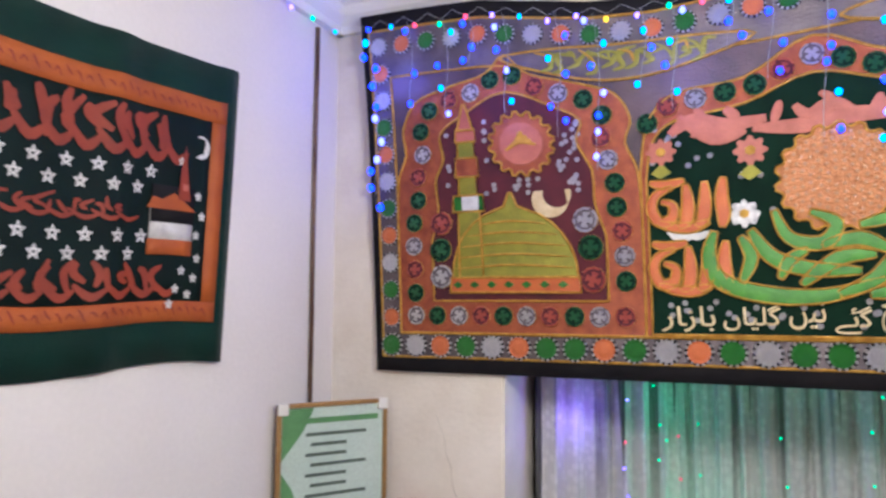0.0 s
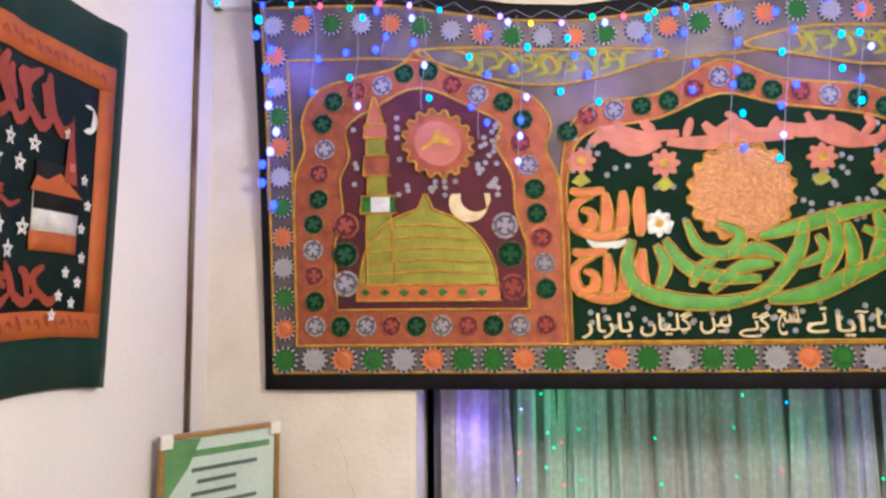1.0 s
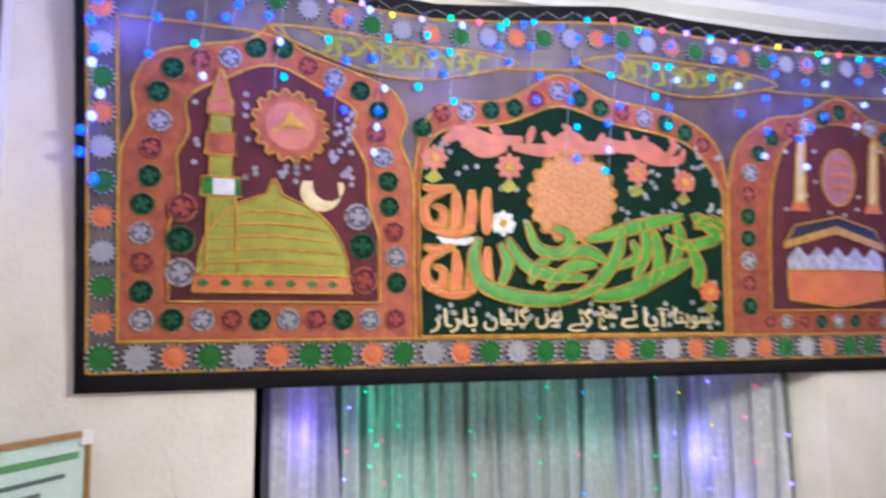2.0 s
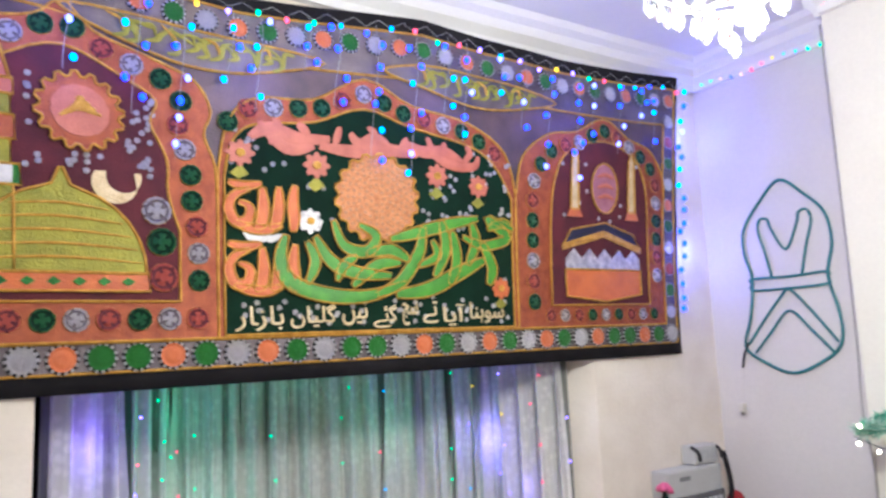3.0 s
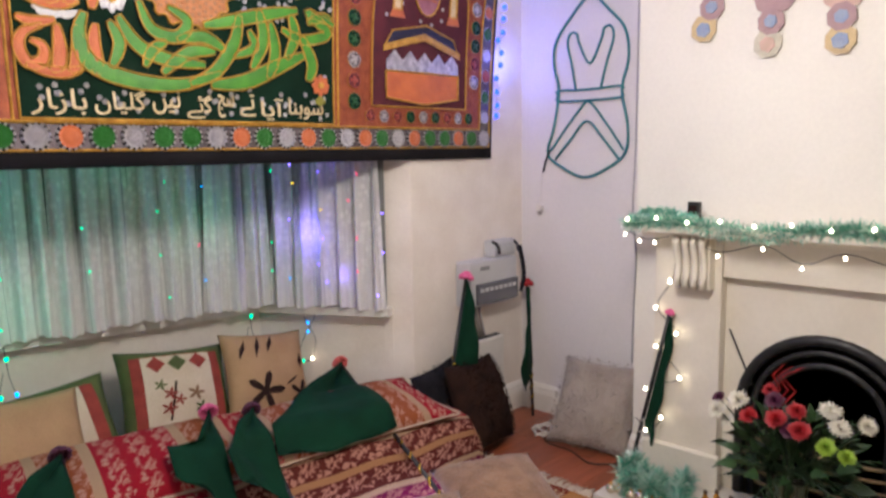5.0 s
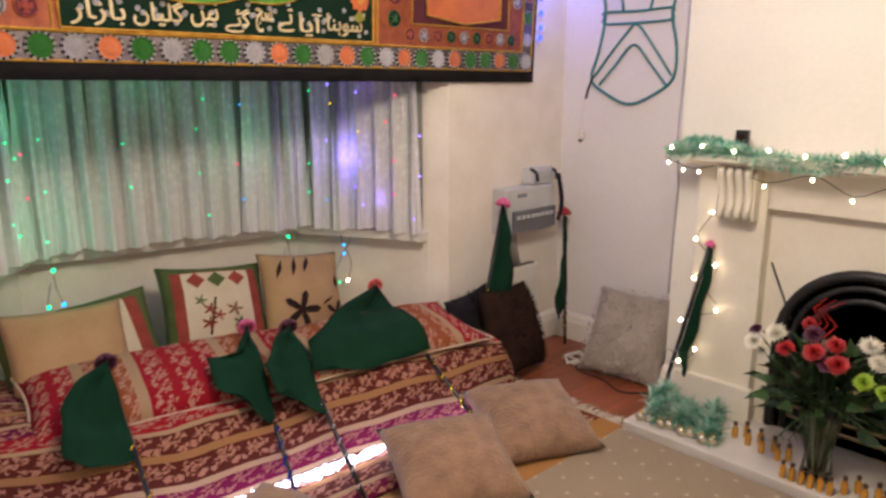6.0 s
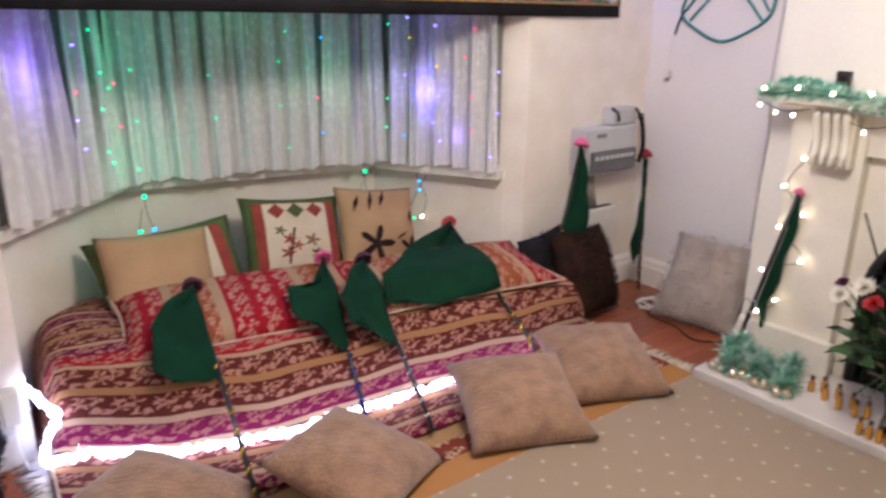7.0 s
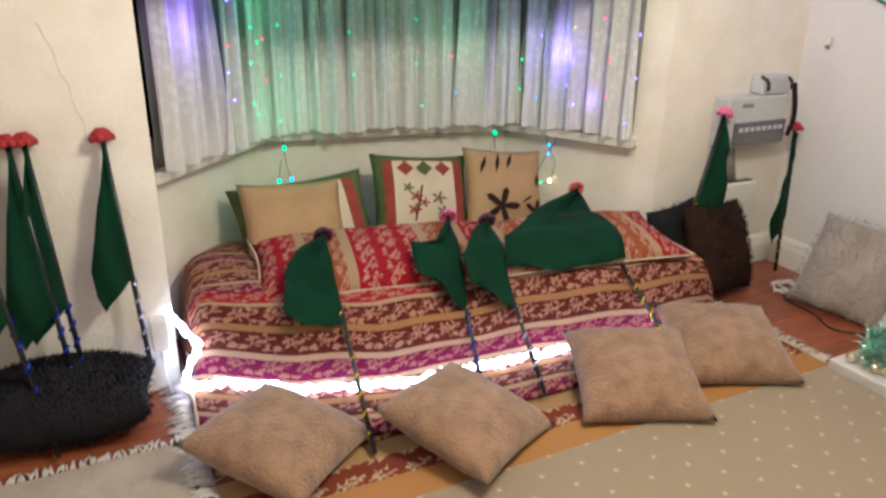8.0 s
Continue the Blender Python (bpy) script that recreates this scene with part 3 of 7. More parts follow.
def flower(s, r, rad, material, leaves=True):
    pts = [(s + rad * (0.62 + 0.38 * abs(math.cos(4 * a))) * math.cos(a), r + rad * (0.62 + 0.38 * abs(math.cos(4 * a))) * math.sin(a)) for a in np.linspace(0, 2 * math.pi, 41)[:-1]]
    patch("flower", pts, 0.023, material, False)
    patch("flower_eye", cog(s, r, rad * 0.28, 6, 0.1), 0.028, GOLD, False)
    if leaves:
        patch("leaf", [(s, r - rad * 0.8), (s - rad * 0.7, r - rad * 1.5), (s - rad * 0.1, r - rad * 1.9), (s + rad * 0.6, r - rad * 1.5)], 0.021, OLIVE, False)


for s, r, q, m, lv in ((1.10, 0.79, 0.05, PINK, True), (1.37, 0.765, 0.052, PINK, True), (1.865, 0.76, 0.05, PINK, True), (2.06, 0.735, 0.048, PINK, True), (2.165, 0.315, 0.045, ORANGE, True), (1.345, 0.555, 0.048, SILVER, False)):
    flower(s, r, q, m, lv)
SEQ = rosette_mesh("sequin", SILVER, 4)
random.seed(11)


def sequins(n, s0, s1, r0, r1, avoid):
    made = 0
    while made < n:
        s, r = random.uniform(s0, s1), random.uniform(r0, r1)
        if any(abs(s - a) < w and abs(r - b) < h for a, b, w, h in avoid):
            continue
        ob = new("sequin", SEQ)
        ob.parent = hanging
        ob.matrix_parent_inverse = hanging.matrix_basis.inverted()
        ob.matrix_basis = Matrix.Translation(tap(s, r, 0.0185)) @ Matrix.Diagonal((0.0095, 0.0095, 0.0095, 1))
        made += 1


sequins(46, 0.33, 0.83, 0.5, 0.93, [(0.57, 0.5, 0.25, 0.16), (0.415, 0.7, 0.07, 0.3), (0.625, 0.845, 0.13, 0.13), (0.72, 0.635, 0.07, 0.07)])
sequins(125, 1.07, 2.22, 0.18, 0.88, [(1.18, 0.5, 0.15, 0.22), (1.61, 0.65, 0.18, 0.18), (1.75, 0.42, 0.42, 0.13), (1.6, 0.84, 0.42, 0.06)])
sequins(16, 2.5, 3.03, 0.62, 0.92, [(2.775, 0.79, 0.1, 0.14)])


def lettering(name, text, s, r, size, width, material, off, rim=0.0):
    """Embroidered lettering in the built-in font, scaled to a width and laid on the hanging."""
    cu = bpy.data.curves.new(name, "FONT")
    cu.body, cu.size, cu.extrude, cu.offset = text, 1.0, 0.02, rim
    cu.align_x = "CENTER"
    tmp = new(name + "_tmp", cu)
    bpy.context.view_layer.update()
    me = bpy.data.meshes.new_from_object(tmp.evaluated_get(bpy.context.evaluated_depsgraph_get()))
    bpy.data.objects.remove(tmp)
    xs = [v.co.x for v in me.vertices] or [0, 1]
    ys = [v.co.y for v in me.vertices] or [0, 1]
    x0, x1, y0, y1 = min(xs), max(xs), min(ys), max(ys)
    fx, fy = width / max(1e-3, x1 - x0), size / max(1e-3, y1 - y0)
    for v in me.vertices:
        v.co = tap(s + (v.co.x - (x0 + x1) / 2) * fx, r + (v.co.y - y0) * fy, off + v.co.z * 0.12)
    me.materials.clear()
    me.materials.append(material)
    ob = new(name, me)
    ob.parent = hanging
    ob.matrix_parent_inverse = hanging.matrix_basis.inverted()
    return ob


for r in (0.515, 0.30):
    for pts, w in (([(0.93, 0.98), (0.90, 0.6), (0.92, 0.25), (0.90, 0.0)], 0.052), ([(0.70, 0.92), (0.70, 0.5), (0.66, 0.16), (0.57, 0.10)], 0.052), ([(0.47, 0.90), (0.49, 0.5), (0.46, 0.16), (0.36, 0.06)], 0.052),
                   ([(0.74, 0.12), (0.55, 0.02), (0.30, 0.04), (0.10, 0.14)], 0.044), ([(0.30, 0.86), (0.10, 0.72), (0.03, 0.45), (0.12, 0.16), (0.28, 0.22), (0.30, 0.48), (0.16, 0.58)], 0.046), ([(0.02, 0.98), (0.22, 0.92), (0.46, 0.98)], 0.040)):
        stroke("inscription_stroke", [(1.055 + 0.25 * a, r + 0.17 * b) for a, b in pts], w * 0.8, 0.024, ORANGE)
for pts in ([(1.12, 0.492), (1.16, 0.482), (1.20, 0.496)], [(1.17, 0.510), (1.20, 0.486), (1.24, 0.500)], [(1.11, 0.508), (1.14, 0.496), (1.17, 0.512)]):
    stroke("silver_stroke", pts, 0.026, 0.021, WHITET, False)
LINE = "\ufead\ufe8e\ufeaf\ufe8e\ufe91 \ufb9e\ufe8e\ufbff\ufee0\ufb94 \ufb9e\ufbff\ufee7 \ufbaf\ufe8b\ufb94 \ufe9e\ufeb3 \ufbaf\ufe97 \ufe8e\ufbfe\ufe81 \ufe8e\ufee8\ufba8\ufeee\ufeb3".split()
at, unit = 1.08, 1.12 / sum(len(w) + 0.7 for w in LINE)
for k, word in enumerate(LINE):
    width = unit * len(word)
    lettering("lettering", word, at + width / 2, 0.168 + 0.006 * (k % 3), 0.085, width, CREAMT, 0.02, 0.008)
    at += width + unit * 0.7
# the long green inscription, and the salmon one over it
for pts, w in (([(1.255, 0.50), (1.235, 0.42), (1.27, 0.335), (1.40, 0.29), (1.56, 0.285), (1.72, 0.33)], 0.055), ([(1.36, 0.50), (1.42, 0.41), (1.52, 0.37), (1.66, 0.36)], 0.05), ([(1.43, 0.56), (1.47, 0.47), (1.56, 0.45), (1.60, 0.51), (1.53, 0.55)], 0.045),
               ([(1.60, 0.29), (1.70, 0.34), (1.78, 0.45), (1.80, 0.55)], 0.05), ([(1.68, 0.29), (1.82, 0.31), (1.95, 0.37), (2.08, 0.43)], 0.06), ([(1.66, 0.50), (1.78, 0.53), (1.92, 0.57), (2.05, 0.60)], 0.05),
               ([(1.92, 0.33), (1.95, 0.43), (1.93, 0.54)], 0.045), ([(1.98, 0.52), (2.08, 0.49), (2.20, 0.53), (2.10, 0.60), (2.22, 0.57)], 0.045), ([(2.07, 0.50), (2.12, 0.40), (2.10, 0.33)], 0.05), ([(1.78, 0.40), (1.86, 0.44), (1.84, 0.50)], 0.035),
               ([(1.33, 0.33), (1.36, 0.41), (1.33, 0.48)], 0.04), ([(1.50, 0.32), (1.60, 0.40), (1.70, 0.41)], 0.045), ([(1.56, 0.44), (1.66, 0.46), (1.74, 0.42)], 0.045), ([(1.85, 0.36), (1.90, 0.47), (1.88, 0.58)], 0.045), ([(2.0, 0.41), (2.04, 0.50), (2.02, 0.58)], 0.045), ([(2.10, 0.56), (2.18, 0.59), (2.23, 0.56)], 0.04), ([(1.44, 0.34), (1.47, 0.40), (1.52, 0.43)], 0.035)):
    stroke("inscription_stroke", pts, w, 0.026, LIME)
for pts, w in (([(1.13, 0.85), (1.20, 0.89), (1.30, 0.86), (1.42, 0.87)], 0.055), ([(1.16, 0.91), (1.26, 0.82), (1.36, 0.835)], 0.045), ([(1.38, 0.84), (1.52, 0.83), (1.66, 0.845), (1.78, 0.835)], 0.055), ([(1.50, 0.90), (1.54, 0.86), (1.60, 0.89), (1.66, 0.86)], 0.045),
               ([(1.72, 0.88), (1.80, 0.85), (1.90, 0.86), (1.98, 0.83)], 0.05), ([(1.82, 0.91), (1.86, 0.84), (1.94, 0.81), (2.04, 0.82), (2.06, 0.865)], 0.04), ([(1.30, 0.92), (1.34, 0.88)], 0.035), ([(1.20, 0.83), (1.23, 0.90), (1.21, 0.93)], 0.03), ([(1.44, 0.85), (1.46, 0.92)], 0.03), ([(1.58, 0.84), (1.60, 0.90), (1.57, 0.93)], 0.03), ([(1.70, 0.83), (1.73, 0.90)], 0.03), ([(1.88, 0.84), (1.90, 0.90)], 0.03), ([(1.98, 0.82), (2.02, 0.87), (2.0, 0.90)], 0.03)):
    stroke("inscription_stroke", pts, w, 0.021, PINK, False)
# ---------------------------------------------------------------- net curtains in the bay


def lace(name):
    """White lace: denser and thinner threads, with worked flowers towards the hem."""
    m = bpy.data.materials.new(name)
    m.use_nodes = True
    nt = m.node_tree
    out, b = nt.nodes["Material Output"], nt.nodes["Principled BSDF"]
    b.inputs["Base Color"].default_value = (0.86, 0.84, 0.82, 1)
    b.inputs["Roughness"].default_value = 0.9
    uv = nt.nodes.new("ShaderNodeTexCoord")
    no = nt.nodes.new("ShaderNodeTexNoise")
    no.inputs["Scale"].default_value, no.inputs["Detail"].default_value = 16, 5
    nt.links.new(uv.outputs["Object"], no.inputs["Vector"])
    vo = nt.nodes.new("ShaderNodeTexVoronoi")
    vo.inputs["Scale"].default_value = 30
    nt.links.new(uv.outputs["Object"], vo.inputs["Vector"])
    sep = nt.nodes.new("ShaderNodeSeparateXYZ")
    nt.links.new(uv.outputs["Object"], sep.inputs[0])
    hem = nt.nodes.new("ShaderNodeMapRange")
    hem.inputs[1].default_value, hem.inputs[2].default_value = 1.6, 0.8
    nt.links.new(sep.outputs[2], hem.inputs[0])
    add = nt.nodes.new("ShaderNodeMath")
    add.operation = "MULTIPLY_ADD"
    add.inputs[1].default_value = 0.45
    nt.links.new(no.outputs[0], add.inputs[0])
    nt.links.new(vo.outputs[0], add.inputs[2])
    dens = nt.nodes.new("ShaderNodeMapRange")
    dens.inputs[1].default_value, dens.inputs[2].default_value = 0.2, 0.75
    dens.inputs[3].default_value, dens.inputs[4].default_value = 1.0, 0.72
    nt.links.new(add.outputs[0], dens.inputs[0])
    more = nt.nodes.new("ShaderNodeMath")
    more.operation, more.use_clamp = "MULTIPLY_ADD", True
    more.inputs[1].default_value = 0.25
    nt.links.new(hem.outputs[0], more.inputs[0])
    nt.links.new(dens.outputs[0], more.inputs[2])
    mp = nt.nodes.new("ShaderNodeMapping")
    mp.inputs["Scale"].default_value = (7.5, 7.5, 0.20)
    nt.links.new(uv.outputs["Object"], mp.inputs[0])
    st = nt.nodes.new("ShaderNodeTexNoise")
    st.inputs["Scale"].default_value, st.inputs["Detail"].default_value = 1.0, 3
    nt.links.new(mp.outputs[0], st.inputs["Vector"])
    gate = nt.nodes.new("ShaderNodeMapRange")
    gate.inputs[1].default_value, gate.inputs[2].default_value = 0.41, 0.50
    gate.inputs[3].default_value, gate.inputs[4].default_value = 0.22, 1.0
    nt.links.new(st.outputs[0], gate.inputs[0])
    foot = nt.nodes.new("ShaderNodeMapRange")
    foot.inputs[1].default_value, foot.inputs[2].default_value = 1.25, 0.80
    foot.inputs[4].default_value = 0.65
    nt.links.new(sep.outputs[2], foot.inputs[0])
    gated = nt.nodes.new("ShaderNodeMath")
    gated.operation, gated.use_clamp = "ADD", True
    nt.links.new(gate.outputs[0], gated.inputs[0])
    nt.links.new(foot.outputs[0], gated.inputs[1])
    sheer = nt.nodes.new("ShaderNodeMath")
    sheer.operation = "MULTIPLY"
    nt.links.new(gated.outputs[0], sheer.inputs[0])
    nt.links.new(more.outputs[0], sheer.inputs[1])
    tl = nt.nodes.new("ShaderNodeBsdfTranslucent")
    tl.inputs[0].default_value = (0.75, 0.73, 0.70, 1)
    m1 = nt.nodes.new("ShaderNodeMixShader")
    m1.inputs[0].default_value = 0.3
    nt.links.new(b.outputs[0], m1.inputs[1])
    nt.links.new(tl.outputs[0], m1.inputs[2])
    tr = nt.nodes.new("ShaderNodeBsdfTransparent")
    m2 = nt.nodes.new("ShaderNodeMixShader")
    nt.links.new(sheer.outputs[0], m2.inputs[0])
    nt.links.new(tr.outputs[0], m2.inputs[1])
    nt.links.new(m1.outputs[0], m2.inputs[2])
    nt.links.new(m2.outputs[0], out.inputs[0])
    return m


LACE = lace("white_lace")
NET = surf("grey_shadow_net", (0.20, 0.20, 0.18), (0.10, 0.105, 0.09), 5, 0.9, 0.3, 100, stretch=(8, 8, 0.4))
INN = [(WL + 0.06, 0.26), (1.30, 0.77), (2.49, 0.61), (2.82, 0.06)]
plan = [Vector((x, y, 0)) for x, y in INN]
legs = [(b - a).length for a, b in zip(plan, plan[1:])]


def along(d):
    """A plan point at d metres along the curtain rail, and the way towards the room."""
    for i, ll in enumerate(legs):
        if d <= ll or i == 2:
            u = (plan[i + 1] - plan[i]).normalized()
            return plan[i] + u * d, Vector((u.y, -u.x, 0))
        d -= ll


total = sum(legs)
random.seed(5)
panels = [0.0, 0.36, 0.62, 0.98, 1.30, 1.62, 1.98, total]
for k, (d0, d1) in enumerate(zip(panels, panels[1:])):
    bm = bmesh.new()
    nx = int((d1 - d0) / 0.0085)
    ph, gap = random.uniform(0, 6), -0.012
    cols = []
    for i in range(nx + 1):
        f = i / nx
        col = []
        for j in range(13):
            h = j / 12
            z = 0.737 + 0.007 * math.sin(17 * (d0 + f * (d1 - d0)) + ph) * (j == 0) + (2.5 - 0.737) * h
            d = d0 + gap + (d1 - d0 - 2 * gap) * (0.5 + (f - 0.5) * (1.0 - 0.10 * math.sin(math.pi * h * 0.9)))
            p, n = along(d)
            w = 0.020 * math.sin(d * 62 + ph + 0.9 * math.sin(d * 13)) + 0.012 * math.sin(d * 137 + ph * 2 + h)
            q = p + n * (0.03 + 0.012 * (k % 2) + w * (0.75 + 0.5 * (1 - h)))
            col.append(bm.verts.new((q.x, q.y, z)))
        cols.append(col)
    for a, b in zip(cols, cols[1:]):
        for j in range(12):
            bm.faces.new((a[j], b[j], b[j + 1], a[j + 1]))
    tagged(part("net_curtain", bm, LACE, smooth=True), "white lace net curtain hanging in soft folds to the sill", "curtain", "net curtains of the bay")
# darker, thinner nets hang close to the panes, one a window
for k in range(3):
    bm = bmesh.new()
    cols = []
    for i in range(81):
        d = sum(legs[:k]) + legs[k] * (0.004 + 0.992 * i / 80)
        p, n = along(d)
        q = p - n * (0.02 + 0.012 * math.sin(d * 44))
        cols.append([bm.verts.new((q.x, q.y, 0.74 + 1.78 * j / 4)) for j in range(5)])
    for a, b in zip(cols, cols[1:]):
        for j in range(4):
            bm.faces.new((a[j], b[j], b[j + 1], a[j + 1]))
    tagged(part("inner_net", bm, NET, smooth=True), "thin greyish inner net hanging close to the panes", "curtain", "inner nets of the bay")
bm = tube(bmesh.new(), [(p.x, p.y, 2.52) for p in (along(total * i / 40)[0] for i in range(41))], 0.012, 8)
tagged(part("curtain_rail", bm, GLOSS, smooth=True), "white curtain rail bent round the bay", "curtain rail")

# ---------------------------------------------------------------- floor boards and rugs
WOOD = surf("reddish_laminate", (0.30, 0.085, 0.035), (0.19, 0.05, 0.022), 3, 0.35, 0.12, 40, stretch=(1, 9, 1), rand=0.18)
bmb = box(bmesh.new(), (-0.5, -0.0625, -0.008), (0.5, 0.0625, 0.0), 0.0015)
me = bpy.data.meshes.new("floor_board")
bmb.to_mesh(me)
bmb.free()
me.materials.append(WOOD)
floor_ob = bpy.data.objects["floor"]
for r in range(14):
    for c in range(5):
        x0 = -0.45 + c * 1.0 + 0.37 * (r % 3)
        ob = new("floor_board", me)
        ob.parent = floor_ob
        lo, hi = max(x0 - 0.498, 0.002), min(x0 + 0.498, XR - 0.002)
        if hi - lo < 0.05:
            bpy.data.objects.remove(ob)
            continue
        ob.matrix_basis = Matrix.Translation(((lo + hi) / 2, 0.62 - 0.1265 * r, 0)) @ Matrix.Diagonal((hi - lo, 1, 1, 1))


def fabric(name, bands, motif, scale, pitch, shift=0.0):
    """Woven cloth whose bands run along its length: v counts across, u along; pale flowers are woven into the marked bands."""
    m = bpy.data.materials.new(name)
    m.use_nodes = True
    nt = m.node_tree
    b = nt.nodes["Principled BSDF"]
    uv = nt.nodes.new("ShaderNodeUVMap")
    sep = nt.nodes.new("ShaderNodeSeparateXYZ")
    nt.links.new(uv.outputs[0], sep.inputs[0])
    wob = nt.nodes.new("ShaderNodeTexNoise")
    wob.inputs["Scale"].default_value = 34
    nt.links.new(uv.outputs[0], wob.inputs["Vector"])
    wv = nt.nodes.new("ShaderNodeMath")
    wv.operation = "MULTIPLY_ADD"
    wv.inputs[1].default_value = 0.008
    nt.links.new(wob.outputs[0], wv.inputs[0])
    nt.links.new(sep.outputs[1], wv.inputs[2])
    ramps = []
    for kind in range(2):
        rp = nt.nodes.new("ShaderNodeValToRGB")
        rp.color_ramp.interpolation = "CONSTANT"
        els = rp.color_ramp.elements
        while len(els) < len(bands):
            els.new(0.5)
        for e, (pos, col, fl) in zip(els, bands):
            e.position = pos
            e.color = (*col, 1) if kind == 0 else (fl, fl, fl, 1)
        fr = nt.nodes.new("ShaderNodeMath")
        fr.operation = "FRACT"
        nt.links.new(wv.outputs[0], fr.inputs[0])
        nt.links.new(fr.outputs[0], rp.inputs[0])
        ramps.append(rp)
    # six-petalled flowers with paired leaves between them, one row a band
    def mth(op, x, y=None, z=None):
        nd = nt.nodes.new("ShaderNodeMath")
        nd.operation = op
        for slot, val in enumerate((x, y, z)):
            if val is None:
                continue
            if isinstance(val, (int, float)):
                nd.inputs[slot].default_value = val
            else:
                nt.links.new(val, nd.inputs[slot])
        return nd.outputs[0]

    vf = mth("FRACT", sep.outputs[1])
    row = mth("MULTIPLY_ADD", vf, pitch, shift)
    jit = mth("MULTIPLY", mth("FLOOR", row), 0.37)
    cu = mth("ADD", mth("MULTIPLY", sep.outputs[0], scale), jit)
    warp = mth("MULTIPLY_ADD", wob.outputs[0], 0.55, -0.275)
    ly = mth("ADD", mth("SUBTRACT", mth("FRACT", row), 0.5), warp)

    def petals(off, base, amp, lobes, cy):
        lx = mth("ADD", mth("SUBTRACT", mth("FRACT", mth("ADD", cu, off)), 0.5), warp)
        yy = mth("ADD", ly, cy)
        ang = mth("ARCTAN2", yy, lx)
        rad = mth("SQRT", mth("ADD", mth("MULTIPLY", lx, lx), mth("MULTIPLY", yy, yy)))
        edge = mth("MULTIPLY_ADD", mth("COSINE", mth("MULTIPLY", ang, float(lobes))), amp, base)
        inside = mth("LESS_THAN", rad, edge)
        return mth("MULTIPLY", inside, mth("GREATER_THAN", rad, base * 0.28))

    shape = mth("MAXIMUM", petals(0.0, 0.19, 0.09, 6, -0.06), petals(0.5, 0.15, 0.13, 2, 0.22))
    shape = mth("MAXIMUM", shape, petals(0.62, 0.12, 0.10, 3, -0.18))
    shape = mth("MULTIPLY", shape, mth("LESS_THAN", wob.outputs[0], 0.66))
    fac = nt.nodes.new("ShaderNodeMath")
    fac.operation = "MULTIPLY"
    nt.links.new(shape, fac.inputs[0])
    nt.links.new(ramps[1].outputs[0], fac.inputs[1])
    mix = nt.nodes.new("ShaderNodeMix")
    mix.data_type = "RGBA"
    mix.inputs[7].default_value = (*motif, 1)
    nt.links.new(fac.outputs[0], mix.inputs[0])
    nt.links.new(ramps[0].outputs[0], mix.inputs[6])
    weave = nt.nodes.new("ShaderNodeTexNoise")
    weave.inputs["Scale"].default_value, weave.inputs["Detail"].default_value = 420, 2
    nt.links.new(uv.outputs[0], weave.inputs["Vector"])
    gr = nt.nodes.new("ShaderNodeMix")
    gr.data_type, gr.blend_type = "RGBA", "MULTIPLY"
    gr.inputs[0].default_value = 0.5
    g2 = nt.nodes.new("ShaderNodeMapRange")
    g2.inputs[1].default_value, g2.inputs[2].default_value, g2.inputs[3].default_value = 0.3, 0.7, 0.4
    nt.links.new(weave.outputs[0], g2.inputs[0])
    nt.links.new(mix.outputs[2], gr.inputs[6])
    nt.links.new(g2.outputs[0], gr.inputs[7])
    nt.links.new(gr.outputs[2], b.inputs["Base Color"])
    b.inputs["Roughness"].default_value, b.inputs["Specular IOR Level"].default_value = 0.9, 0.15
    bp = nt.nodes.new("ShaderNodeBump")
    bp.inputs["Strength"].default_value, bp.inputs["Distance"].default_value = 0.35, 0.006
    nt.links.new(weave.outputs[0], bp.inputs["Height"])
    nt.links.new(bp.outputs[0], b.inputs["Normal"])
    return m


BR, TAN, CRM, PUR, RED = (0.105, 0.020, 0.014), (0.36, 0.18, 0.08), (0.43, 0.28, 0.17), (0.145, 0.006, 0.045), (0.33, 0.010, 0.022)
DUVET = fabric("striped_floral_weave", [(0.0, PUR, 1), (0.10, CRM, 0), (0.135, BR, 1), (0.245, TAN, 0), (0.29, BR, 1), (0.40, CRM, 0), (0.43, PUR, 0.6), (0.54, CRM, 0), (0.575, BR, 1), (0.70, TAN, 0), (0.74, BR, 1), (0.85, CRM, 0), (0.88, RED, 1)], (0.42, 0.20, 0.14), 9, 6.75, 0.16)
BOLST = fabric("red_floral_weave", [(0.0, RED, 1), (0.36, CRM, 0), (0.44, (0.30, 0.085, 0.03), 1), (0.72, CRM, 0), (0.80, RED, 1)], (0.50, 0.26, 0.19), 5.5, 5)


def sheet(bm, rows, us, vs):
    """A grid of points with its cloth coordinates."""
    lay = bm.loops.layers.uv.verify()
    g = [[bm.verts.new(p) for p in row] for row in rows]
    for i in range(len(g) - 1):
        for j in range(len(g[0]) - 1):
            f = bm.faces.new((g[i][j], g[i + 1][j], g[i + 1][j + 1], g[i][j + 1]))
            for loop, (a, b) in zip(f.loops, ((i, j), (i + 1, j), (i + 1, j + 1), (i, j + 1))):
                loop[lay].uv = (us[a], vs[b])
    return g


def cant(x):
    """How far back the bay reaches at x."""
    return float(np.interp(x, [p[0] for p in BAY], [p[1] for p in BAY]))


def foot_line(u):
    """How far into the room the bed's foot reaches at u along it."""
    return float(np.interp(u, [0, 0.16, 0.30, 0.57, 0.80, 1.0], [-0.02, -0.25, -0.34, -0.37, -0.46, -0.44]))


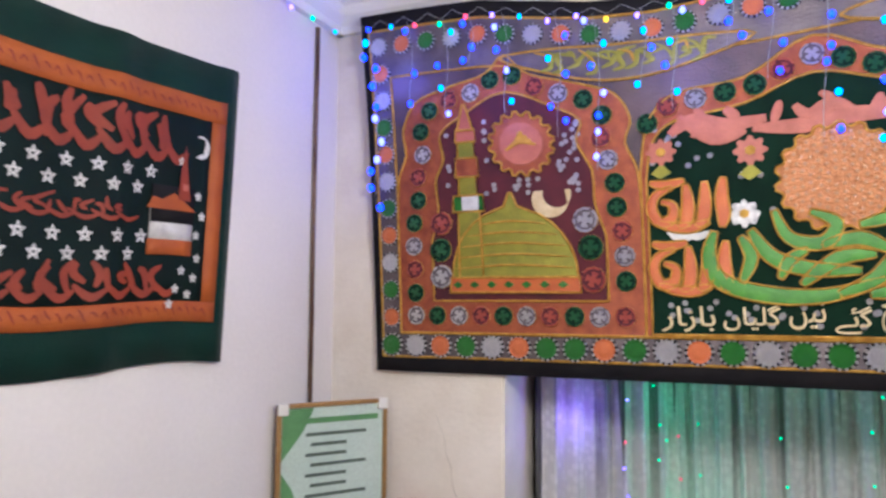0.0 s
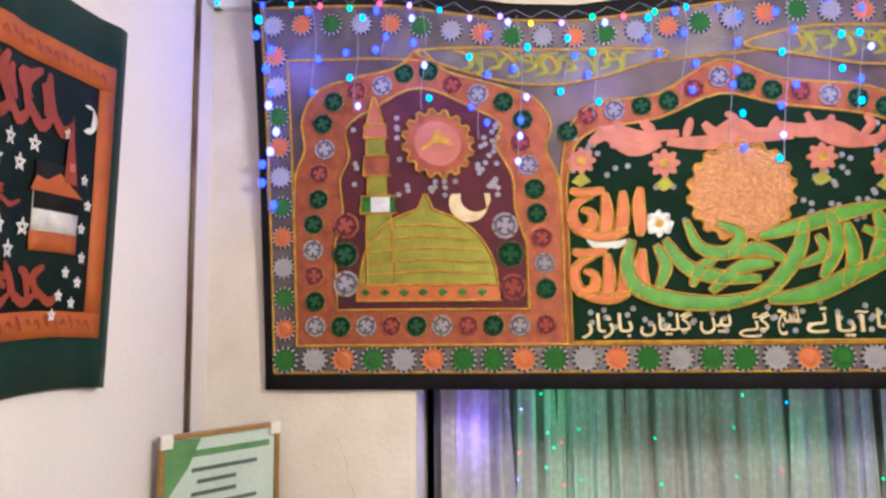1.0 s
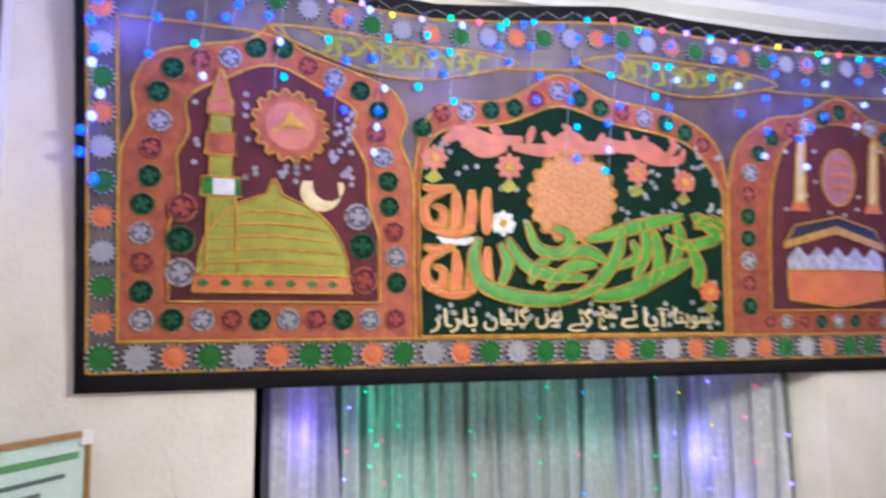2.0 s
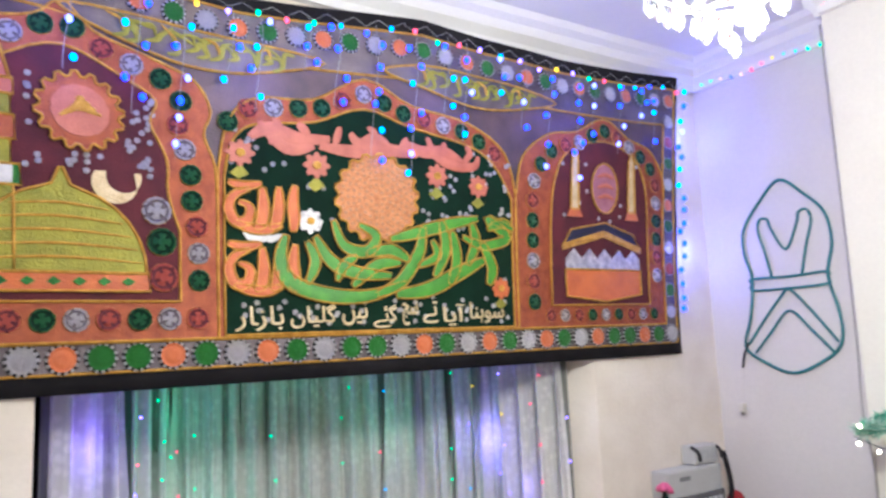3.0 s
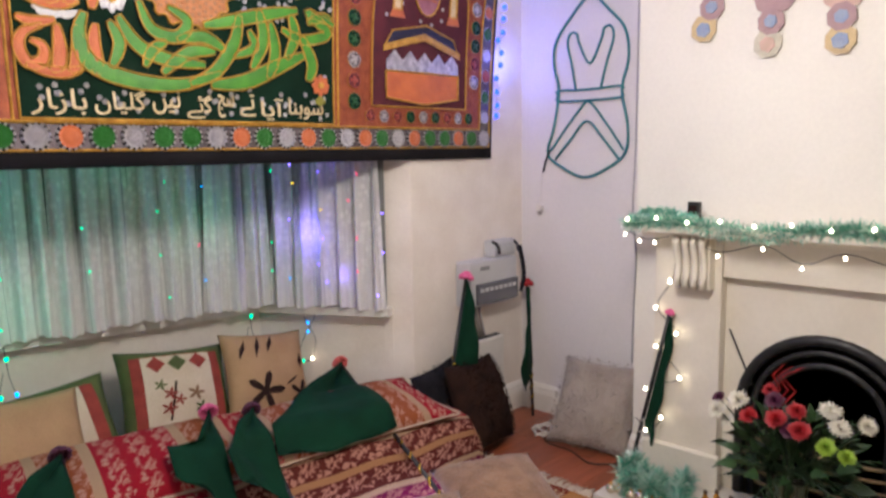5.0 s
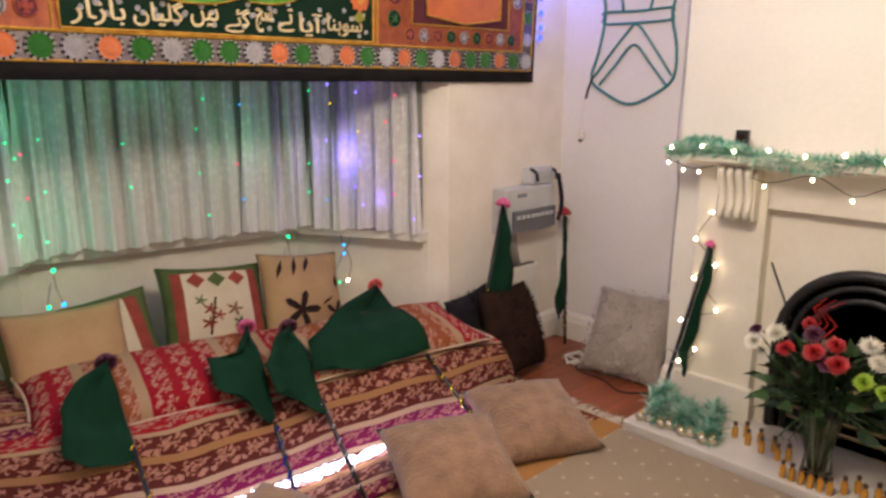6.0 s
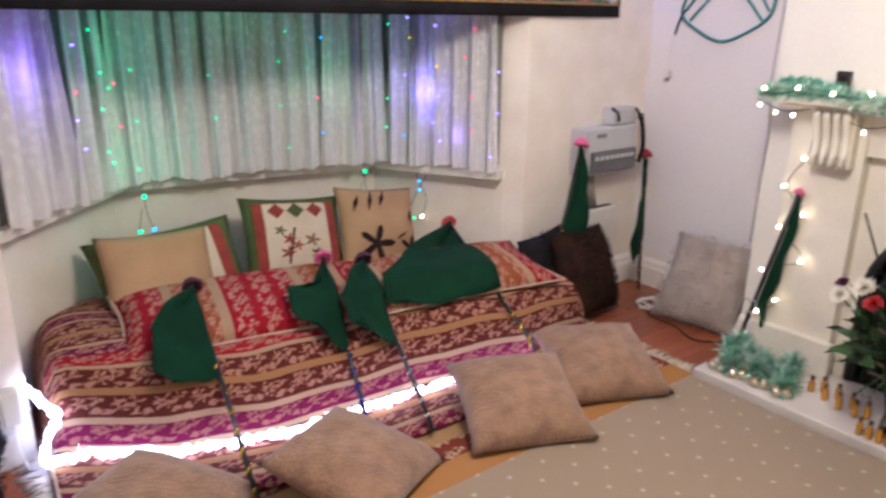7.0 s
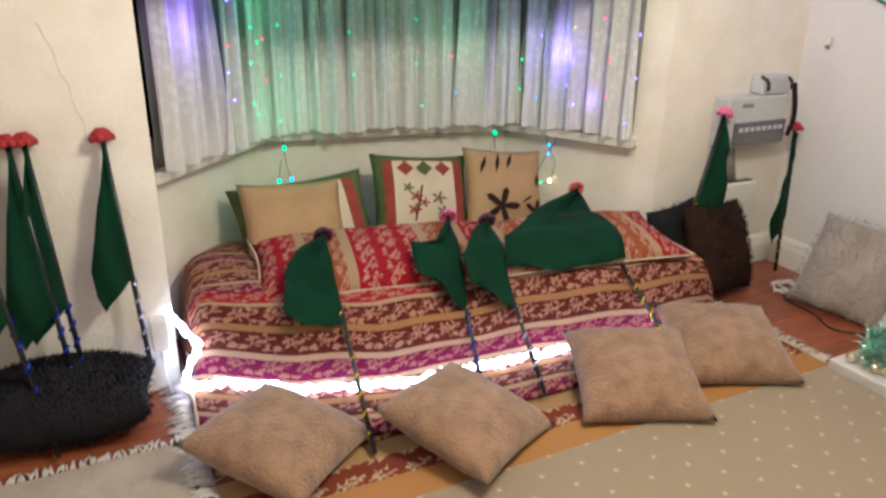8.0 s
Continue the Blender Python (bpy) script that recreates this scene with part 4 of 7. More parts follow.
# the low bed: a thick mattress pile under one wide duvet that runs on over the floor
bed = thing("low_bed", (1.9, 0.1, 0), "low floor bed under a red and brown striped floral duvet", "bed")
PROF = [(-0.36, 0.018), (-0.32, 0.028), (-0.26, 0.030), (-0.19, 0.032), (-0.12, 0.035), (-0.06, 0.045), (-0.025, 0.077), (-0.005, 0.135), (0.01, 0.198), (0.045, 0.257), (0.10, 0.293), (0.20, 0.310), (0.35, 0.315), (0.52, 0.315), (0.68, 0.306), (0.80, 0.288), (0.90, 0.270), (0.97, 0.180), (1.0, 0.050)]
rows, us, vs = [], [], []
acc = 0.0
for i, (d, z) in enumerate(PROF):
    if i:
        acc += math.hypot((d - PROF[i - 1][0]) * 0.8, z - PROF[i - 1][1])
    vs.append(acc / 0.62)
NU = 70
for i in range(NU + 1):
    u = i / NU
    fx, fy = 0.765 + 2.205 * u, foot_line(u)
    bx = 0.785 + 2.045 * u
    by = min(0.66, cant(bx) - 0.03) if u < 0.97 else 0.06
    row = []
    for k, (d, z) in enumerate(PROF):
        end = min(u, 1 - u)
        edge = min(1.0, end / 0.035)
        lift = z * (0.12 + 0.88 * math.sin(math.pi / 2 * edge) ** 0.6) if d > -0.05 else z
        lift += 0.075 * math.exp(-((u - 0.07) / 0.09) ** 2) * min(1.0, max(0.0, (d - 0.25) / 0.4)) * (d < 0.95) * edge
        wr = 0.012 * math.sin(11 * u + 5 * d) * (z > 0.1) + 0.006 * math.sin(37 * u + 9 * d) * (z > 0.05)
        if d < 0:
            x, y = fx + 0.12 * d * (0.5 - u), fy + d * (1.0 - 0.25 * u)
        else:
            x, y = fx + (bx - fx) * d, fy + (by - fy) * d
        row.append(Vector((x, y - wr * 0.5 * (d < 0.1), max(0.014, lift + wr * edge))))
    rows.append(row)
    us.append(u * 2.2)
bm = bmesh.new()
sheet(bm, rows, us, vs)
bmesh.ops.recalc_face_normals(bm, faces=bm.faces[:])
ob = part("duvet", bm, DUVET, bed, "red, brown and cream striped floral duvet", True)
md = ob.modifiers.new("thickness", "SOLIDIFY")
md.thickness, md.offset = 0.008, 1
ENDC = surf("cream_hem", (0.58, 0.44, 0.32), (0.46, 0.33, 0.22), 30, 0.9)
for k in (0, 1, NU):
    part("hem_cord", tube(bmesh.new(), [p + Vector((0, 0, 0.008)) for p in rows[k][(6 if k == 1 else 0):-2]], 0.006, 5), ENDC, bed, "cream corded hem", True)
bm = prism(bmesh.new(), [(0.90, 0.05), (1.30, -0.18), (2.86, -0.34), (2.82, 0.02), (2.50, 0.58), (1.28, 0.62), (0.90, 0.24)], 0.012, 0.26)
part("mattress", bm, surf("mattress_ticking", (0.6, 0.57, 0.5)), bed)


def pillow(name, size, material, label, category, m, group="", rim=None, uvrep=(1, 1), n=18):
    """A stuffed cushion lying flat at the origin, then posed: size is width, depth, thickness."""
    w, d, h = size
    bm = bmesh.new()
    lay = bm.loops.layers.uv.verify()
    for side in (1, -1):
        g = []
        for i in range(n + 1):
            a = -1 + 2 * i / n
            row = []
            for j in range(n + 1):
                b = -1 + 2 * j / n
                pin = 1 - 0.07 * (1 - b * b) * abs(a) ** 3
                pjn = 1 - 0.07 * (1 - a * a) * abs(b) ** 3
                puff = (max(0, 1 - abs(a) ** 2.6) * max(0, 1 - abs(b) ** 2.6)) ** 0.5
                cr = 0.05 * math.sin(5 * a + 3 * b + w * 9) * math.sin(4 * b - 2 * a) + 0.03 * math.sin(13 * a * b + 4 * a)
                row.append(bm.verts.new((a * w / 2 * pin, b * d / 2 * pjn, side * h / 2 * puff * (1 + cr))))
            g.append(row)
        for i in range(n):
            for j in range(n):
                q = (g[i][j], g[i + 1][j], g[i + 1][j + 1], g[i][j + 1])
                f = bm.faces.new(q if side > 0 else q[::-1])
                idx = ((i, j), (i + 1, j), (i + 1, j + 1), (i, j + 1))
                for loop, (x, y) in zip(f.loops, idx if side > 0 else idx[::-1]):
                    loop[lay].uv = (y / n * uvrep[1], x / n * uvrep[0])
    bmesh.ops.remove_doubles(bm, verts=bm.verts[:], dist=1e-4)
    ob = thing(name, (0, 0, 0), label, category, group)
    part("cover", bm, material, ob, "", True)
    if rim is not None:
        ring = [(a * w / 2 * (1 - 0.07 * (1 - b * b) * abs(a) ** 3), b * d / 2 * (1 - 0.07 * (1 - a * a) * abs(b) ** 3), 0) for a, b in
                [(-1 + 0.1 * k, -1) for k in range(20)] + [(1, -1 + 0.1 * k) for k in range(20)] + [(1 - 0.1 * k, 1) for k in range(20)] + [(-1, 1 - 0.1 * k) for k in range(21)]]
        part("piping", tube(bmesh.new(), ring, 0.005, 5, False), rim, ob, "cream piping", True)
    ob.matrix_basis = m
    return ob


PIPE = surf("cream_piping", (0.62, 0.47, 0.34))
pillow("long_pillow", (1.04, 0.47, 0.15), BOLST, "long red floral pillow with cream piping on the bed", "pillow", pose(1.56, 0.05, 0.345, 10, 0, -10), "pillows on the bed", PIPE, (2.1, 1))
pillow("long_pillow", (1.02, 0.44, 0.15), BOLST, "long red floral pillow with cream piping on the bed", "pillow", pose(2.35, -0.12, 0.35, 8, 0, -8), "pillows on the bed", PIPE, (2.1, 1))

SUEDE = surf("tan_suede", (0.34, 0.195, 0.11), (0.20, 0.11, 0.06), 16, 0.85, 1.0, 85, sheen=0.3)
for x, y, z, rx, ry, rz in ((0.955, -0.62, 0.09, 10, 6, 42), (1.525, -0.77, 0.095, 12, 6, 30), (2.195, -0.80, 0.105, 18, 0, -24), (2.68, -0.76, 0.10, 16, 0, -25)):
    pillow("floor_cushion", (0.46, 0.44, 0.16), SUEDE, "tan faux-suede square cushion lying on the rug", "cushion", pose(x, y, z, rx, ry, rz), "tan cushions before the bed")

# ---------------------------------------------------------------- rugs
def rug(name, x0, x1, y0, y1, z, material, label, nx=12, ny=8):
    bm = bmesh.new()
    rows = [[Vector((x0 + (x1 - x0) * i / nx, y0 + (y1 - y0) * j / ny, z + 0.002 * math.sin(5 * i + 3 * j))) for j in range(ny + 1)] for i in range(nx + 1)]
    sheet(bm, rows, [i / nx * (x1 - x0) for i in range(nx + 1)], [j / ny * (y1 - y0) for j in range(ny + 1)])
    ext = bmesh.ops.extrude_face_region(bm, geom=bm.faces[:])
    for v in ext["geom"]:
        if isinstance(v, bmesh.types.BMVert):
            v.co.z -= z - 0.001
    bmesh.ops.recalc_face_normals(bm, faces=bm.faces[:])
    ob = thing(name, ((x0 + x1) / 2, (y0 + y1) / 2, 0), label, "rug")
    part("woven_face", bm, material, ob)
    return ob


def fringe(ob, x, y0, y1, way, length, material, n=90, along_x=False):
    random.seed(int(abs(x * 100)) + n)
    bm = bmesh.new()
    for k in range(n):
        y = y0 + (y1 - y0) * (k + random.random()) / n
        a = random.uniform(-0.5, 0.5)
        ll = length * random.uniform(0.6, 1.15)
        p = Vector((x, y, 0.010)) if not along_x else Vector((y, x, 0.010))
        d = Vector((way * math.cos(a), math.sin(a), 0)) if not along_x else Vector((math.sin(a), way * math.cos(a), 0))
        side = Vector((-d.y, d.x, 0)) * random.uniform(-0.3, 0.3)
        tube(bm, [p, p + d * ll * 0.5 + side * ll * 0.3 + Vector((0, 0, 0.006)), p + d * ll + side * ll], [0.004, 0.005, 0.003], 4)
    part("fringe", bm, material, ob, "loose cream fringe", True)


ORRUG = fabric("orange_border_rug", [(0.0, (0.44, 0.21, 0.07), 0), (0.16, (0.20, 0.04, 0.02), 1), (0.26, (0.40, 0.24, 0.11), 0), (0.34, (0.22, 0.06, 0.03), 1), (0.85, (0.40, 0.24, 0.11), 0)], (0.5, 0.36, 0.22), 9, 9)
FR = surf("cream_wool", (0.62, 0.53, 0.42), (0.5, 0.4, 0.3), 12, 0.9)
r1 = rug("bordered_rug", 0.74, 3.06, -1.0, 0.05, 0.010, ORRUG, "orange-bordered patterned rug with cream fringes under the cushions")
fringe(r1, 0.745, -1.0, 0.05, -1, 0.085, surf("white_wool", (0.70, 0.66, 0.62), (0.55, 0.5, 0.46), 12, 0.9), 170)
fringe(r1, 3.055, -0.95, -0.30, 1, 0.075, FR, 90)
DOTS = bpy.data.materials.new("beige_dotted_carpet")
DOTS.use_nodes = True
nt = DOTS.node_tree
b = nt.nodes["Principled BSDF"]
b.inputs["Roughness"].default_value = 0.95
b.inputs["Sheen Weight"].default_value = 0.3
tc = nt.nodes.new("ShaderNodeTexCoord")
mp = nt.nodes.new("ShaderNodeMapping")
mp.inputs["Rotation"].default_value = (0, 0, radians(45))
mp.inputs["Scale"].default_value = (9.5, 9.5, 0.0)
nt.links.new(tc.outputs["Object"], mp.inputs[0])
vo = nt.nodes.new("ShaderNodeTexVoronoi")
vo.inputs["Randomness"].default_value, vo.inputs["Scale"].default_value = 0.0, 1.0
nt.links.new(mp.outputs[0], vo.inputs["Vector"])
rp = nt.nodes.new("ShaderNodeValToRGB")
rp.color_ramp.elements[0].position, rp.color_ramp.elements[1].position = 0.055, 0.10
rp.color_ramp.elements[0].color, rp.color_ramp.elements[1].color = (1, 1, 1, 1), (0, 0, 0, 1)
nt.links.new(vo.outputs[0], rp.inputs[0])
no = nt.nodes.new("ShaderNodeTexNoise")
no.inputs["Scale"].default_value, no.inputs["Detail"].default_value = 300, 4
nt.links.new(tc.outputs["Object"], no.inputs["Vector"])
base = nt.nodes.new("ShaderNodeMix")
base.data_type = "RGBA"
base.inputs[6].default_value, base.inputs[7].default_value = (0.235, 0.165, 0.10, 1), (0.345, 0.26, 0.165, 1)
nt.links.new(no.outputs[0], base.inputs[0])
dm = nt.nodes.new("ShaderNodeMix")
dm.data_type = "RGBA"
dm.inputs[7].default_value = (0.47, 0.39, 0.28, 1)
nt.links.new(rp.outputs[0], dm.inputs[0])
nt.links.new(base.outputs[2], dm.inputs[6])
nt.links.new(dm.outputs[2], b.inputs["Base Color"])
bp = nt.nodes.new("ShaderNodeBump")
bp.inputs["Strength"].default_value, bp.inputs["Distance"].default_value = 0.6, 0.006
nt.links.new(no.outputs[0], bp.inputs["Height"])
nt.links.new(bp.outputs[0], b.inputs["Normal"])
rug("dotted_carpet", 0.70, 3.02, -4.3, -0.965, 0.016, DOTS, "beige wool carpet with a lattice of small pale dots")
r3 = rug("fringed_mat", 0.03, 0.69, -2.4, -0.40, 0.012, surf("pale_beige_wool", (0.48, 0.41, 0.32), (0.38, 0.31, 0.23), 9, 0.9, 0.5, 200), "pale beige woven mat with a white fringe")
fringe(r3, -0.40, 0.03, 0.69, 1, 0.05, surf("white_wool_tassels", (0.70, 0.66, 0.60)), 60, True)


def bed_top(x, y):
    """The height of the duvet and the long pillows at a plan point."""
    u = min(max((x - 0.765) / 2.205, 0), 1)
    fy = foot_line(u)
    by = 0.6
    d = (y - fy) if y < fy else (y - fy) / (by - fy)
    h = float(np.interp(d, [q[0] for q in PROF], [q[1] for q in PROF]))
    yc = 0.04 - 0.20 * (x - 1.56)
    if abs(y - yc) < 0.22 and 1.08 < x < 2.9:
        h = max(h, 0.345 + 0.07 * math.sqrt(max(0, 1 - abs((y - yc) / 0.22) ** 2.6)))
    return h
# ---------------------------------------------------------------- cushions leaning below the window, and others
PATCHW = surf("cream_cotton", (0.66, 0.56, 0.42), (0.58, 0.47, 0.33), 8, 0.85, 0.3, 200)
OLIVEC = surf("olive_green_cotton", (0.10, 0.13, 0.035), (0.07, 0.09, 0.025), 10, 0.85, 0.3, 200)
REDC = surf("red_cotton", (0.32, 0.045, 0.03), (0.22, 0.03, 0.02), 20, 0.85, 0.3, 160)
TANC = surf("tan_cotton", (0.46, 0.29, 0.15), (0.38, 0.22, 0.11), 6, 0.85, 0.3, 180)
DARKB = surf("dark_brown_felt", (0.035, 0.018, 0.015), None, 20, 0.9)


def on_pillow(ob, pts, size, material, name, lift=0.004):
    """A piece sewn on the upper side of a cushion; pts in parts of its half width and half depth."""
    w, d, h = size
    bm = bmesh.new()
    bm.faces.new([bm.verts.new((a, b, 0)) for a, b in pts])
    for k in range(-9, 10):
        for no in ((1, 0, 0), (0, 1, 0)):
            bmesh.ops.bisect_plane(bm, geom=bm.faces[:] + bm.edges[:] + bm.verts[:], plane_co=(k * 0.1 * no[0], k * 0.1 * no[1], 0), plane_no=no)
    bmesh.ops.triangulate(bm, faces=bm.faces[:])
    for v in bm.verts:
        a, b = v.co.x, v.co.y
        puff = (max(0, 1 - abs(a) ** 2.6) * max(0, 1 - abs(b) ** 2.6)) ** 0.5
        cr = 0.05 * math.sin(5 * a + 3 * b + w * 9) * math.sin(4 * b - 2 * a) + 0.03 * math.sin(13 * a * b + 4 * a)
        v.co = Vector((a * w / 2 * 0.995, b * d / 2 * 0.995, h / 2 * puff * (1 + cr) + lift))
    bmesh.ops.recalc_face_normals(bm, faces=bm.faces[:])
    me = bpy.data.meshes.new(name)
    bm.to_mesh(me)
    bm.free()
    me.materials.append(material)
    o = new(name, me)
    o.parent = ob
    return o


def quilted(m, wide=0.49):
    sz = (wide, 0.42, 0.13)
    ob = pillow("quilted_cushion", sz, OLIVEC, "olive-bordered patchwork cushion with appliqued flowers below the window", "cushion", m, "cushions below the window")
    on_pillow(ob, [(-0.8, -0.8), (0.8, -0.8), (0.8, 0.8), (-0.8, 0.8)], sz, REDC, "red_border", 0.005)
    on_pillow(ob, [(-0.62, -0.78), (0.62, -0.78), (0.62, 0.78), (-0.62, 0.78)], sz, PATCHW, "cream_panel", 0.009)
    for k, mm in enumerate((REDC, OLIVEC, REDC)):
        x = -0.38 + 0.38 * k
        on_pillow(ob, [(x, 0.78), (x - 0.17, 0.60), (x, 0.42), (x + 0.17, 0.60)], sz, mm, "diamond", 0.013)
    for x, y, s, mm in ((-0.2, -0.05, 0.10, REDC), (-0.05, -0.2, 0.09, REDC), (-0.25, -0.35, 0.11, REDC), (0.25, -0.1, 0.12, surf("brown_applique", (0.25, 0.12, 0.05))), (0.32, -0.4, 0.10, OLIVEC), (-0.35, 0.15, 0.09, OLIVEC)):
        on_pillow(ob, [(x + 1.5 * s * (0.6 + 0.4 * math.cos(5 * a)) * math.cos(a), y + 1.5 * s * (0.6 + 0.4 * math.cos(5 * a)) * math.sin(a)) for a in np.linspace(0, 6.28, 21)[:-1]], sz, mm, "applique_flower", 0.013)
    on_pillow(ob, [(-0.26, -0.6), (-0.22, -0.6), (-0.05, 0.2), (-0.09, 0.2)], sz, DARKB, "stem", 0.0125)
    return ob


quilted(pose(1.375, 0.47, 0.385, 58, -3, 2), 0.62)
quilted(pose(1.95, 0.50, 0.432, 62, 5, -6))
pillow("plain_cushion", (0.45, 0.40, 0.12), TANC, "plain tan cotton cushion leaning on a quilted one", "cushion", pose(1.30, 0.37, 0.415, 60, 3, 2), "cushions below the window")
sz = (0.42, 0.42, 0.13)
fc = pillow("flowered_cushion", sz, TANC, "tan cushion with dark brown felt flowers and blades", "cushion", pose(2.35, 0.40, 0.445, 62, 6, -8), "cushions below the window")
for x, y, a0, ll in ((-0.6, 0.55, 1.2, 0.5), (-0.25, 0.6, 1.35, 0.55), (0.05, 0.65, 1.2, 0.45), (0.45, -0.25, 0.6, 0.4), (0.75, 0.2, 1.5, 0.35)):
    dx, dy = math.cos(a0) * ll / 2, math.sin(a0) * ll / 2
    on_pillow(fc, [(x - dx, y - dy), (x + 0.06, y), (x + dx, y + dy), (x - 0.06, y)], sz, DARKB, "felt_blade")
for x, y, s in ((-0.2, -0.42, 0.46), (0.66, -0.55, 0.32)):
    on_pillow(fc, [(x + s * (0.6 + 0.4 * math.cos(5 * a)) * math.cos(a), y + s * (0.6 + 0.4 * math.cos(5 * a)) * math.sin(a)) for a in np.linspace(0, 6.28, 31)[:-1]], sz, DARKB, "felt_flower", 0.006)


def hair(ob, size, material, n, length, seed):
    """Tufts standing all over a fur cushion."""
    random.seed(seed)
    w, d, h = size
    bm = bmesh.new()
    for _ in range(n):
        a, b, sd = random.uniform(-0.98, 0.98), random.uniform(-0.98, 0.98), random.choice((1, 1, -1))
        puff = (max(0, 1 - abs(a) ** 2.6) * max(0, 1 - abs(b) ** 2.6)) ** 0.5
        p = Vector((a * w / 2, b * d / 2, sd * h / 2 * puff))
        nrm = Vector((a * 0.7, b * 0.7, sd * (0.4 + puff))).normalized()
        lean = Vector((random.uniform(-1, 1), random.uniform(-1, 1), random.uniform(-1, 1))) * 0.6
        q = p + (nrm + lean) * length * random.uniform(0.5, 1.2)
        s = nrm.cross(Vector((random.random(), random.random(), 0.3))).normalized() * 0.003
        bm.faces.new((bm.verts.new(p - s), bm.verts.new(p + s), bm.verts.new(q)))
    me = bpy.data.meshes.new("fur")
    bm.to_mesh(me)
    bm.free()
    me.materials.append(material)
    o = tagged(new("fur", me), kind="stuff")
    o.parent = ob


BROWNF = surf("chocolate_fur", (0.040, 0.018, 0.011), (0.02, 0.010, 0.008), 14, 0.9, 0.6, 120)
BLACKF = surf("black_fur", (0.014, 0.013, 0.016), (0.022, 0.02, 0.024), 14, 0.9, 0.6, 120)
GREYF = surf("grey_beige_fur", (0.44, 0.37, 0.31), (0.34, 0.28, 0.22), 10, 0.9, 0.5, 120, sheen=0.4)
for name, size, mt, label, m, nh, ll in (("fur_cushion", (0.48, 0.44, 0.17), BROWNF, "chocolate brown fur cushion leaning in the corner", pose(3.17, -0.23, 0.235, 68, 6, 14), 2600, 0.014),
                                         ("fur_cushion", (0.34, 0.40, 0.12), BLACKF, "dark spotted fur cushion half hidden in the corner", pose(3.00, -0.13, 0.24, 74, -4, 8), 1400, 0.014),
                                         ("fur_cushion", (0.54, 0.36, 0.25), BLACKF, "black tufted fur cushion lying under the flag poles", pose(0.37, -0.17, 0.125, -4, 0, -8), 5200, 0.011),
                                         ("fur_cushion", (0.44, 0.46, 0.16), GREYF, "grey-beige fur cushion leaning on the alcove wall", pose(3.60, -0.63, 0.20, 58, 0, -82), 3200, 0.016)):
    ob = pillow(name, size, mt, label, "cushion", m, "fur cushions")
    hair(ob, size, mt, nh, ll, int(m.translation.x * 100))

# ---------------------------------------------------------------- green flags on taped poles
FLAG = surf("green_flag_cloth", (0.004, 0.038, 0.017), (0.003, 0.024, 0.011), 9, 0.85, 0.3, 240)
TAPE = {"black": surf("black_tape", (0.012, 0.012, 0.014), None, 20, 0.3), "blue": surf("blue_foil_tape", (0.02, 0.06, 0.55), None, 20, 0.2, 0.1, 120, 0.7),
        "silver": surf("silver_foil_tape", (0.7, 0.7, 0.75), None, 20, 0.2, 0.1, 120, 0.9), "gold": surf("gold_foil_tape", (0.75, 0.5, 0.06), None, 20, 0.2, 0.1, 120, 0.9)}
ROSE = {"red": surf("red_petals", (0.42, 0.010, 0.014), (0.24, 0.005, 0.009), 30, 0.6), "pink": surf("pink_petals", (0.80, 0.16, 0.35), (0.6, 0.08, 0.22), 30, 0.6),
        "plum": surf("plum_petals", (0.10, 0.012, 0.05), (0.06, 0.01, 0.03), 30, 0.6), "coral": surf("coral_petals", (0.82, 0.18, 0.16), (0.66, 0.1, 0.09), 30, 0.6)}

PETAL = {}


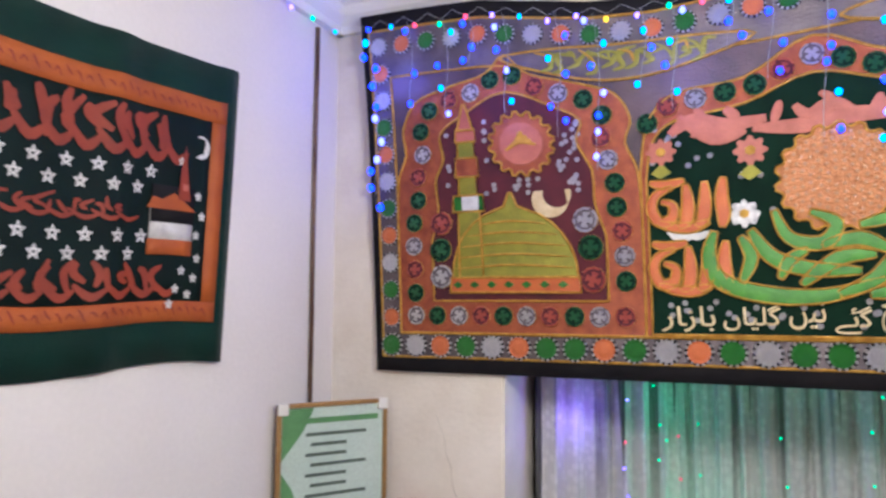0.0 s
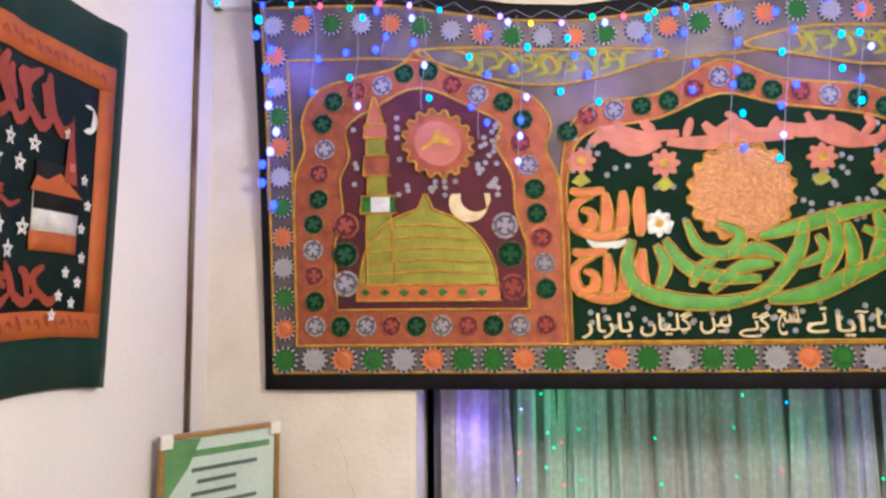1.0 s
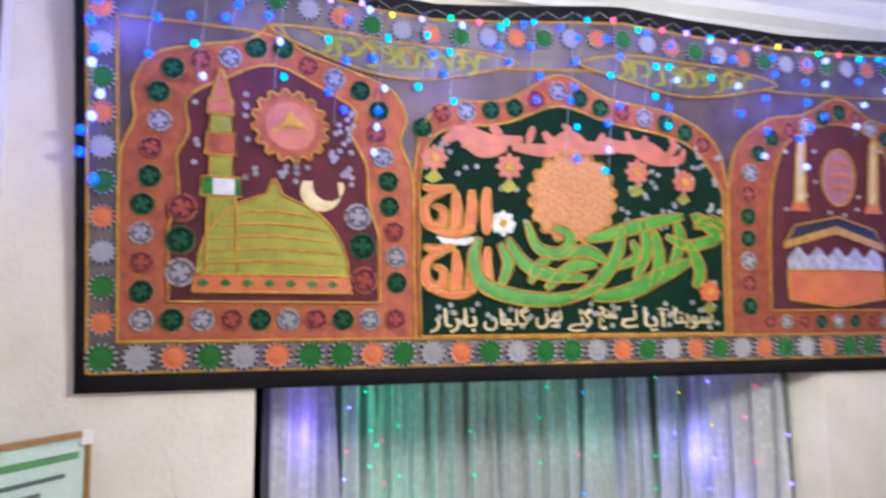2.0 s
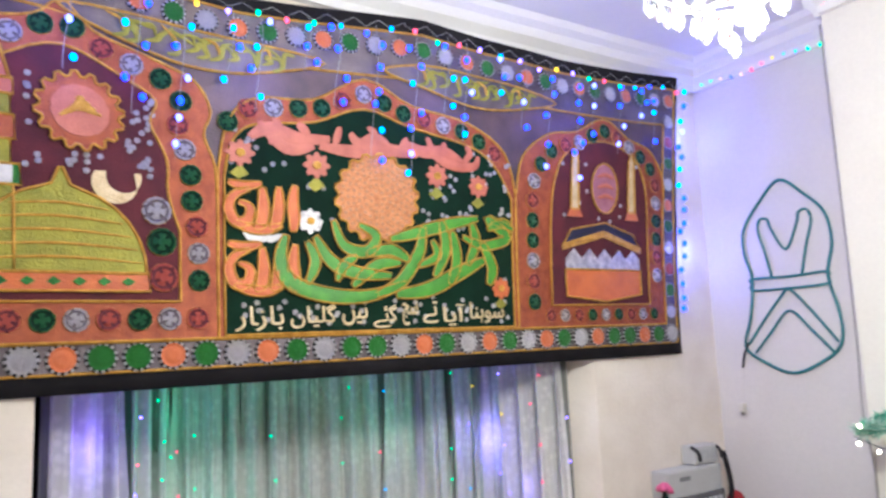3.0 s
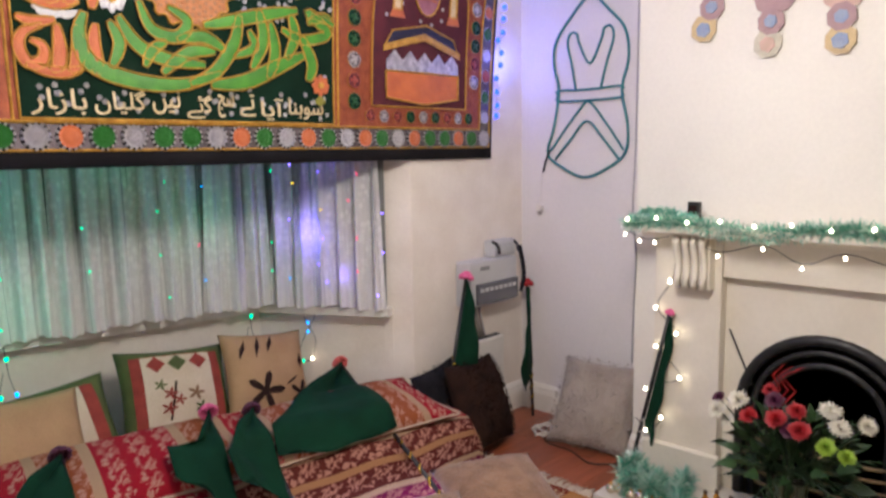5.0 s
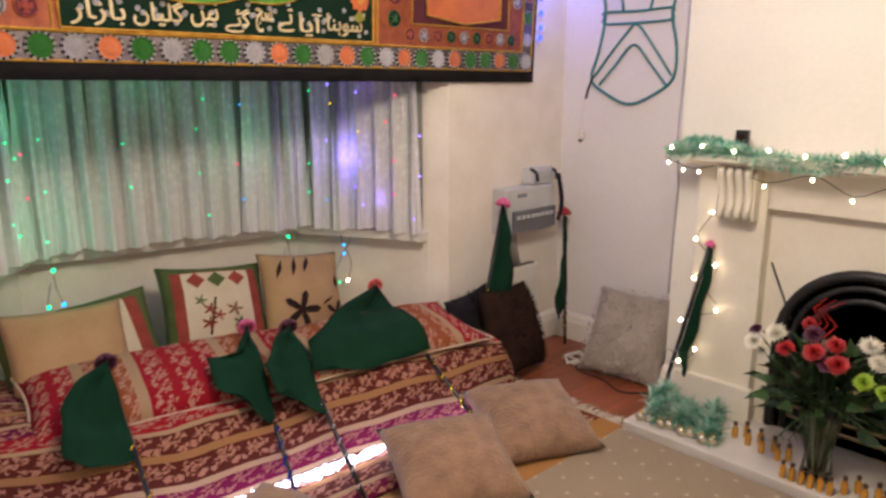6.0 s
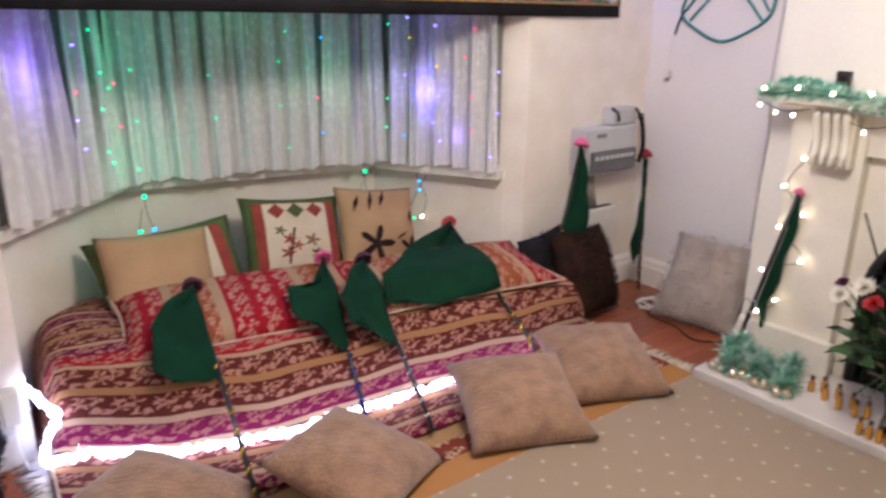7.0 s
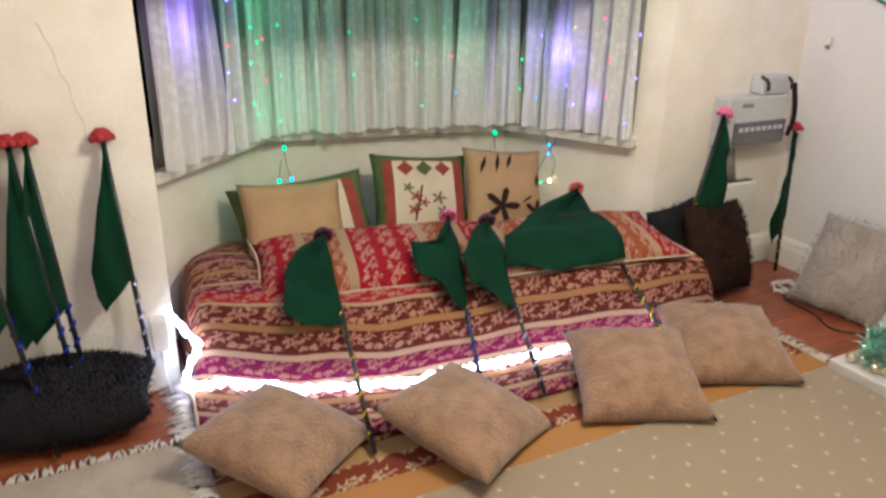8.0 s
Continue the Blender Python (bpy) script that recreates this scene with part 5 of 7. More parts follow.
def flag(foot, tip, foil, rose, spread, length, label, lying=True, free=None, bloom=1.0):
    """A pole wound with foil tape, a cloth rose at its tip, and a green pennant. spread: the way a hanging cloth falls; free: the corners of a lying cloth's free edge, from the tip on."""
    foot, tip = Vector(foot), Vector(tip)
    ob = thing("flag", foot, label, "flag", "green flags")
    d = (tip - foot).normalized()
    ll = (tip - foot).length
    part("pole", tube(bmesh.new(), [foot, foot.lerp(tip, 0.5), tip], 0.0085, 8), TAPE["black"], ob, "pole wound in black tape", True)
    a = d.cross(Vector((0, 0, 1))).normalized()
    b = d.cross(a)
    for k in range(7):
        f0 = 0.03 + 0.085 * k
        if f0 * ll > ll - length:
            break
        pts = [foot + d * ll * (f0 + 0.05 * t) + 0.0088 * (math.cos(5 * t + k) * a + math.sin(5 * t + k) * b) for t in np.linspace(0, 1, 9)]
        part("tape_band", tube(bmesh.new(), pts, 0.0058, 4), TAPE[foil], ob, foil + " foil tape wound round the pole", True)
    # rose: a core with rings of curled petals round it
    seat = Matrix.Translation(tip + d * 0.005) @ d.to_track_quat("Z", "Y").to_matrix().to_4x4() @ Matrix.Scale(bloom, 4)
    core = ball(bmesh.new(), (0, 0, 0.012), 0.019, 8, 6)
    bmesh.ops.transform(core, matrix=seat, verts=core.verts[:])
    head = part("rose", core, ROSE[rose], ob, rose + " cloth rose", True)
    if rose not in PETAL:
        bm = ball(bmesh.new(), (0, 0, 0), 0.016, 6, 4, (0.62, 1.15, 0.9))
        me = bpy.data.meshes.new("petal")
        bm.to_mesh(me)
        bm.free()
        for p in me.polygons:
            p.use_smooth = True
        me.materials.append(ROSE[rose])
        PETAL[rose] = me
    for ring, (n, r, h) in enumerate(((7, 0.030, 0.0), (6, 0.022, 0.010), (4, 0.012, 0.018))):
        for k in range(n):
            t = 2 * math.pi * (k + 0.4 * ring) / n
            o = new("petal", PETAL[rose])
            o.parent = head
            o.matrix_basis = seat @ pose(r * math.cos(t), r * math.sin(t), h, 0, -25, math.degrees(t))
    # pennant
    edge = [tip - d * 0.015] + [Vector(q) for q in free or ()]
    rows = []
    for i in range(21):
        f = i / 20
        p = tip - d * (0.015 + length * f)
        row = []
        for j in range(13):
            g = j / 12
            fold = 0.012 * math.sin(7 * g + 5 * f) * g + 0.006 * math.sin(17 * f + 4 * g) * g
            if lying:
                # the cloth lies between the pole and its free edge, over what is under it
                at = f * (len(edge) - 1)
                lo = min(int(at), len(edge) - 2)
                out = edge[lo].lerp(edge[lo + 1], at - lo)
                q = p.lerp(out, g)
                q += Vector((0.006 * math.sin(11 * f + 3 * g), 0.006 * math.sin(13 * g + 2 * f), 0)) * g
                under = sum(bed_top(q.x + a, q.y + c) for a in (-0.03, 0, 0.03) for c in (-0.04, -0.02, 0, 0.02, 0.04)) / 15
                drop = q.z - 0.03 * math.sin(math.pi * g) - under - 0.025
                q.z = under + 0.025 + 0.5 * (drop + math.sqrt(drop * drop + 0.0002)) + fold * 1.5 + 0.012 * g
            else:
                w = Vector(spread).length * (min(1.0, f / 0.75) if f < 0.9 else (1 - (f - 0.9) * 1.5))
                q = p + Vector(spread).normalized() * w * g + Vector((0, -1, 0)) * (fold * 1.2 + 0.012)
                q.z -= 0.10 * g * f
            row.append(q)
        rows.append(row)
    bm = bmesh.new()
    sheet(bm, rows, [0] * 21, [0] * 13)
    c = part("pennant", bm, FLAG, ob, "dark green cotton pennant", True)
    md = c.modifiers.new("thickness", "SOLIDIFY")
    md.thickness = 0.004
    return ob


flag((1.215, -0.743, 0.03), (1.335, 0.094, 0.46), "gold", "plum", None, 0.42, "green flag with a plum rose lying across the bed", free=((1.12, -0.11, 0.40), (1.09, -0.22, 0.34), (1.09, -0.28, 0.31)))
flag((1.68, -0.60, 0.06), (1.885, 0.09, 0.465), "blue", "pink", None, 0.48, "green flag with a pink rose lying across the bed", free=((1.80, -0.05, 0.44), (1.73, -0.13, 0.42), (1.62, -0.10, 0.44), (1.60, -0.22, 0.38), (1.66, -0.26, 0.37), (1.66, -0.34, 0.34)))
flag((1.87, -0.715, 0.05), (2.025, 0.00, 0.455), "silver", "plum", None, 0.44, "green flag on a silver-taped pole lying across the bed", free=((1.87, -0.16, 0.44), (1.77, -0.25, 0.42), (1.77, -0.35, 0.37), (1.80, -0.37, 0.36)))
flag((2.378, -0.76, 0.17), (2.63, 0.194, 0.475), "gold", "coral", None, 0.59, "green flag with a coral rose lying wide open on the bed", free=((2.25, -0.04, 0.45), (2.0, -0.18, 0.42), (1.965, -0.29, 0.38), (2.02, -0.32, 0.37)))
flag((0.64, -0.12, 0.17), (0.597, -0.035, 0.932), "silver", "red", (-0.11, -0.02, 0), 0.44, "furled green flag with a red rose leaning on the wall", False)
flag((0.44, -0.17, 0.20), (0.383, -0.035, 0.935), "blue", "red", (-0.12, -0.03, 0), 0.50, "furled green flag with a red rose leaning on the wall", False)
flag((0.41, -0.22, 0.20), (0.340, -0.040, 0.933), "blue", "red", (-0.11, -0.03, 0), 0.50, "furled green flag with a red rose leaning on the wall", False)
flag((0.335, -0.33, 0.02), (0.19, -0.05, 0.93), "blue", "red", (-0.11, -0.03, 0), 0.50, "furled green flag with a red rose leaning on the wall", False)
flag((2.93, -0.19, 0.10), (3.185, -0.13, 0.852), "gold", "pink", (0.12, -0.05, 0), 0.42, "furled green flag with a pink rose beside the fuse box", False)
flag((3.66, -0.19, 0.02), (3.697, -0.12, 0.745), "gold", "red", (-0.20, -0.10, 0), 0.42, "furled green flag with a red rose leaning in the corner", False)
flag((3.35, -0.965, 0.06), (3.37, -1.122, 0.78), "silver", "pink", (0.0, -0.045, 0.0), 0.50, "furled green flag leaning on the fireplace pilaster", False, bloom=0.55)

# ---------------------------------------------------------------- fireplace
SUR = surf("ivory_gloss_paint", (0.78, 0.73, 0.62), (0.70, 0.64, 0.52), 4, 0.38, 0.05, 50)
CY = -1.72
fire = thing("fireplace", (3.4, CY, 0), "ivory painted fireplace with an arched black iron insert", "fireplace")
for s in (1, -1):
    def Y(y):
        return CY + s * (y - CY)
    bm = box(bmesh.new(), (3.395, min(Y(-1.04), Y(-1.33)), 0.05), (3.48, max(Y(-1.04), Y(-1.33)), 1.12), 0.004)
    part("pilaster", bm, SUR, fire)
    bm = box(bmesh.new(), (3.365, min(Y(-1.01), Y(-1.35)), 0.05), (3.40, max(Y(-1.01), Y(-1.35)), 0.20), 0.006)
    part("plinth_block", bm, SUR, fire)
    cb = part("corbel", box(bmesh.new(), (3.345, min(Y(-1.15), Y(-1.30)), 0.905), (3.40, max(Y(-1.15), Y(-1.30)), 1.12), 0.004), SUR, fire)
    for k in range(4):
        y0 = Y(-1.17 - 0.036 * k)
        bm = tube(bmesh.new(), [(3.345 - q, y0, z) for q, z in ((0.004, 0.915), (0.016, 0.925), (0.014, 0.955), (0.004, 0.99), (0.006, 1.03), (0.022, 1.07), (0.030, 1.10), (0.022, 1.115))], 0.016, 8)
        part("flute", bm, SUR, cb, "", True)
part("frieze", box(bmesh.new(), (3.405, 2 * CY + 1.33, 0.955), (3.48, -1.33, 1.12), 0.004), SUR, fire)
part("shelf_moulding", box(bmesh.new(), (3.32, -2.43, 1.115), (3.48, -1.01, 1.135), 0.008), SUR, fire)
part("mantel_shelf", box(bmesh.new(), (3.27, -2.47, 1.135), (3.48, -0.97, 1.17), 0.008), SUR, fire)
bm = bmesh.new()
R0, ZS = 0.315, 0.43
arch = [(CY + R0, 0.05), (CY + R0, ZS)] + [(CY + R0 * math.cos(a), ZS + R0 * math.sin(a)) for a in np.linspace(0, math.pi, 18)[1:-1]] + [(CY - R0, ZS), (CY - R0, 0.05)]
outer = [(-1.33, 0.05), (-1.33, 0.955), (2 * CY + 1.33, 0.955), (2 * CY + 1.33, 0.05)]
fr = bm.faces.new([bm.verts.new((3.452, y, z)) for y, z in outer[:2]] + [bm.verts.new((3.452, y, z)) for y, z in outer[2:]] + [bm.verts.new((3.452, y, z)) for y, z in arch[::-1]])
bmesh.ops.triangulate(bm, faces=bm.faces[:])
ext = bmesh.ops.extrude_face_region(bm, geom=bm.faces[:])
for v in ext["geom"]:
    if isinstance(v, bmesh.types.BMVert):
        v.co.x += 0.022
bmesh.ops.recalc_face_normals(bm, faces=bm.faces[:])
part("slip_panel", bm, SUR, fire, "ivory painted panel round the iron arch")
for rr, xx, th in ((R0, 3.445, 0.022), (R0 - 0.05, 3.455, 0.014), (R0 - 0.10, 3.46, 0.016)):
    pts = [(xx, CY + rr, 0.06), (xx, CY + rr, ZS)] + [(xx, CY + rr * math.cos(a), ZS + rr * math.sin(a)) for a in np.linspace(0, math.pi, 20)[1:-1]] + [(xx, CY - rr, ZS), (xx, CY - rr, 0.06)]
    part("iron_arch", tube(bmesh.new(), pts, th, 8), IRON, fire, "blackened cast-iron arch rim", True)
bm = bmesh.new()
f = bm.faces.new([bm.verts.new((3.468, y, z)) for y, z in arch])
ext = bmesh.ops.extrude_face_region(bm, geom=[f])
for v in ext["geom"]:
    if isinstance(v, bmesh.types.BMVert):
        v.co.x += 0.008
bmesh.ops.recalc_face_normals(bm, faces=bm.faces[:])
part("iron_back", bm, IRON, fire, "blackened cast-iron fire back")
BRASS = surf("dull_brass", (0.45, 0.36, 0.22), (0.3, 0.22, 0.12), 20, 0.4, 0.2, 100, 0.7)
for k in range(5):
    part("grate_bar", tube(bmesh.new(), [(3.42, CY + 0.24, 0.13 + 0.045 * k), (3.385, CY + 0.1, 0.13 + 0.045 * k), (3.385, CY - 0.1, 0.13 + 0.045 * k), (3.42, CY - 0.24, 0.13 + 0.045 * k)], 0.007, 6), BRASS, fire, "", True)
tagged(part("hearth", box(bmesh.new(), (3.035, -2.52, 0.0), (3.47, -0.965, 0.048), 0.006), surf("pale_marble", (0.66, 0.62, 0.56), (0.55, 0.50, 0.45), 5, 0.35, 0.05, 40)), "pale stone hearth slab with a chipped edge", "hearth", kind="structure")
part("poker", tube(bmesh.new(), [(3.43, -1.355, 0.74), (3.44, -1.45, 0.52)], 0.004, 5), IRON, fire, "thin dark rod")

# ---------------------------------------------------------------- tinsel, baubles, candles, flowers
TIN = surf("green_tinsel", (0.22, 0.58, 0.42), (0.10, 0.40, 0.28), 30, 0.3, 0.1, 100, 0.25)
TIN2 = surf("silver_green_tinsel", (0.72, 0.84, 0.76), (0.5, 0.7, 0.6), 30, 0.3, 0.1, 100, 0.3)


def tinsel(name, line, n, rad, label, mats, seed):
    random.seed(seed)
    ob = thing(name, line[0], label, "tinsel")
    part("core_wire", tube(bmesh.new(), line, 0.004, 5), mats[0], ob)
    pts = [Vector(p) for p in line]
    for mt in mats:
        bm = bmesh.new()
        for _ in range(n):
            k = random.randrange(len(pts) - 1)
            p = pts[k].lerp(pts[k + 1], random.random())
            v = Vector((random.gauss(0, 1), random.gauss(0, 1), random.gauss(0, 1))).normalized()
            q = p + v * rad * random.uniform(0.4, 1.15)
            s = v.cross(Vector((random.random(), random.random(), random.random()))).normalized() * 0.0022
            m = p.lerp(q, 0.55) + Vector((0, 0, random.uniform(-0.006, 0.006)))
            bm.faces.new((bm.verts.new(p - s), bm.verts.new(m - s), bm.verts.new(q), bm.verts.new(m + s), bm.verts.new(p + s)))
        tagged(part("tinsel_fibre", bm, mt, ob), kind="stuff")
    return ob


tinsel("tinsel_garland", [(3.272 + 0.012 * math.sin(3 * y), -0.965 - y, 1.168 + 0.015 * math.sin(9 * y)) for y in np.linspace(0, 1.68, 34)], 5200, 0.05, "green tinsel garland lying along the mantel shelf", (TIN, TIN2), 3)
tinsel("tinsel_garland", [(3.36, -0.985 - y, 1.20 + 0.01 * math.sin(20 * y)) for y in np.linspace(0, 0.25, 8)], 700, 0.035, "short end of green tinsel doubled back on the mantel", (TIN,), 4)
tinsel("tinsel_heap", [(3.20 + 0.09 * math.sin(2.3 * k), -1.0 - 0.042 * k * 0.95, 0.095 + 0.03 * math.sin(3.1 * k)) for k in np.linspace(0, 8, 60)], 4200, 0.065, "loose heap of green and silver tinsel on the hearth", (TIN, TIN2), 6)
BAUB = surf("champagne_bauble", (0.72, 0.66, 0.52), (0.6, 0.52, 0.4), 10, 0.15, 0.0, 40, 0.8)
random.seed(8)
for k in range(11):
    c = (3.085 + 0.018 * (k % 3), -1.02 - 0.031 * k, 0.048 + 0.021)
    bb = thing("bauble", c, "small champagne glass bauble on the hearth edge", "bauble", "baubles on the hearth")
    part("globe", ball(bmesh.new(), c, 0.021, 12, 8), BAUB, bb, "", True)
    part("cap", tube(bmesh.new(), [(c[0], c[1], c[2] + 0.019), (c[0], c[1], c[2] + 0.027)], 0.006, 8), GOLD, bb)
AMB = surf("amber_glass", (0.62, 0.30, 0.03), (0.45, 0.18, 0.02), 20, 0.15, 0.0, 60, 0.2, coat=0.6)
random.seed(9)
first = None
for k in range(34):
    y = -1.36 - 0.032 * k
    x = 3.235 - 0.13 * min(1, (k / 12)) + 0.045 * (k % 2) + random.uniform(-0.006, 0.006)
    if abs(y + 1.70) < 0.09 and x > 3.10:
        x = 3.065
    if first is None:
        first = thing("amber_vial", (x, y, 0.048), "tiny amber glass vial with a dark cap on the hearth", "bottle", "amber vials on the hearth")
        part("glass", lathe(bmesh.new(), [(0.010, 0), (0.012, 0.003), (0.012, 0.040), (0.007, 0.048), (0.006, 0.053)], (x, y, 0.048), 10), AMB, first, "", True)
        part("cap", lathe(bmesh.new(), [(0.0075, 0.053), (0.0085, 0.055), (0.0085, 0.066), (0.006, 0.068)], (x, y, 0.048), 10), surf("dark_cap", (0.10, 0.05, 0.02), None, 20, 0.3), first)
    else:
        copy_thing(first, pose(x, y, 0.048))

vase = thing("vase", (3.15, -1.70, 0.048), "tall clear glass vase of mixed flowers on the hearth", "vase")
prof = [(0.045, 0), (0.055, 0.01), (0.05, 0.05), (0.042, 0.12), (0.046, 0.19), (0.06, 0.25), (0.08, 0.29), (0.076, 0.288), (0.055, 0.245), (0.04, 0.18), (0.036, 0.12), (0.043, 0.05), (0.04, 0.02)]
part("glass", lathe(bmesh.new(), prof, (3.15, -1.70, 0.048), 20), glassy("greenish_vase_glass", (0.75, 0.85, 0.72), 0.08), vase, "", True)
STEM = surf("dark_leaf", (0.018, 0.05, 0.012), (0.01, 0.03, 0.008), 20, 0.5, 0.3, 90)
LEAFL = surf("mid_green_leaf", (0.03, 0.08, 0.02), (0.02, 0.05, 0.014), 20, 0.45, 0.3, 90)
YG = surf("lime_bloom", (0.30, 0.45, 0.03), (0.2, 0.33, 0.02), 20, 0.6)
WP = surf("white_petals", (0.78, 0.75, 0.66), (0.68, 0.64, 0.5), 20, 0.6)
bouquet = thing("bouquet", (3.15, -1.70, 0.07), "bouquet of red carnations, white chrysanthemums and dark leaves", "bouquet")
random.seed(21)
top = Vector((3.15, -1.70, 0.32))
heads = [(3.06, -1.47, 0.53, "w", 0.052), (3.07, -1.54, 0.575, "w", 0.055), (3.05, -1.585, 0.535, "r", 0.042), (3.08, -1.50, 0.49, "w", 0.036), (3.09, -1.46, 0.565, "d", 0.03),
         (3.04, -1.68, 0.55, "r", 0.046), (3.06, -1.74, 0.585, "r", 0.042), (3.03, -1.76, 0.53, "r", 0.048), (3.08, -1.66, 0.60, "d", 0.042), (3.05, -1.72, 0.515, "d", 0.04),
         (3.10, -1.83, 0.595, "w", 0.05), (3.07, -1.87, 0.555, "w", 0.05), (3.04, -1.84, 0.49, "g", 0.042), (3.05, -1.90, 0.47, "g", 0.036), (3.12, -1.63, 0.62, "r", 0.036), (3.16, -1.93, 0.55, "w", 0.045)]
for x, y, z, kd, rad in heads:
    c = Vector((x, y, z))
    part("stem", tube(bmesh.new(), [(3.15 + 0.2 * (x - 3.15), -1.70 + 0.1 * (y + 1.7), 0.075), top.lerp(c, 0.35) - Vector((0, 0, 0.02)), c], 0.003, 5), STEM, bouquet)
    bm = bmesh.new()
    face = (c - top).normalized() * 0.5 + Vector((-0.6, -0.1, 0.4))
    rot = face.to_track_quat("Z", "Y").to_matrix().to_4x4()
    for ring in range(4):
        n = 16 - 3 * ring
        for k in range(n):
            a = 2 * math.pi * (k + 0.5 * ring) / n
            el = 0.15 + 0.38 * ring
            ll = rad * 0.85 * (1.0 - 0.13 * ring) * random.uniform(0.85, 1.1)
            d = Vector((math.cos(a) * math.cos(el), math.sin(a) * math.cos(el), math.sin(el)))
            s = Vector((-math.sin(a), math.cos(a), 0)) * (ll * (0.12 if kd == "w" else 0.28))
            v = [bm.verts.new(q) for q in (d * ll * 0.1 - s * 0.3, d * ll * 0.6 - s + Vector((0, 0, 0.002)), d * ll, d * ll * 0.6 + s, d * ll * 0.1 + s * 0.3)]
            bm.faces.new(v)
    bmesh.ops.transform(bm, matrix=Matrix.Translation(c) @ rot, verts=bm.verts[:])
    part("bloom", bm, {"w": WP, "r": ROSE["red"], "g": YG, "d": ROSE["plum"]}[kd], bouquet)
for k in range(120):
    a, el = random.uniform(0, 6.28), random.uniform(-0.15, 1.2)
    d = Vector((0.6 * math.cos(a) * math.cos(el) - 0.1, 1.0 * math.sin(a) * math.cos(el), math.sin(el))).normalized()
    c = top + d * random.uniform(0.05, 0.23)
    side = d.cross(Vector((random.uniform(-1, 1), random.uniform(-1, 1), 0.6))).normalized()
    ll, w = random.uniform(0.06, 0.11), random.uniform(0.014, 0.026)
    up = side.cross(d) * 0.012
    bm = bmesh.new()
    mid = [bm.verts.new(c + d * ll * t - up * (t * t * 2)) for t in (0, 0.35, 0.7, 1.0)]
    for sd in (1, -1):
        rim = [bm.verts.new(c + d * ll * t + side * sd * w * f + up * (0.6 - t)) for t, f in ((0.3, 1.0), (0.65, 0.8))]
        for q in ((mid[0], mid[1], rim[0]), (mid[1], mid[2], rim[1], rim[0]), (mid[2], mid[3], rim[1])):
            bm.faces.new(q if sd > 0 else q[::-1])
    part("leaf", bm, STEM if k % 4 else LEAFL, bouquet, "", True)
for k in range(26):
    a = random.uniform(0, 6.28)
    d = Vector((0.75 * math.cos(a) - 0.15, 1.0 * math.sin(a), random.uniform(0.05, 0.9))).normalized()
    ll = random.uniform(0.16, 0.30)
    bm = bmesh.new()
    spine = [top + d * ll * t + Vector((0, 0, -0.10 * t * t * (1 - d.z))) for t in np.linspace(0, 1, 9)]
    tube(bm, spine, [0.003] * 8 + [0.001], 4)
    side = d.cross(Vector((0, 0, 1))).normalized()
    for i in range(2, 9):
        for s in (1, -1):
            tipp = spine[i] + (side * s * 0.05 + d * 0.045 - Vector((0, 0, 0.012))) * random.uniform(0.7, 1.1)
            bm.faces.new((bm.verts.new(spine[i]), bm.verts.new(spine[i] + d * 0.008), bm.verts.new(tipp)))
    part("fern_leaf", bm, STEM, bouquet)
for k in range(3):
    part("red_ribbon", tube(bmesh.new(), [(3.10, -1.66 - 0.015 * k, 0.50), (3.08, -1.64 - 0.02 * k, 0.58), (3.10, -1.67 - 0.025 * k, 0.64), (3.08, -1.65 - 0.015 * k, 0.69), (3.10, -1.68 - 0.03 * k, 0.73)], [0.0035, 0.0035, 0.003, 0.003, 0.0015], 5), ROSE["red"], bouquet, "twisted red wire curl", True)
# ---------------------------------------------------------------- chandelier
CHROME = surf("polished_chrome", (0.75, 0.75, 0.76), (0.65, 0.65, 0.66), 6, 0.12, 0.0, 60, 1.0)
CRYST = glassy("cut_crystal", (1, 1, 1), 0.0)
BULBW = glow("warm_white_bulb", (1.0, 0.86, 0.68), 28)
ch = thing("chandelier", (CHX, CHY, ZC), "chrome and cut-crystal chandelier lit under the ceiling", "chandelier")
part("ceiling_rose", lathe(bmesh.new(), [(0.07, 0), (0.065, -0.02), (0.03, -0.035), (0.012, -0.05)][::-1], (CHX, CHY, ZC), 20), CHROME, ch, "", True)
part("stem", tube(bmesh.new(), [(CHX, CHY, ZC - 0.04), (CHX, CHY, 2.250)], 0.010, 8), CHROME, ch, "", True)
part("hub", ball(bmesh.new(), (CHX, CHY, 2.250), 0.04, 14, 10), CHROME, ch, "", True)
for k in range(6):
    a = 2 * math.pi * k / 6 + 0.3
    ca, sa = math.cos(a), math.sin(a)
    arm = part("arm", tube(bmesh.new(), [(CHX + r * ca, CHY + r * sa, 2.250 + h) for r, h in ((0.03, 0), (0.09, -0.05), (0.16, -0.05), (0.20, -0.01), (0.21, 0.03))], 0.006, 7), CHROME, ch, "", True)
    part("bulb", ball(bmesh.new(), (CHX + 0.21 * ca, CHY + 0.21 * sa, 2.305), 0.016, 10, 8, (1, 1, 1.7)), BULBW, arm, "lit candle bulb", True)
    part("candle_cup", lathe(bmesh.new(), [(0.012, 0), (0.026, 0.006), (0.028, 0.012), (0.012, 0.012)], (CHX + 0.21 * ca, CHY + 0.21 * sa, 2.275), 12), CRYST, arm, "", True)
DROP = lathe(bmesh.new(), [(0.001, 0), (0.010, 0.012), (0.012, 0.022), (0.006, 0.044), (0.001, 0.05)], (0, 0, 0), 6)
dm_ = bpy.data.meshes.new("crystal_drop")
DROP.to_mesh(dm_)
DROP.free()
dm_.materials.append(CRYST)
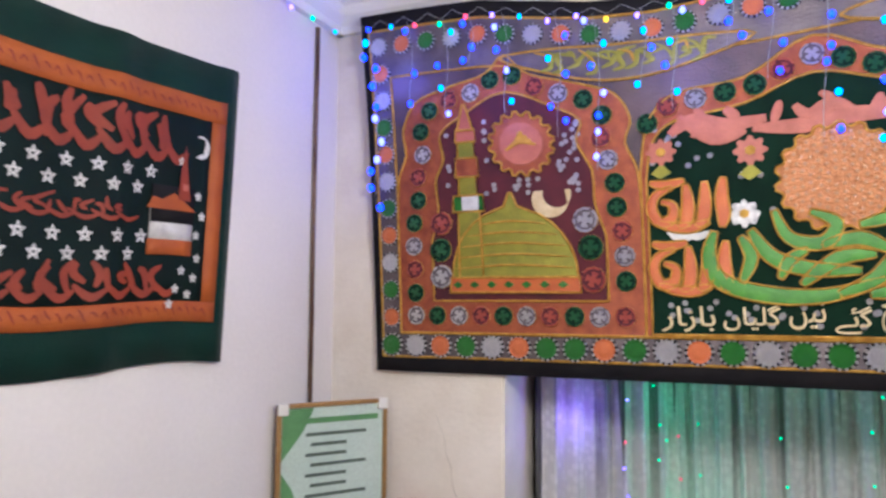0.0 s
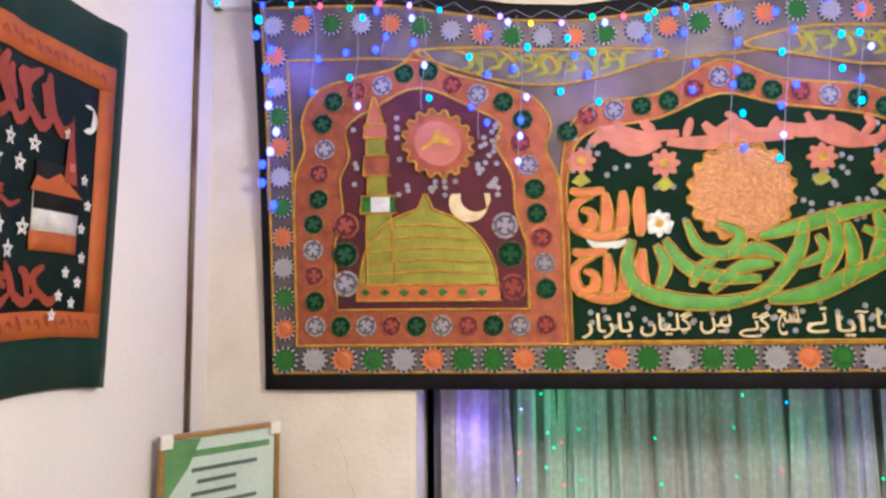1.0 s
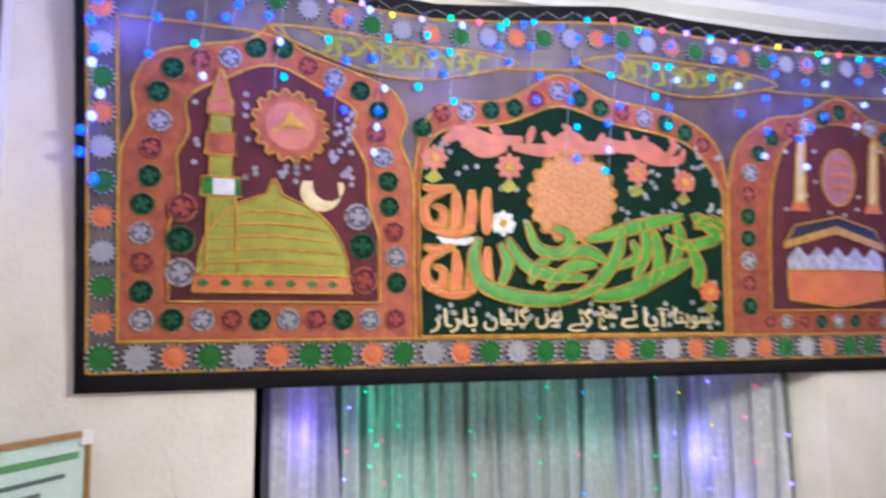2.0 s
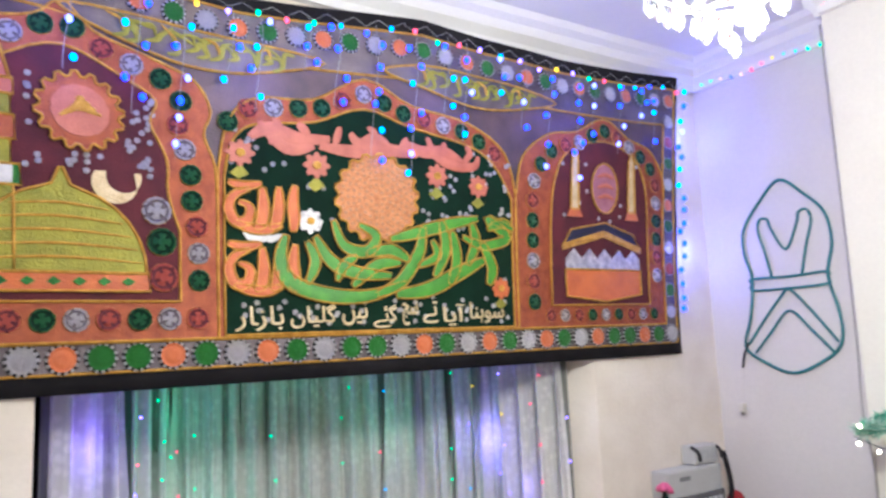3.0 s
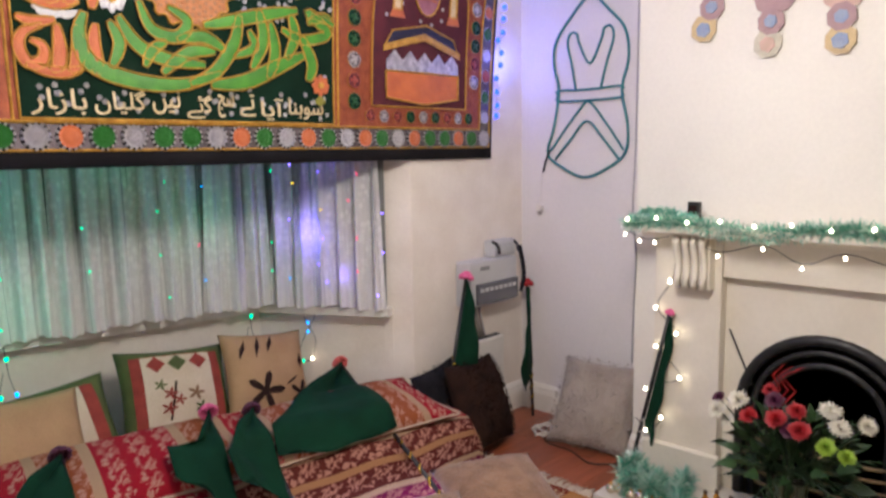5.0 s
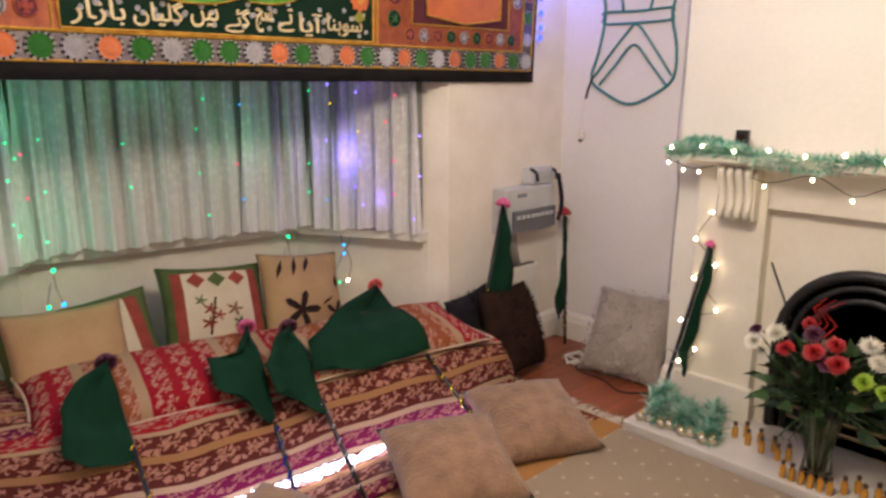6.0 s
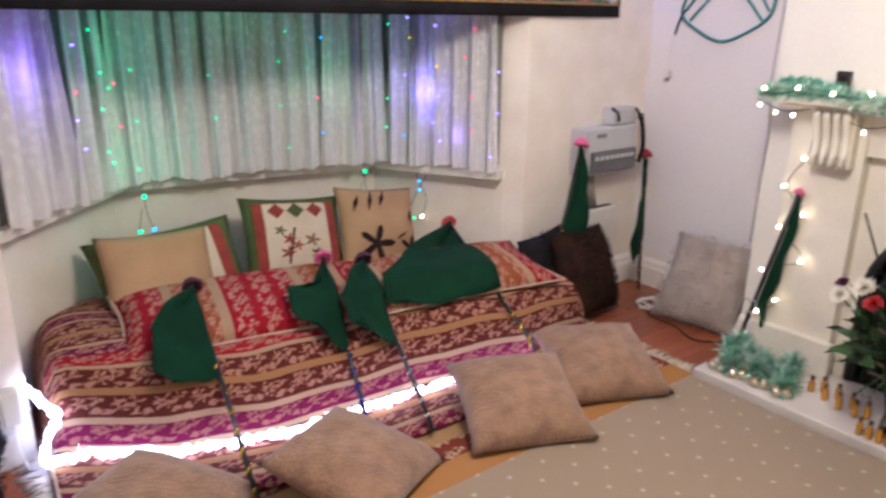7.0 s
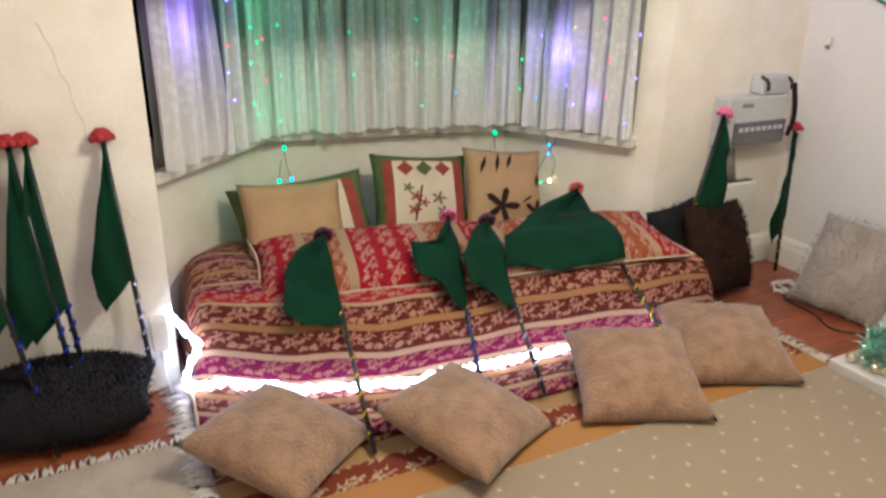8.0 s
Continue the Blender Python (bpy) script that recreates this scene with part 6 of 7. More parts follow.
for ring, (n, r, z) in enumerate(((6, 0.21, 2.215), (12, 0.15, 2.170), (10, 0.10, 2.130), (6, 0.05, 2.090), (1, 0.0, 2.050))):
    for k in range(n):
        a = 2 * math.pi * k / n + 0.3 + 0.2 * ring
        o = new("crystal_drop", dm_)
        o.parent = ch
        o.matrix_parent_inverse = ch.matrix_basis.inverted()
        o.matrix_basis = Matrix.Translation((CHX + r * math.cos(a), CHY + r * math.sin(a), z))
for r, z in ((0.15, 2.225), (0.10, 2.185), (0.05, 2.145)):
    part("ring", tube(bmesh.new(), [(CHX + r * math.cos(t), CHY + r * math.sin(t), z) for t in np.linspace(0, 2 * math.pi, 25)], 0.004, 5, False), CHROME, ch, "", True)

# ---------------------------------------------------------------- strings of small coloured lights
LED = {k: glow("led_" + k, c, p) for k, c, p in (("blue", (0.014, 0.03, 1.0), 7.5), ("ice", (0.16, 0.18, 1.0), 4.5), ("cyan", (0.0, 0.28, 0.9), 3.2), ("green", (0.0, 0.9, 0.35), 2.2), ("red", (1.0, 0.06, 0.14), 2.4), ("yellow", (1.0, 0.6, 0.02), 2), ("violet", (0.2, 0.12, 1.0), 6), ("warm", (1.0, 0.82, 0.55), 14))}
WIREC = surf("clear_flex", (0.45, 0.45, 0.43), None, 20, 0.4)
WIRED = surf("dark_green_flex", (0.012, 0.02, 0.014), None, 20, 0.5)
bulbs = {}
for k, mt in LED.items():
    bm = ball(bmesh.new(), (0, 0, 0), 1.0, 8, 6)
    me = bpy.data.meshes.new("bulb_" + k)
    bm.to_mesh(me)
    bm.free()
    me.materials.append(mt)
    bulbs[k] = me


def light_string(name, line, places, label, wire, rad=0.0085):
    """A flex with small bulbs on it. places: (point, colour)."""
    ob = thing(name, line[0], label, "string lights")
    part("flex", tube(bmesh.new(), line, 0.0011 if wire is WIREC else 0.0016, 4, False), wire, ob, "thin flex")
    for p, c in places:
        o = new("bulb", bulbs[c])
        o.parent = ob
        o.matrix_parent_inverse = ob.matrix_basis.inverted()
        o.matrix_basis = Matrix.Translation(p) @ Matrix.Diagonal((rad, rad, rad * 1.2, 1))
    return ob


# multicoloured string along the top of the hanging, then round the cornice
random.seed(31)
top_line = [tap(3.3 * k / 66, 1.355 - 0.03 * (k % 2), 0.03) for k in range(67)]
cols = ["cyan", "red", "blue", "green", "yellow", "violet", "green", "cyan", "red", "violet"]
light_string("cornice_lights", top_line, [(top_line[k] - Vector((0, 0.006, random.uniform(0, 0.03))), cols[(k * 7 // 3) % 10]) for k in range(1, 66, 2)], "multicoloured string lights along the top of the hanging", WIREC)
east = [(XR - 0.02, -0.03 - 0.87 * t, 2.84 + 0.012 * math.sin(14 * t)) for t in np.linspace(0, 1, 16)] + [(XB - 0.02, -0.93 - 1.2 * t, 2.86 + 0.01 * math.sin(14 * t)) for t in np.linspace(0, 1, 12)]
light_string("cornice_lights", east, [(Vector(east[k]) - Vector((0.008, 0, 0.008)), cols[(k * 3) % 10]) for k in range(1, 28)], "multicoloured string lights under the cornice of the alcove", WIREC)
west = [(0.03 + 0.01 * math.sin(20 * t), -0.03 - 1.2 * t, 2.80 + 0.05 * t + 0.012 * math.sin(14 * t)) for t in np.linspace(0, 1, 18)]
light_string("cornice_lights", west, [(Vector(west[k]) + Vector((0.008, 0, -0.008)), cols[(k * 3 + 4) % 10]) for k in range(1, 18, 2)], "multicoloured string lights under the cornice", WIREC)
# blue icicle strings over the hanging
random.seed(17)
for k in range(24):
    s = 0.06 + 3.2 * k / 23 + random.uniform(-0.03, 0.03)
    drop = (0.62, 0.30, 0.42, 0.22, 0.36, 0.52)[k % 6] * random.uniform(0.85, 1.1)
    if k == 23:
        s, drop = 3.30, 1.15
    if k == 0:
        s, drop = 0.05, 0.72
    line = [tap(min(s + 0.012 * math.sin(5 * t), 3.3), 1.33 - drop * t, 0.035 + 0.004 * math.sin(9 * t)) for t in np.linspace(0, 1, 12)]
    n = max(3, int(drop / (0.062 if k in (0, 23) else 0.082)))
    pl = []
    for j in range(n):
        f = (j + 0.6 + random.uniform(-0.3, 0.3)) / n
        pl.append((tap(min(s + random.uniform(-0.035, 0.035), 3.31), 1.33 - drop * f, 0.040), random.choice(("blue", "ice", "blue", "blue", "cyan"))))
    light_string("icicle_lights", line, pl, "blue icicle lights hanging over the wall hanging", WIREC, 0.013 if k in (0, 23) else 0.0104)
# vertical strings before the net curtain
for k, (d, mainc, n) in enumerate(((0.34, "violet", 9), (0.52, "green", 16), (0.62, "red", 5), (0.80, "green", 9), (1.10, "green", 6), (1.42, "green", 9), (1.60, "cyan", 8), (1.92, "green", 6), (2.12, "violet", 8), (2.28, "violet", 12), (2.44, "red", 8), (2.56, "violet", 8))):
    if d > total:
        continue
    p, nn = along(d)
    p = p + nn * 0.085
    line = [(p.x + 0.01 * math.sin(7 * t), p.y, 2.44 - 1.69 * t) for t in np.linspace(0, 1, 14)]
    pl = [(Vector((p.x + random.uniform(-0.03, 0.03), p.y - 0.004, 0.79 + 1.57 * (j + random.random()) / n)), mainc if random.random() < 0.75 else random.choice(("cyan", "red", "violet", "green", "yellow"))) for j in range(n)]
    light_string("curtain_lights", line, pl, "coloured string lights hanging over the net curtain", WIREC, 0.0046)
# loose ends that hang below the sill
for x, y, cl in ((1.36, 0.80, "green"), (2.44, 0.73, "green")):
    line = [(x, y + 0.02, 0.74), (x, y - 0.05, 0.735), (x + 0.01, y - 0.055, 0.60), (x + 0.03, y - 0.06, 0.50), (x - 0.01, y - 0.06, 0.44), (x - 0.03, y - 0.06, 0.52), (x - 0.01, y - 0.058, 0.62)]
    line = curve(line, 4)
    light_string("sill_lights", line, [(Vector(line[j]) - Vector((0, 0.01, 0)), c) for j, c in ((6, cl), (11, "cyan"), (15, cl), (20, cl))], "end of a light string hanging below the window sill", WIRED, 0.009)
end_loop = curve([(2.656, 0.44, 0.732), (2.61, 0.44, 0.67), (2.671, 0.44, 0.548), (2.638, 0.44, 0.454), (2.586, 0.44, 0.454), (2.574, 0.44, 0.514), (2.619, 0.44, 0.597), (2.668, 0.44, 0.665), (2.639, 0.44, 0.725)], 4)
light_string("sill_lights", end_loop, [(Vector(end_loop[j]) - Vector((0, 0.01, 0)), c) for j, c in ((1, "green"), (5, "cyan"), (12, "warm"), (16, "green"), (24, "cyan"))], "end of a light string looped below the window sill", WIRED, 0.007)
# warm fairy lights on the mantel and down the pilaster
mant = curve([(3.30, -0.93, 1.14), (3.31, -1.05, 1.10), (3.33, -1.18, 1.12), (3.31, -1.35, 1.07), (3.31, -1.52, 1.11), (3.31, -1.66, 1.05), (3.31, -1.80, 1.10), (3.31, -2.0, 1.06), (3.31, -2.3, 1.1)], 4)
light_string("fairy_lights", mant, [(Vector(mant[j]) - Vector((0.012, 0, 0.014)), "warm") for j in (1, 3, 5, 12, 16, 20, 24, 28)] + [(Vector((3.245, -0.985 - 0.13 * j, 1.185 + 0.012 * (j % 2))), "warm") for j in range(10)], "warm white fairy lights looped along the mantel", WIRED, 0.0062)
pil = curve([(3.37, -1.14, 1.0), (3.385, -1.12, 0.92), (3.38, -1.06, 0.80), (3.38, -1.155, 0.70), (3.38, -1.065, 0.63), (3.38, -1.175, 0.51), (3.37, -1.025, 0.435), (3.37, -1.10, 0.32), (3.35, -1.04, 0.255), (3.33, -0.99, 0.30), (3.32, -0.97, 0.20)], 4)
light_string("fairy_lights", pil, [(Vector(pil[j]) - Vector((0.014, 0, 0)), "warm") for j in (4, 8, 12, 16, 20, 24, 28, 32)], "warm white fairy lights trailing down the pilaster", WIRED, 0.0075)

# white rope light round the foot of the bed
ROPE = glow("cold_white_rope_light", (0.66, 0.68, 1.0), 11)
rope = [(0.725, 0.05, 0.335), (0.728, -0.01, 0.29), (0.765, -0.06, 0.238), (0.802, -0.10, 0.182), (0.772, -0.115, 0.142), (0.748, -0.15, 0.10), (0.742, -0.16, 0.075), (0.775, -0.16, 0.058)]
for k in range(1, 25):
    u = k / 25 * 0.9
    rope.append((0.79 + 2.18 * u, foot_line(u) - 0.10 + 0.012 * math.sin(9 * k), 0.058))
rl = thing("rope_light", rope[0], "glowing cold white rope light along the foot of the bed", "rope light")
random.seed(78)
lit = [(p[0], p[1] + random.uniform(-0.008, 0.008), p[2] + random.uniform(-0.004, 0.010)) for p in curve(rope, 6)]
part("tube", tube(bmesh.new(), lit, [random.uniform(0.006, 0.019) for _ in lit], 6), ROPE, rl, "lit clear plastic tube", True)
random.seed(77)
bm = bmesh.new()
line = curve(rope, 3)
for k in range(900):
    p = Vector(random.choice(line[10:]))
    v = Vector((random.gauss(0, 1), random.gauss(0, 0.7), abs(random.gauss(0, 0.7)))).normalized()
    q = p + v * random.uniform(0.015, 0.05)
    s = v.cross(Vector((0.3, 0.2, 0.9))).normalized() * 0.0025
    bm.faces.new((bm.verts.new(p - s), bm.verts.new(p + s), bm.verts.new(q)))
tagged(part("tinsel_fibre", bm, surf("clear_silver_tinsel", (0.8, 0.8, 0.85), None, 20, 0.2, 0.0, 100, 0.6), rl), kind="stuff")
wb = thing("power_box", (0.66, -0.02, 0.0), "small white plastic plug box beside the bed", "plug box")
part("case", box(bmesh.new(), (0.655, -0.075, 0.18), (0.712, -0.026, 0.30), 0.006), GLOSS, wb)
part("flex", tube(bmesh.new(), [(0.683, -0.05, 0.18), (0.685, -0.06, 0.08), (0.70, -0.09, 0.012)], 0.004, 6), GLOSS, wb, "", True)

# ---------------------------------------------------------------- green banner on the left wall
BGREEN = surf("bottle_green_cotton", (0.004, 0.031, 0.021), (0.003, 0.020, 0.014), 7, 0.6, 0.3, 240, sheen=0.05)
BDARK = surf("dark_green_print", (0.004, 0.014, 0.012), (0.003, 0.009, 0.008), 8, 0.6, 0.3, 240)
BORANGE = surf("orange_print", (0.46, 0.105, 0.010), (0.35, 0.07, 0.008), 12, 0.6, 0.3, 220)
BRED = surf("rust_print", (0.28, 0.038, 0.009), (0.20, 0.025, 0.007), 12, 0.6, 0.3, 220)
BW, BH = 1.50, 0.938


def ban(t, r, off=0.0):
    """A place on the banner: t from its edge by the corner, r up from its lower edge."""
    x = 0.008 + 0.016 * max(0, math.sin(t * 14.5 + 1.1)) ** 3 + 0.004 * (1 + math.sin(5 * t + 2 * r))
    lift = -0.03 * math.sin(math.pi * (t - 0.3) / 1.3) * (r / BH) + 0.012 * math.sin(7 * t) * (1 - r / BH)
    return Vector((x + off, -0.65 - t - 0.04 * (1 - r / BH), 1.505 + r + lift))


banner = thing("banner", (0.02, -1.4, 1.505), "dark green cloth banner with orange borders and white stars", "banner")


def bpatch(name, t0, t1, r0, r1, off, material, parent=None):
    bm = bmesh.new()
    nx, ny = max(2, int((t1 - t0) / 0.035)), max(2, int((r1 - r0) / 0.08))
    rows = [[ban(t0 + (t1 - t0) * i / nx, r0 + (r1 - r0) * j / ny, off) for j in range(ny + 1)] for i in range(nx + 1)]
    sheet(bm, rows, [0] * (nx + 1), [0] * (ny + 1))
    ext = bmesh.ops.extrude_face_region(bm, geom=bm.faces[:])
    for v in ext["geom"]:
        if isinstance(v, bmesh.types.BMVert):
            v.co.x -= 0.0025
    bmesh.ops.recalc_face_normals(bm, faces=bm.faces[:])
    return part(name, bm, material, parent or banner, "", True)


def bshape(name, pts, off, material):
    bm = bmesh.new()
    bm.faces.new([bm.verts.new(ban(t, r, off)) for t, r in pts])
    bmesh.ops.triangulate(bm, faces=bm.faces[:])
    return part(name, bm, material, banner)


bpatch("backing_cloth", 0, BW, 0, BH, 0.0, BGREEN)
bpatch("printed_field", 0.10, BW - 0.10, 0.17, BH - 0.17, 0.003, BDARK)
for r0, r1 in ((0.12, 0.18), (BH - 0.19, BH - 0.12)):
    bpatch("orange_border", 0.055, BW - 0.055, r0, r1, 0.005, BORANGE)
for t0, t1 in ((0.055, 0.105), (BW - 0.105, BW - 0.055)):
    bpatch("orange_border", t0, t1, 0.18, BH - 0.19, 0.005, BORANGE)
random.seed(41)


def bstroke(pts, w, material, off=0.008, name="script_stroke"):
    line = curve(pts, 4)
    bm = bmesh.new()
    va, vb = [], []
    for i, (t, r) in enumerate(line):
        a, b = line[max(i - 1, 0)], line[min(i + 1, len(line) - 1)]
        dx, dz = b[0] - a[0], b[1] - a[1]
        ll = math.hypot(dx, dz) or 1
        ww = w * (0.4 + 0.6 * math.sin(math.pi * min(max(i / (len(line) - 1), 0.05), 0.95))) / 2
        va.append(bm.verts.new(ban(t - dz / ll * ww, r + dx / ll * ww, off)))
        vb.append(bm.verts.new(ban(t + dz / ll * ww, r - dx / ll * ww, off)))
    for i in range(len(line) - 1):
        bm.faces.new((va[i], vb[i], vb[i + 1], va[i + 1]))
    return part(name, bm, material, banner)


for lo, hi, t0, t1, w, n in ((0.60, 0.75, 0.23, 1.38, 0.030, 44), (0.41, 0.47, 0.40, 1.28, 0.013, 40), (0.20, 0.30, 0.24, 1.38, 0.023, 40)):
    for k in range(n):
        t = t0 + (t1 - t0) * (k + 0.5) / n
        pts = [(t + random.uniform(-0.02, 0.02), lo + (hi - lo) * random.uniform(0, 0.4)), (t + random.uniform(0.0, 0.04), lo + (hi - lo) * random.uniform(0.3, 0.7)), (t + random.uniform(-0.03, 0.05), lo + (hi - lo) * random.uniform(0.6, 1.0))]
        bstroke(pts if k % 3 else [(t - 0.04, lo + (hi - lo) * 0.2), (t, lo), (t + 0.05, lo + (hi - lo) * 0.35)], w, BRED)
for r in (0.13, BH - 0.18):
    for k in range(44):
        t = 0.09 + 1.32 * k / 43
        bstroke([(t, r + 0.008 + 0.01 * (k % 2)), (t + 0.012, r + 0.03), (t + 0.02, r + 0.018 + 0.012 * (k % 3))], 0.006, BRED)


def star(t, r, rad):
    for k in range(5):
        a, b = math.pi / 2 + 2 * math.pi * k * 2 / 5, math.pi / 2 + 2 * math.pi * (k + 1) * 2 / 5
        bstroke([(t + rad * math.cos(a), r + rad * math.sin(a)), (t + rad * math.cos(b), r + rad * math.sin(b))], 0.0048, WHITET, 0.010, "star_line")


for row, r in enumerate((0.555, 0.505, 0.365, 0.315)):
    for k in range(11):
        t = (0.34 if row < 2 else 0.36) + 0.09 * k + 0.045 * (row % 2)
        if t < 1.36:
            star(t, r, 0.021)
for t, r in ((0.225, 0.60), (0.15, 0.50), (0.13, 0.44), (0.15, 0.38), (0.14, 0.31), (0.15, 0.25), (0.17, 0.20), (0.22, 0.215), (0.20, 0.27), (0.24, 0.17)):
    star(t, r, 0.015)
arc1 = [(0.145 - 0.037 * math.cos(a), 0.655 + 0.037 * math.sin(a)) for a in np.linspace(radians(60), radians(300), 14)]
arc2 = [(0.157 - 0.025 * math.cos(a), 0.659 + 0.025 * math.sin(a)) for a in np.linspace(radians(290), radians(70), 12)]
bshape("crescent", [(2 * 0.148 - t, r) for t, r in arc1 + arc2], 0.010, WHITET)
bpatch("shrine_wall", 0.165, 0.33, 0.36, 0.45, 0.008, WHITET)
bpatch("shrine_top", 0.165, 0.33, 0.41, 0.52, 0.011, BLACKC)
bpatch("shrine_base", 0.165, 0.335, 0.315, 0.36, 0.009, BORANGE)
bshape("shrine_roof", [(0.16, 0.45), (0.33, 0.485), (0.35, 0.45), (0.25, 0.515), (0.165, 0.47)][:3] + [(0.25, 0.50)], 0.014, BORANGE)
bshape("tower", [(0.185, 0.48), (0.235, 0.48), (0.228, 0.58), (0.215, 0.65), (0.205, 0.58)], 0.014, BRED)
bshape("tower_window", [(0.20, 0.51), (0.222, 0.51), (0.222, 0.53), (0.20, 0.53)], 0.017, PINK)
# hairline cracks in the plaster beside the bay
CRACK = surf("crack_dirt", (0.58, 0.50, 0.41), None, 30, 0.9)
for line in ([(0.472, 1.281), (0.518, 1.13), (0.557, 0.928)], [(0.598, 0.728), (0.634, 0.685), (0.662, 0.637)]):
    random.seed(len(line))
    pts = [(x + random.uniform(-0.006, 0.006), -0.0005, z) for x, z in curve(line, 6)]
    part("crack", tube(bmesh.new(), pts, [0.0008 + 0.0007 * random.random() for _ in pts], 4), CRACK, bpy.data.objects["wall_north"])
# framed notice across the corner, and the pipe above it
A, B = Vector((0.03, -0.40, 0)), Vector((0.27, -0.035, 0))
dirp = (B - A).normalized()
nrm = Vector((dirp.y, -dirp.x, 0))
fp = thing("framed_notice", (0.15, -0.22, 0.74), "green and white printed notice in a thin gilt frame", "picture frame")
ll = (B - A).length
mtx = Matrix(((dirp.x, nrm.x, 0, A.x), (dirp.y, nrm.y, 0, A.y), (0, 0, 1, 0.74), (0, 0, 0, 1)))
for x0, x1, z0, z1 in ((0, 0.016, 0, 0.6), (ll - 0.016, ll, 0, 0.6), (0.016, ll - 0.016, 0, 0.016), (0.016, ll - 0.016, 0.584, 0.6)):
    part("frame_bar", box(bmesh.new(), (x0, -0.005, z0), (x1, 0.015, z1), 0.003, mtx), surf("gilt_frame", (0.42, 0.24, 0.08), None, 20, 0.4, 0.2, 100, 0.3), fp, "thin gilt frame bar")
part("paper", box(bmesh.new(), (0.016, 0.0, 0.016), (ll - 0.016, 0.004, 0.584), 0, mtx), surf("mint_paper", (0.60, 0.70, 0.60), (0.50, 0.62, 0.52), 3, 0.5), fp, "pale mint printed paper")
LEAFP = surf("green_print", (0.14, 0.34, 0.12), None, 6, 0.5)
for pts in ([(0.02, 0.58), (0.14, 0.58), (0.10, 0.50), (0.02, 0.40)], [(0.02, 0.36), (0.06, 0.30), (0.10, 0.20), (0.16, 0.16), (0.12, 0.04), (0.02, 0.02)], [(0.10, 0.545), (0.40, 0.545), (0.40, 0.525), (0.10, 0.525)]):
    bm = bmesh.new()
    bm.faces.new([bm.verts.new((x * ll / 0.437, 0.0055, z)) for x, z in pts])
    bmesh.ops.transform(bm, matrix=mtx, verts=bm.verts[:])
    part("printed_shape", bm, LEAFP, fp)
INK = surf("grey_ink", (0.12, 0.16, 0.12))
for k in range(12):
    bm = box(bmesh.new(), (0.11 + 0.02 * (k % 2), 0.0045, 0.48 - 0.036 * k), (0.11 + (0.16 if k % 3 else 0.24), 0.0065, 0.492 - 0.036 * k), 0, mtx)
    part("text_bar", bm, INK, fp)
for x, z in ((0, 0.56), (ll - 0.04, 0.56)):
    part("corner_mount", box(bmesh.new(), (x, -0.004, z), (x + 0.04, 0.018, 0.602), 0.004, mtx), GLOSS, fp, "white corner mount")
pipe = thing("cable_pipe", (0.012, -0.17, 1.3), "dark brown painted cable pipe down the wall", "pipe")
part("tube", tube(bmesh.new(), [(0.012, -0.17, 2.80), (0.012, -0.172, 2.0), (0.012, -0.168, 1.32)], 0.009, 8), surf("brown_pipe_paint", (0.08, 0.035, 0.022), (0.25, 0.16, 0.10), 5, 0.5), pipe, "", True)

# ---------------------------------------------------------------- alcove: bent garland, plug, meters, cables
TEAL = surf("teal_rope", (0.05, 0.26, 0.27), (0.03, 0.16, 0.17), 30, 0.5, 0.4, 120)
gar = thing("rope_ornament", (XR - 0.01, -0.43, 1.34), "teal rope bent into a book-stand outline on the wall", "wall ornament")


def rope_line(name, pts, closed=False, rad=0.0075):
    line = curve(pts, 5, closed)
    if closed:
        line.append(line[0])
    part(name, tube(bmesh.new(), [(XR - 0.010, y, z) for y, z in line], rad, 6), TEAL, gar, "", True)


rope_line("outer_rope", [(-0.445, 2.25), (-0.33, 2.16), (-0.235, 2.04), (-0.225, 1.92), (-0.255, 1.79), (-0.225, 1.60), (-0.185, 1.46), (-0.29, 1.38), (-0.42, 1.335), (-0.55, 1.38), (-0.655, 1.46), (-0.665, 1.60), (-0.63, 1.77), (-0.665, 1.92), (-0.645, 2.06), (-0.56, 2.16)], True)
rope_line("band_rope", [(-0.255, 1.79), (-0.44, 1.785), (-0.625, 1.79), (-0.63, 1.765), (-0.625, 1.735), (-0.44, 1.73), (-0.255, 1.735), (-0.25, 1.765)], True, 0.0065)
rope_line("upper_rope", [(-0.36, 1.79), (-0.335, 1.92), (-0.31, 2.02), (-0.325, 2.075), (-0.365, 2.07), (-0.38, 2.02), (-0.445, 1.915), (-0.51, 2.03), (-0.525, 2.08), (-0.565, 2.085), (-0.58, 2.03), (-0.545, 1.92), (-0.51, 1.79)], False, 0.0065)
rope_line("leg_rope", [(-0.205, 1.475), (-0.30, 1.59), (-0.40, 1.70), (-0.43, 1.725), (-0.47, 1.70), (-0.56, 1.59), (-0.645, 1.475)], False, 0.0065)
rope_line("leg_rope", [(-0.235, 1.43), (-0.33, 1.53), (-0.43, 1.625), (-0.53, 1.53), (-0.62, 1.43)], False, 0.0065)
part("tail", tube(bmesh.new(), [(XR - 0.01, -0.20, 1.48), (XR - 0.01, -0.17, 1.42), (XR - 0.01, -0.155, 1.36)], 0.006, 6), IRON, gar, "dark rope end")
sw = thing("cord_plug", (XR - 0.02, -0.14, 1.15), "small white plug hanging from a thin cord", "plug")
part("body", box(bmesh.new(), (XR - 0.035, -0.155, 1.145), (XR - 0.005, -0.125, 1.185), 0.005), GLOSS, sw)
part("cord", tube(bmesh.new(), [(XR - 0.015, -0.15, 1.36), (XR - 0.02, -0.14, 1.185)], 0.0015, 4), GLOSS, sw)
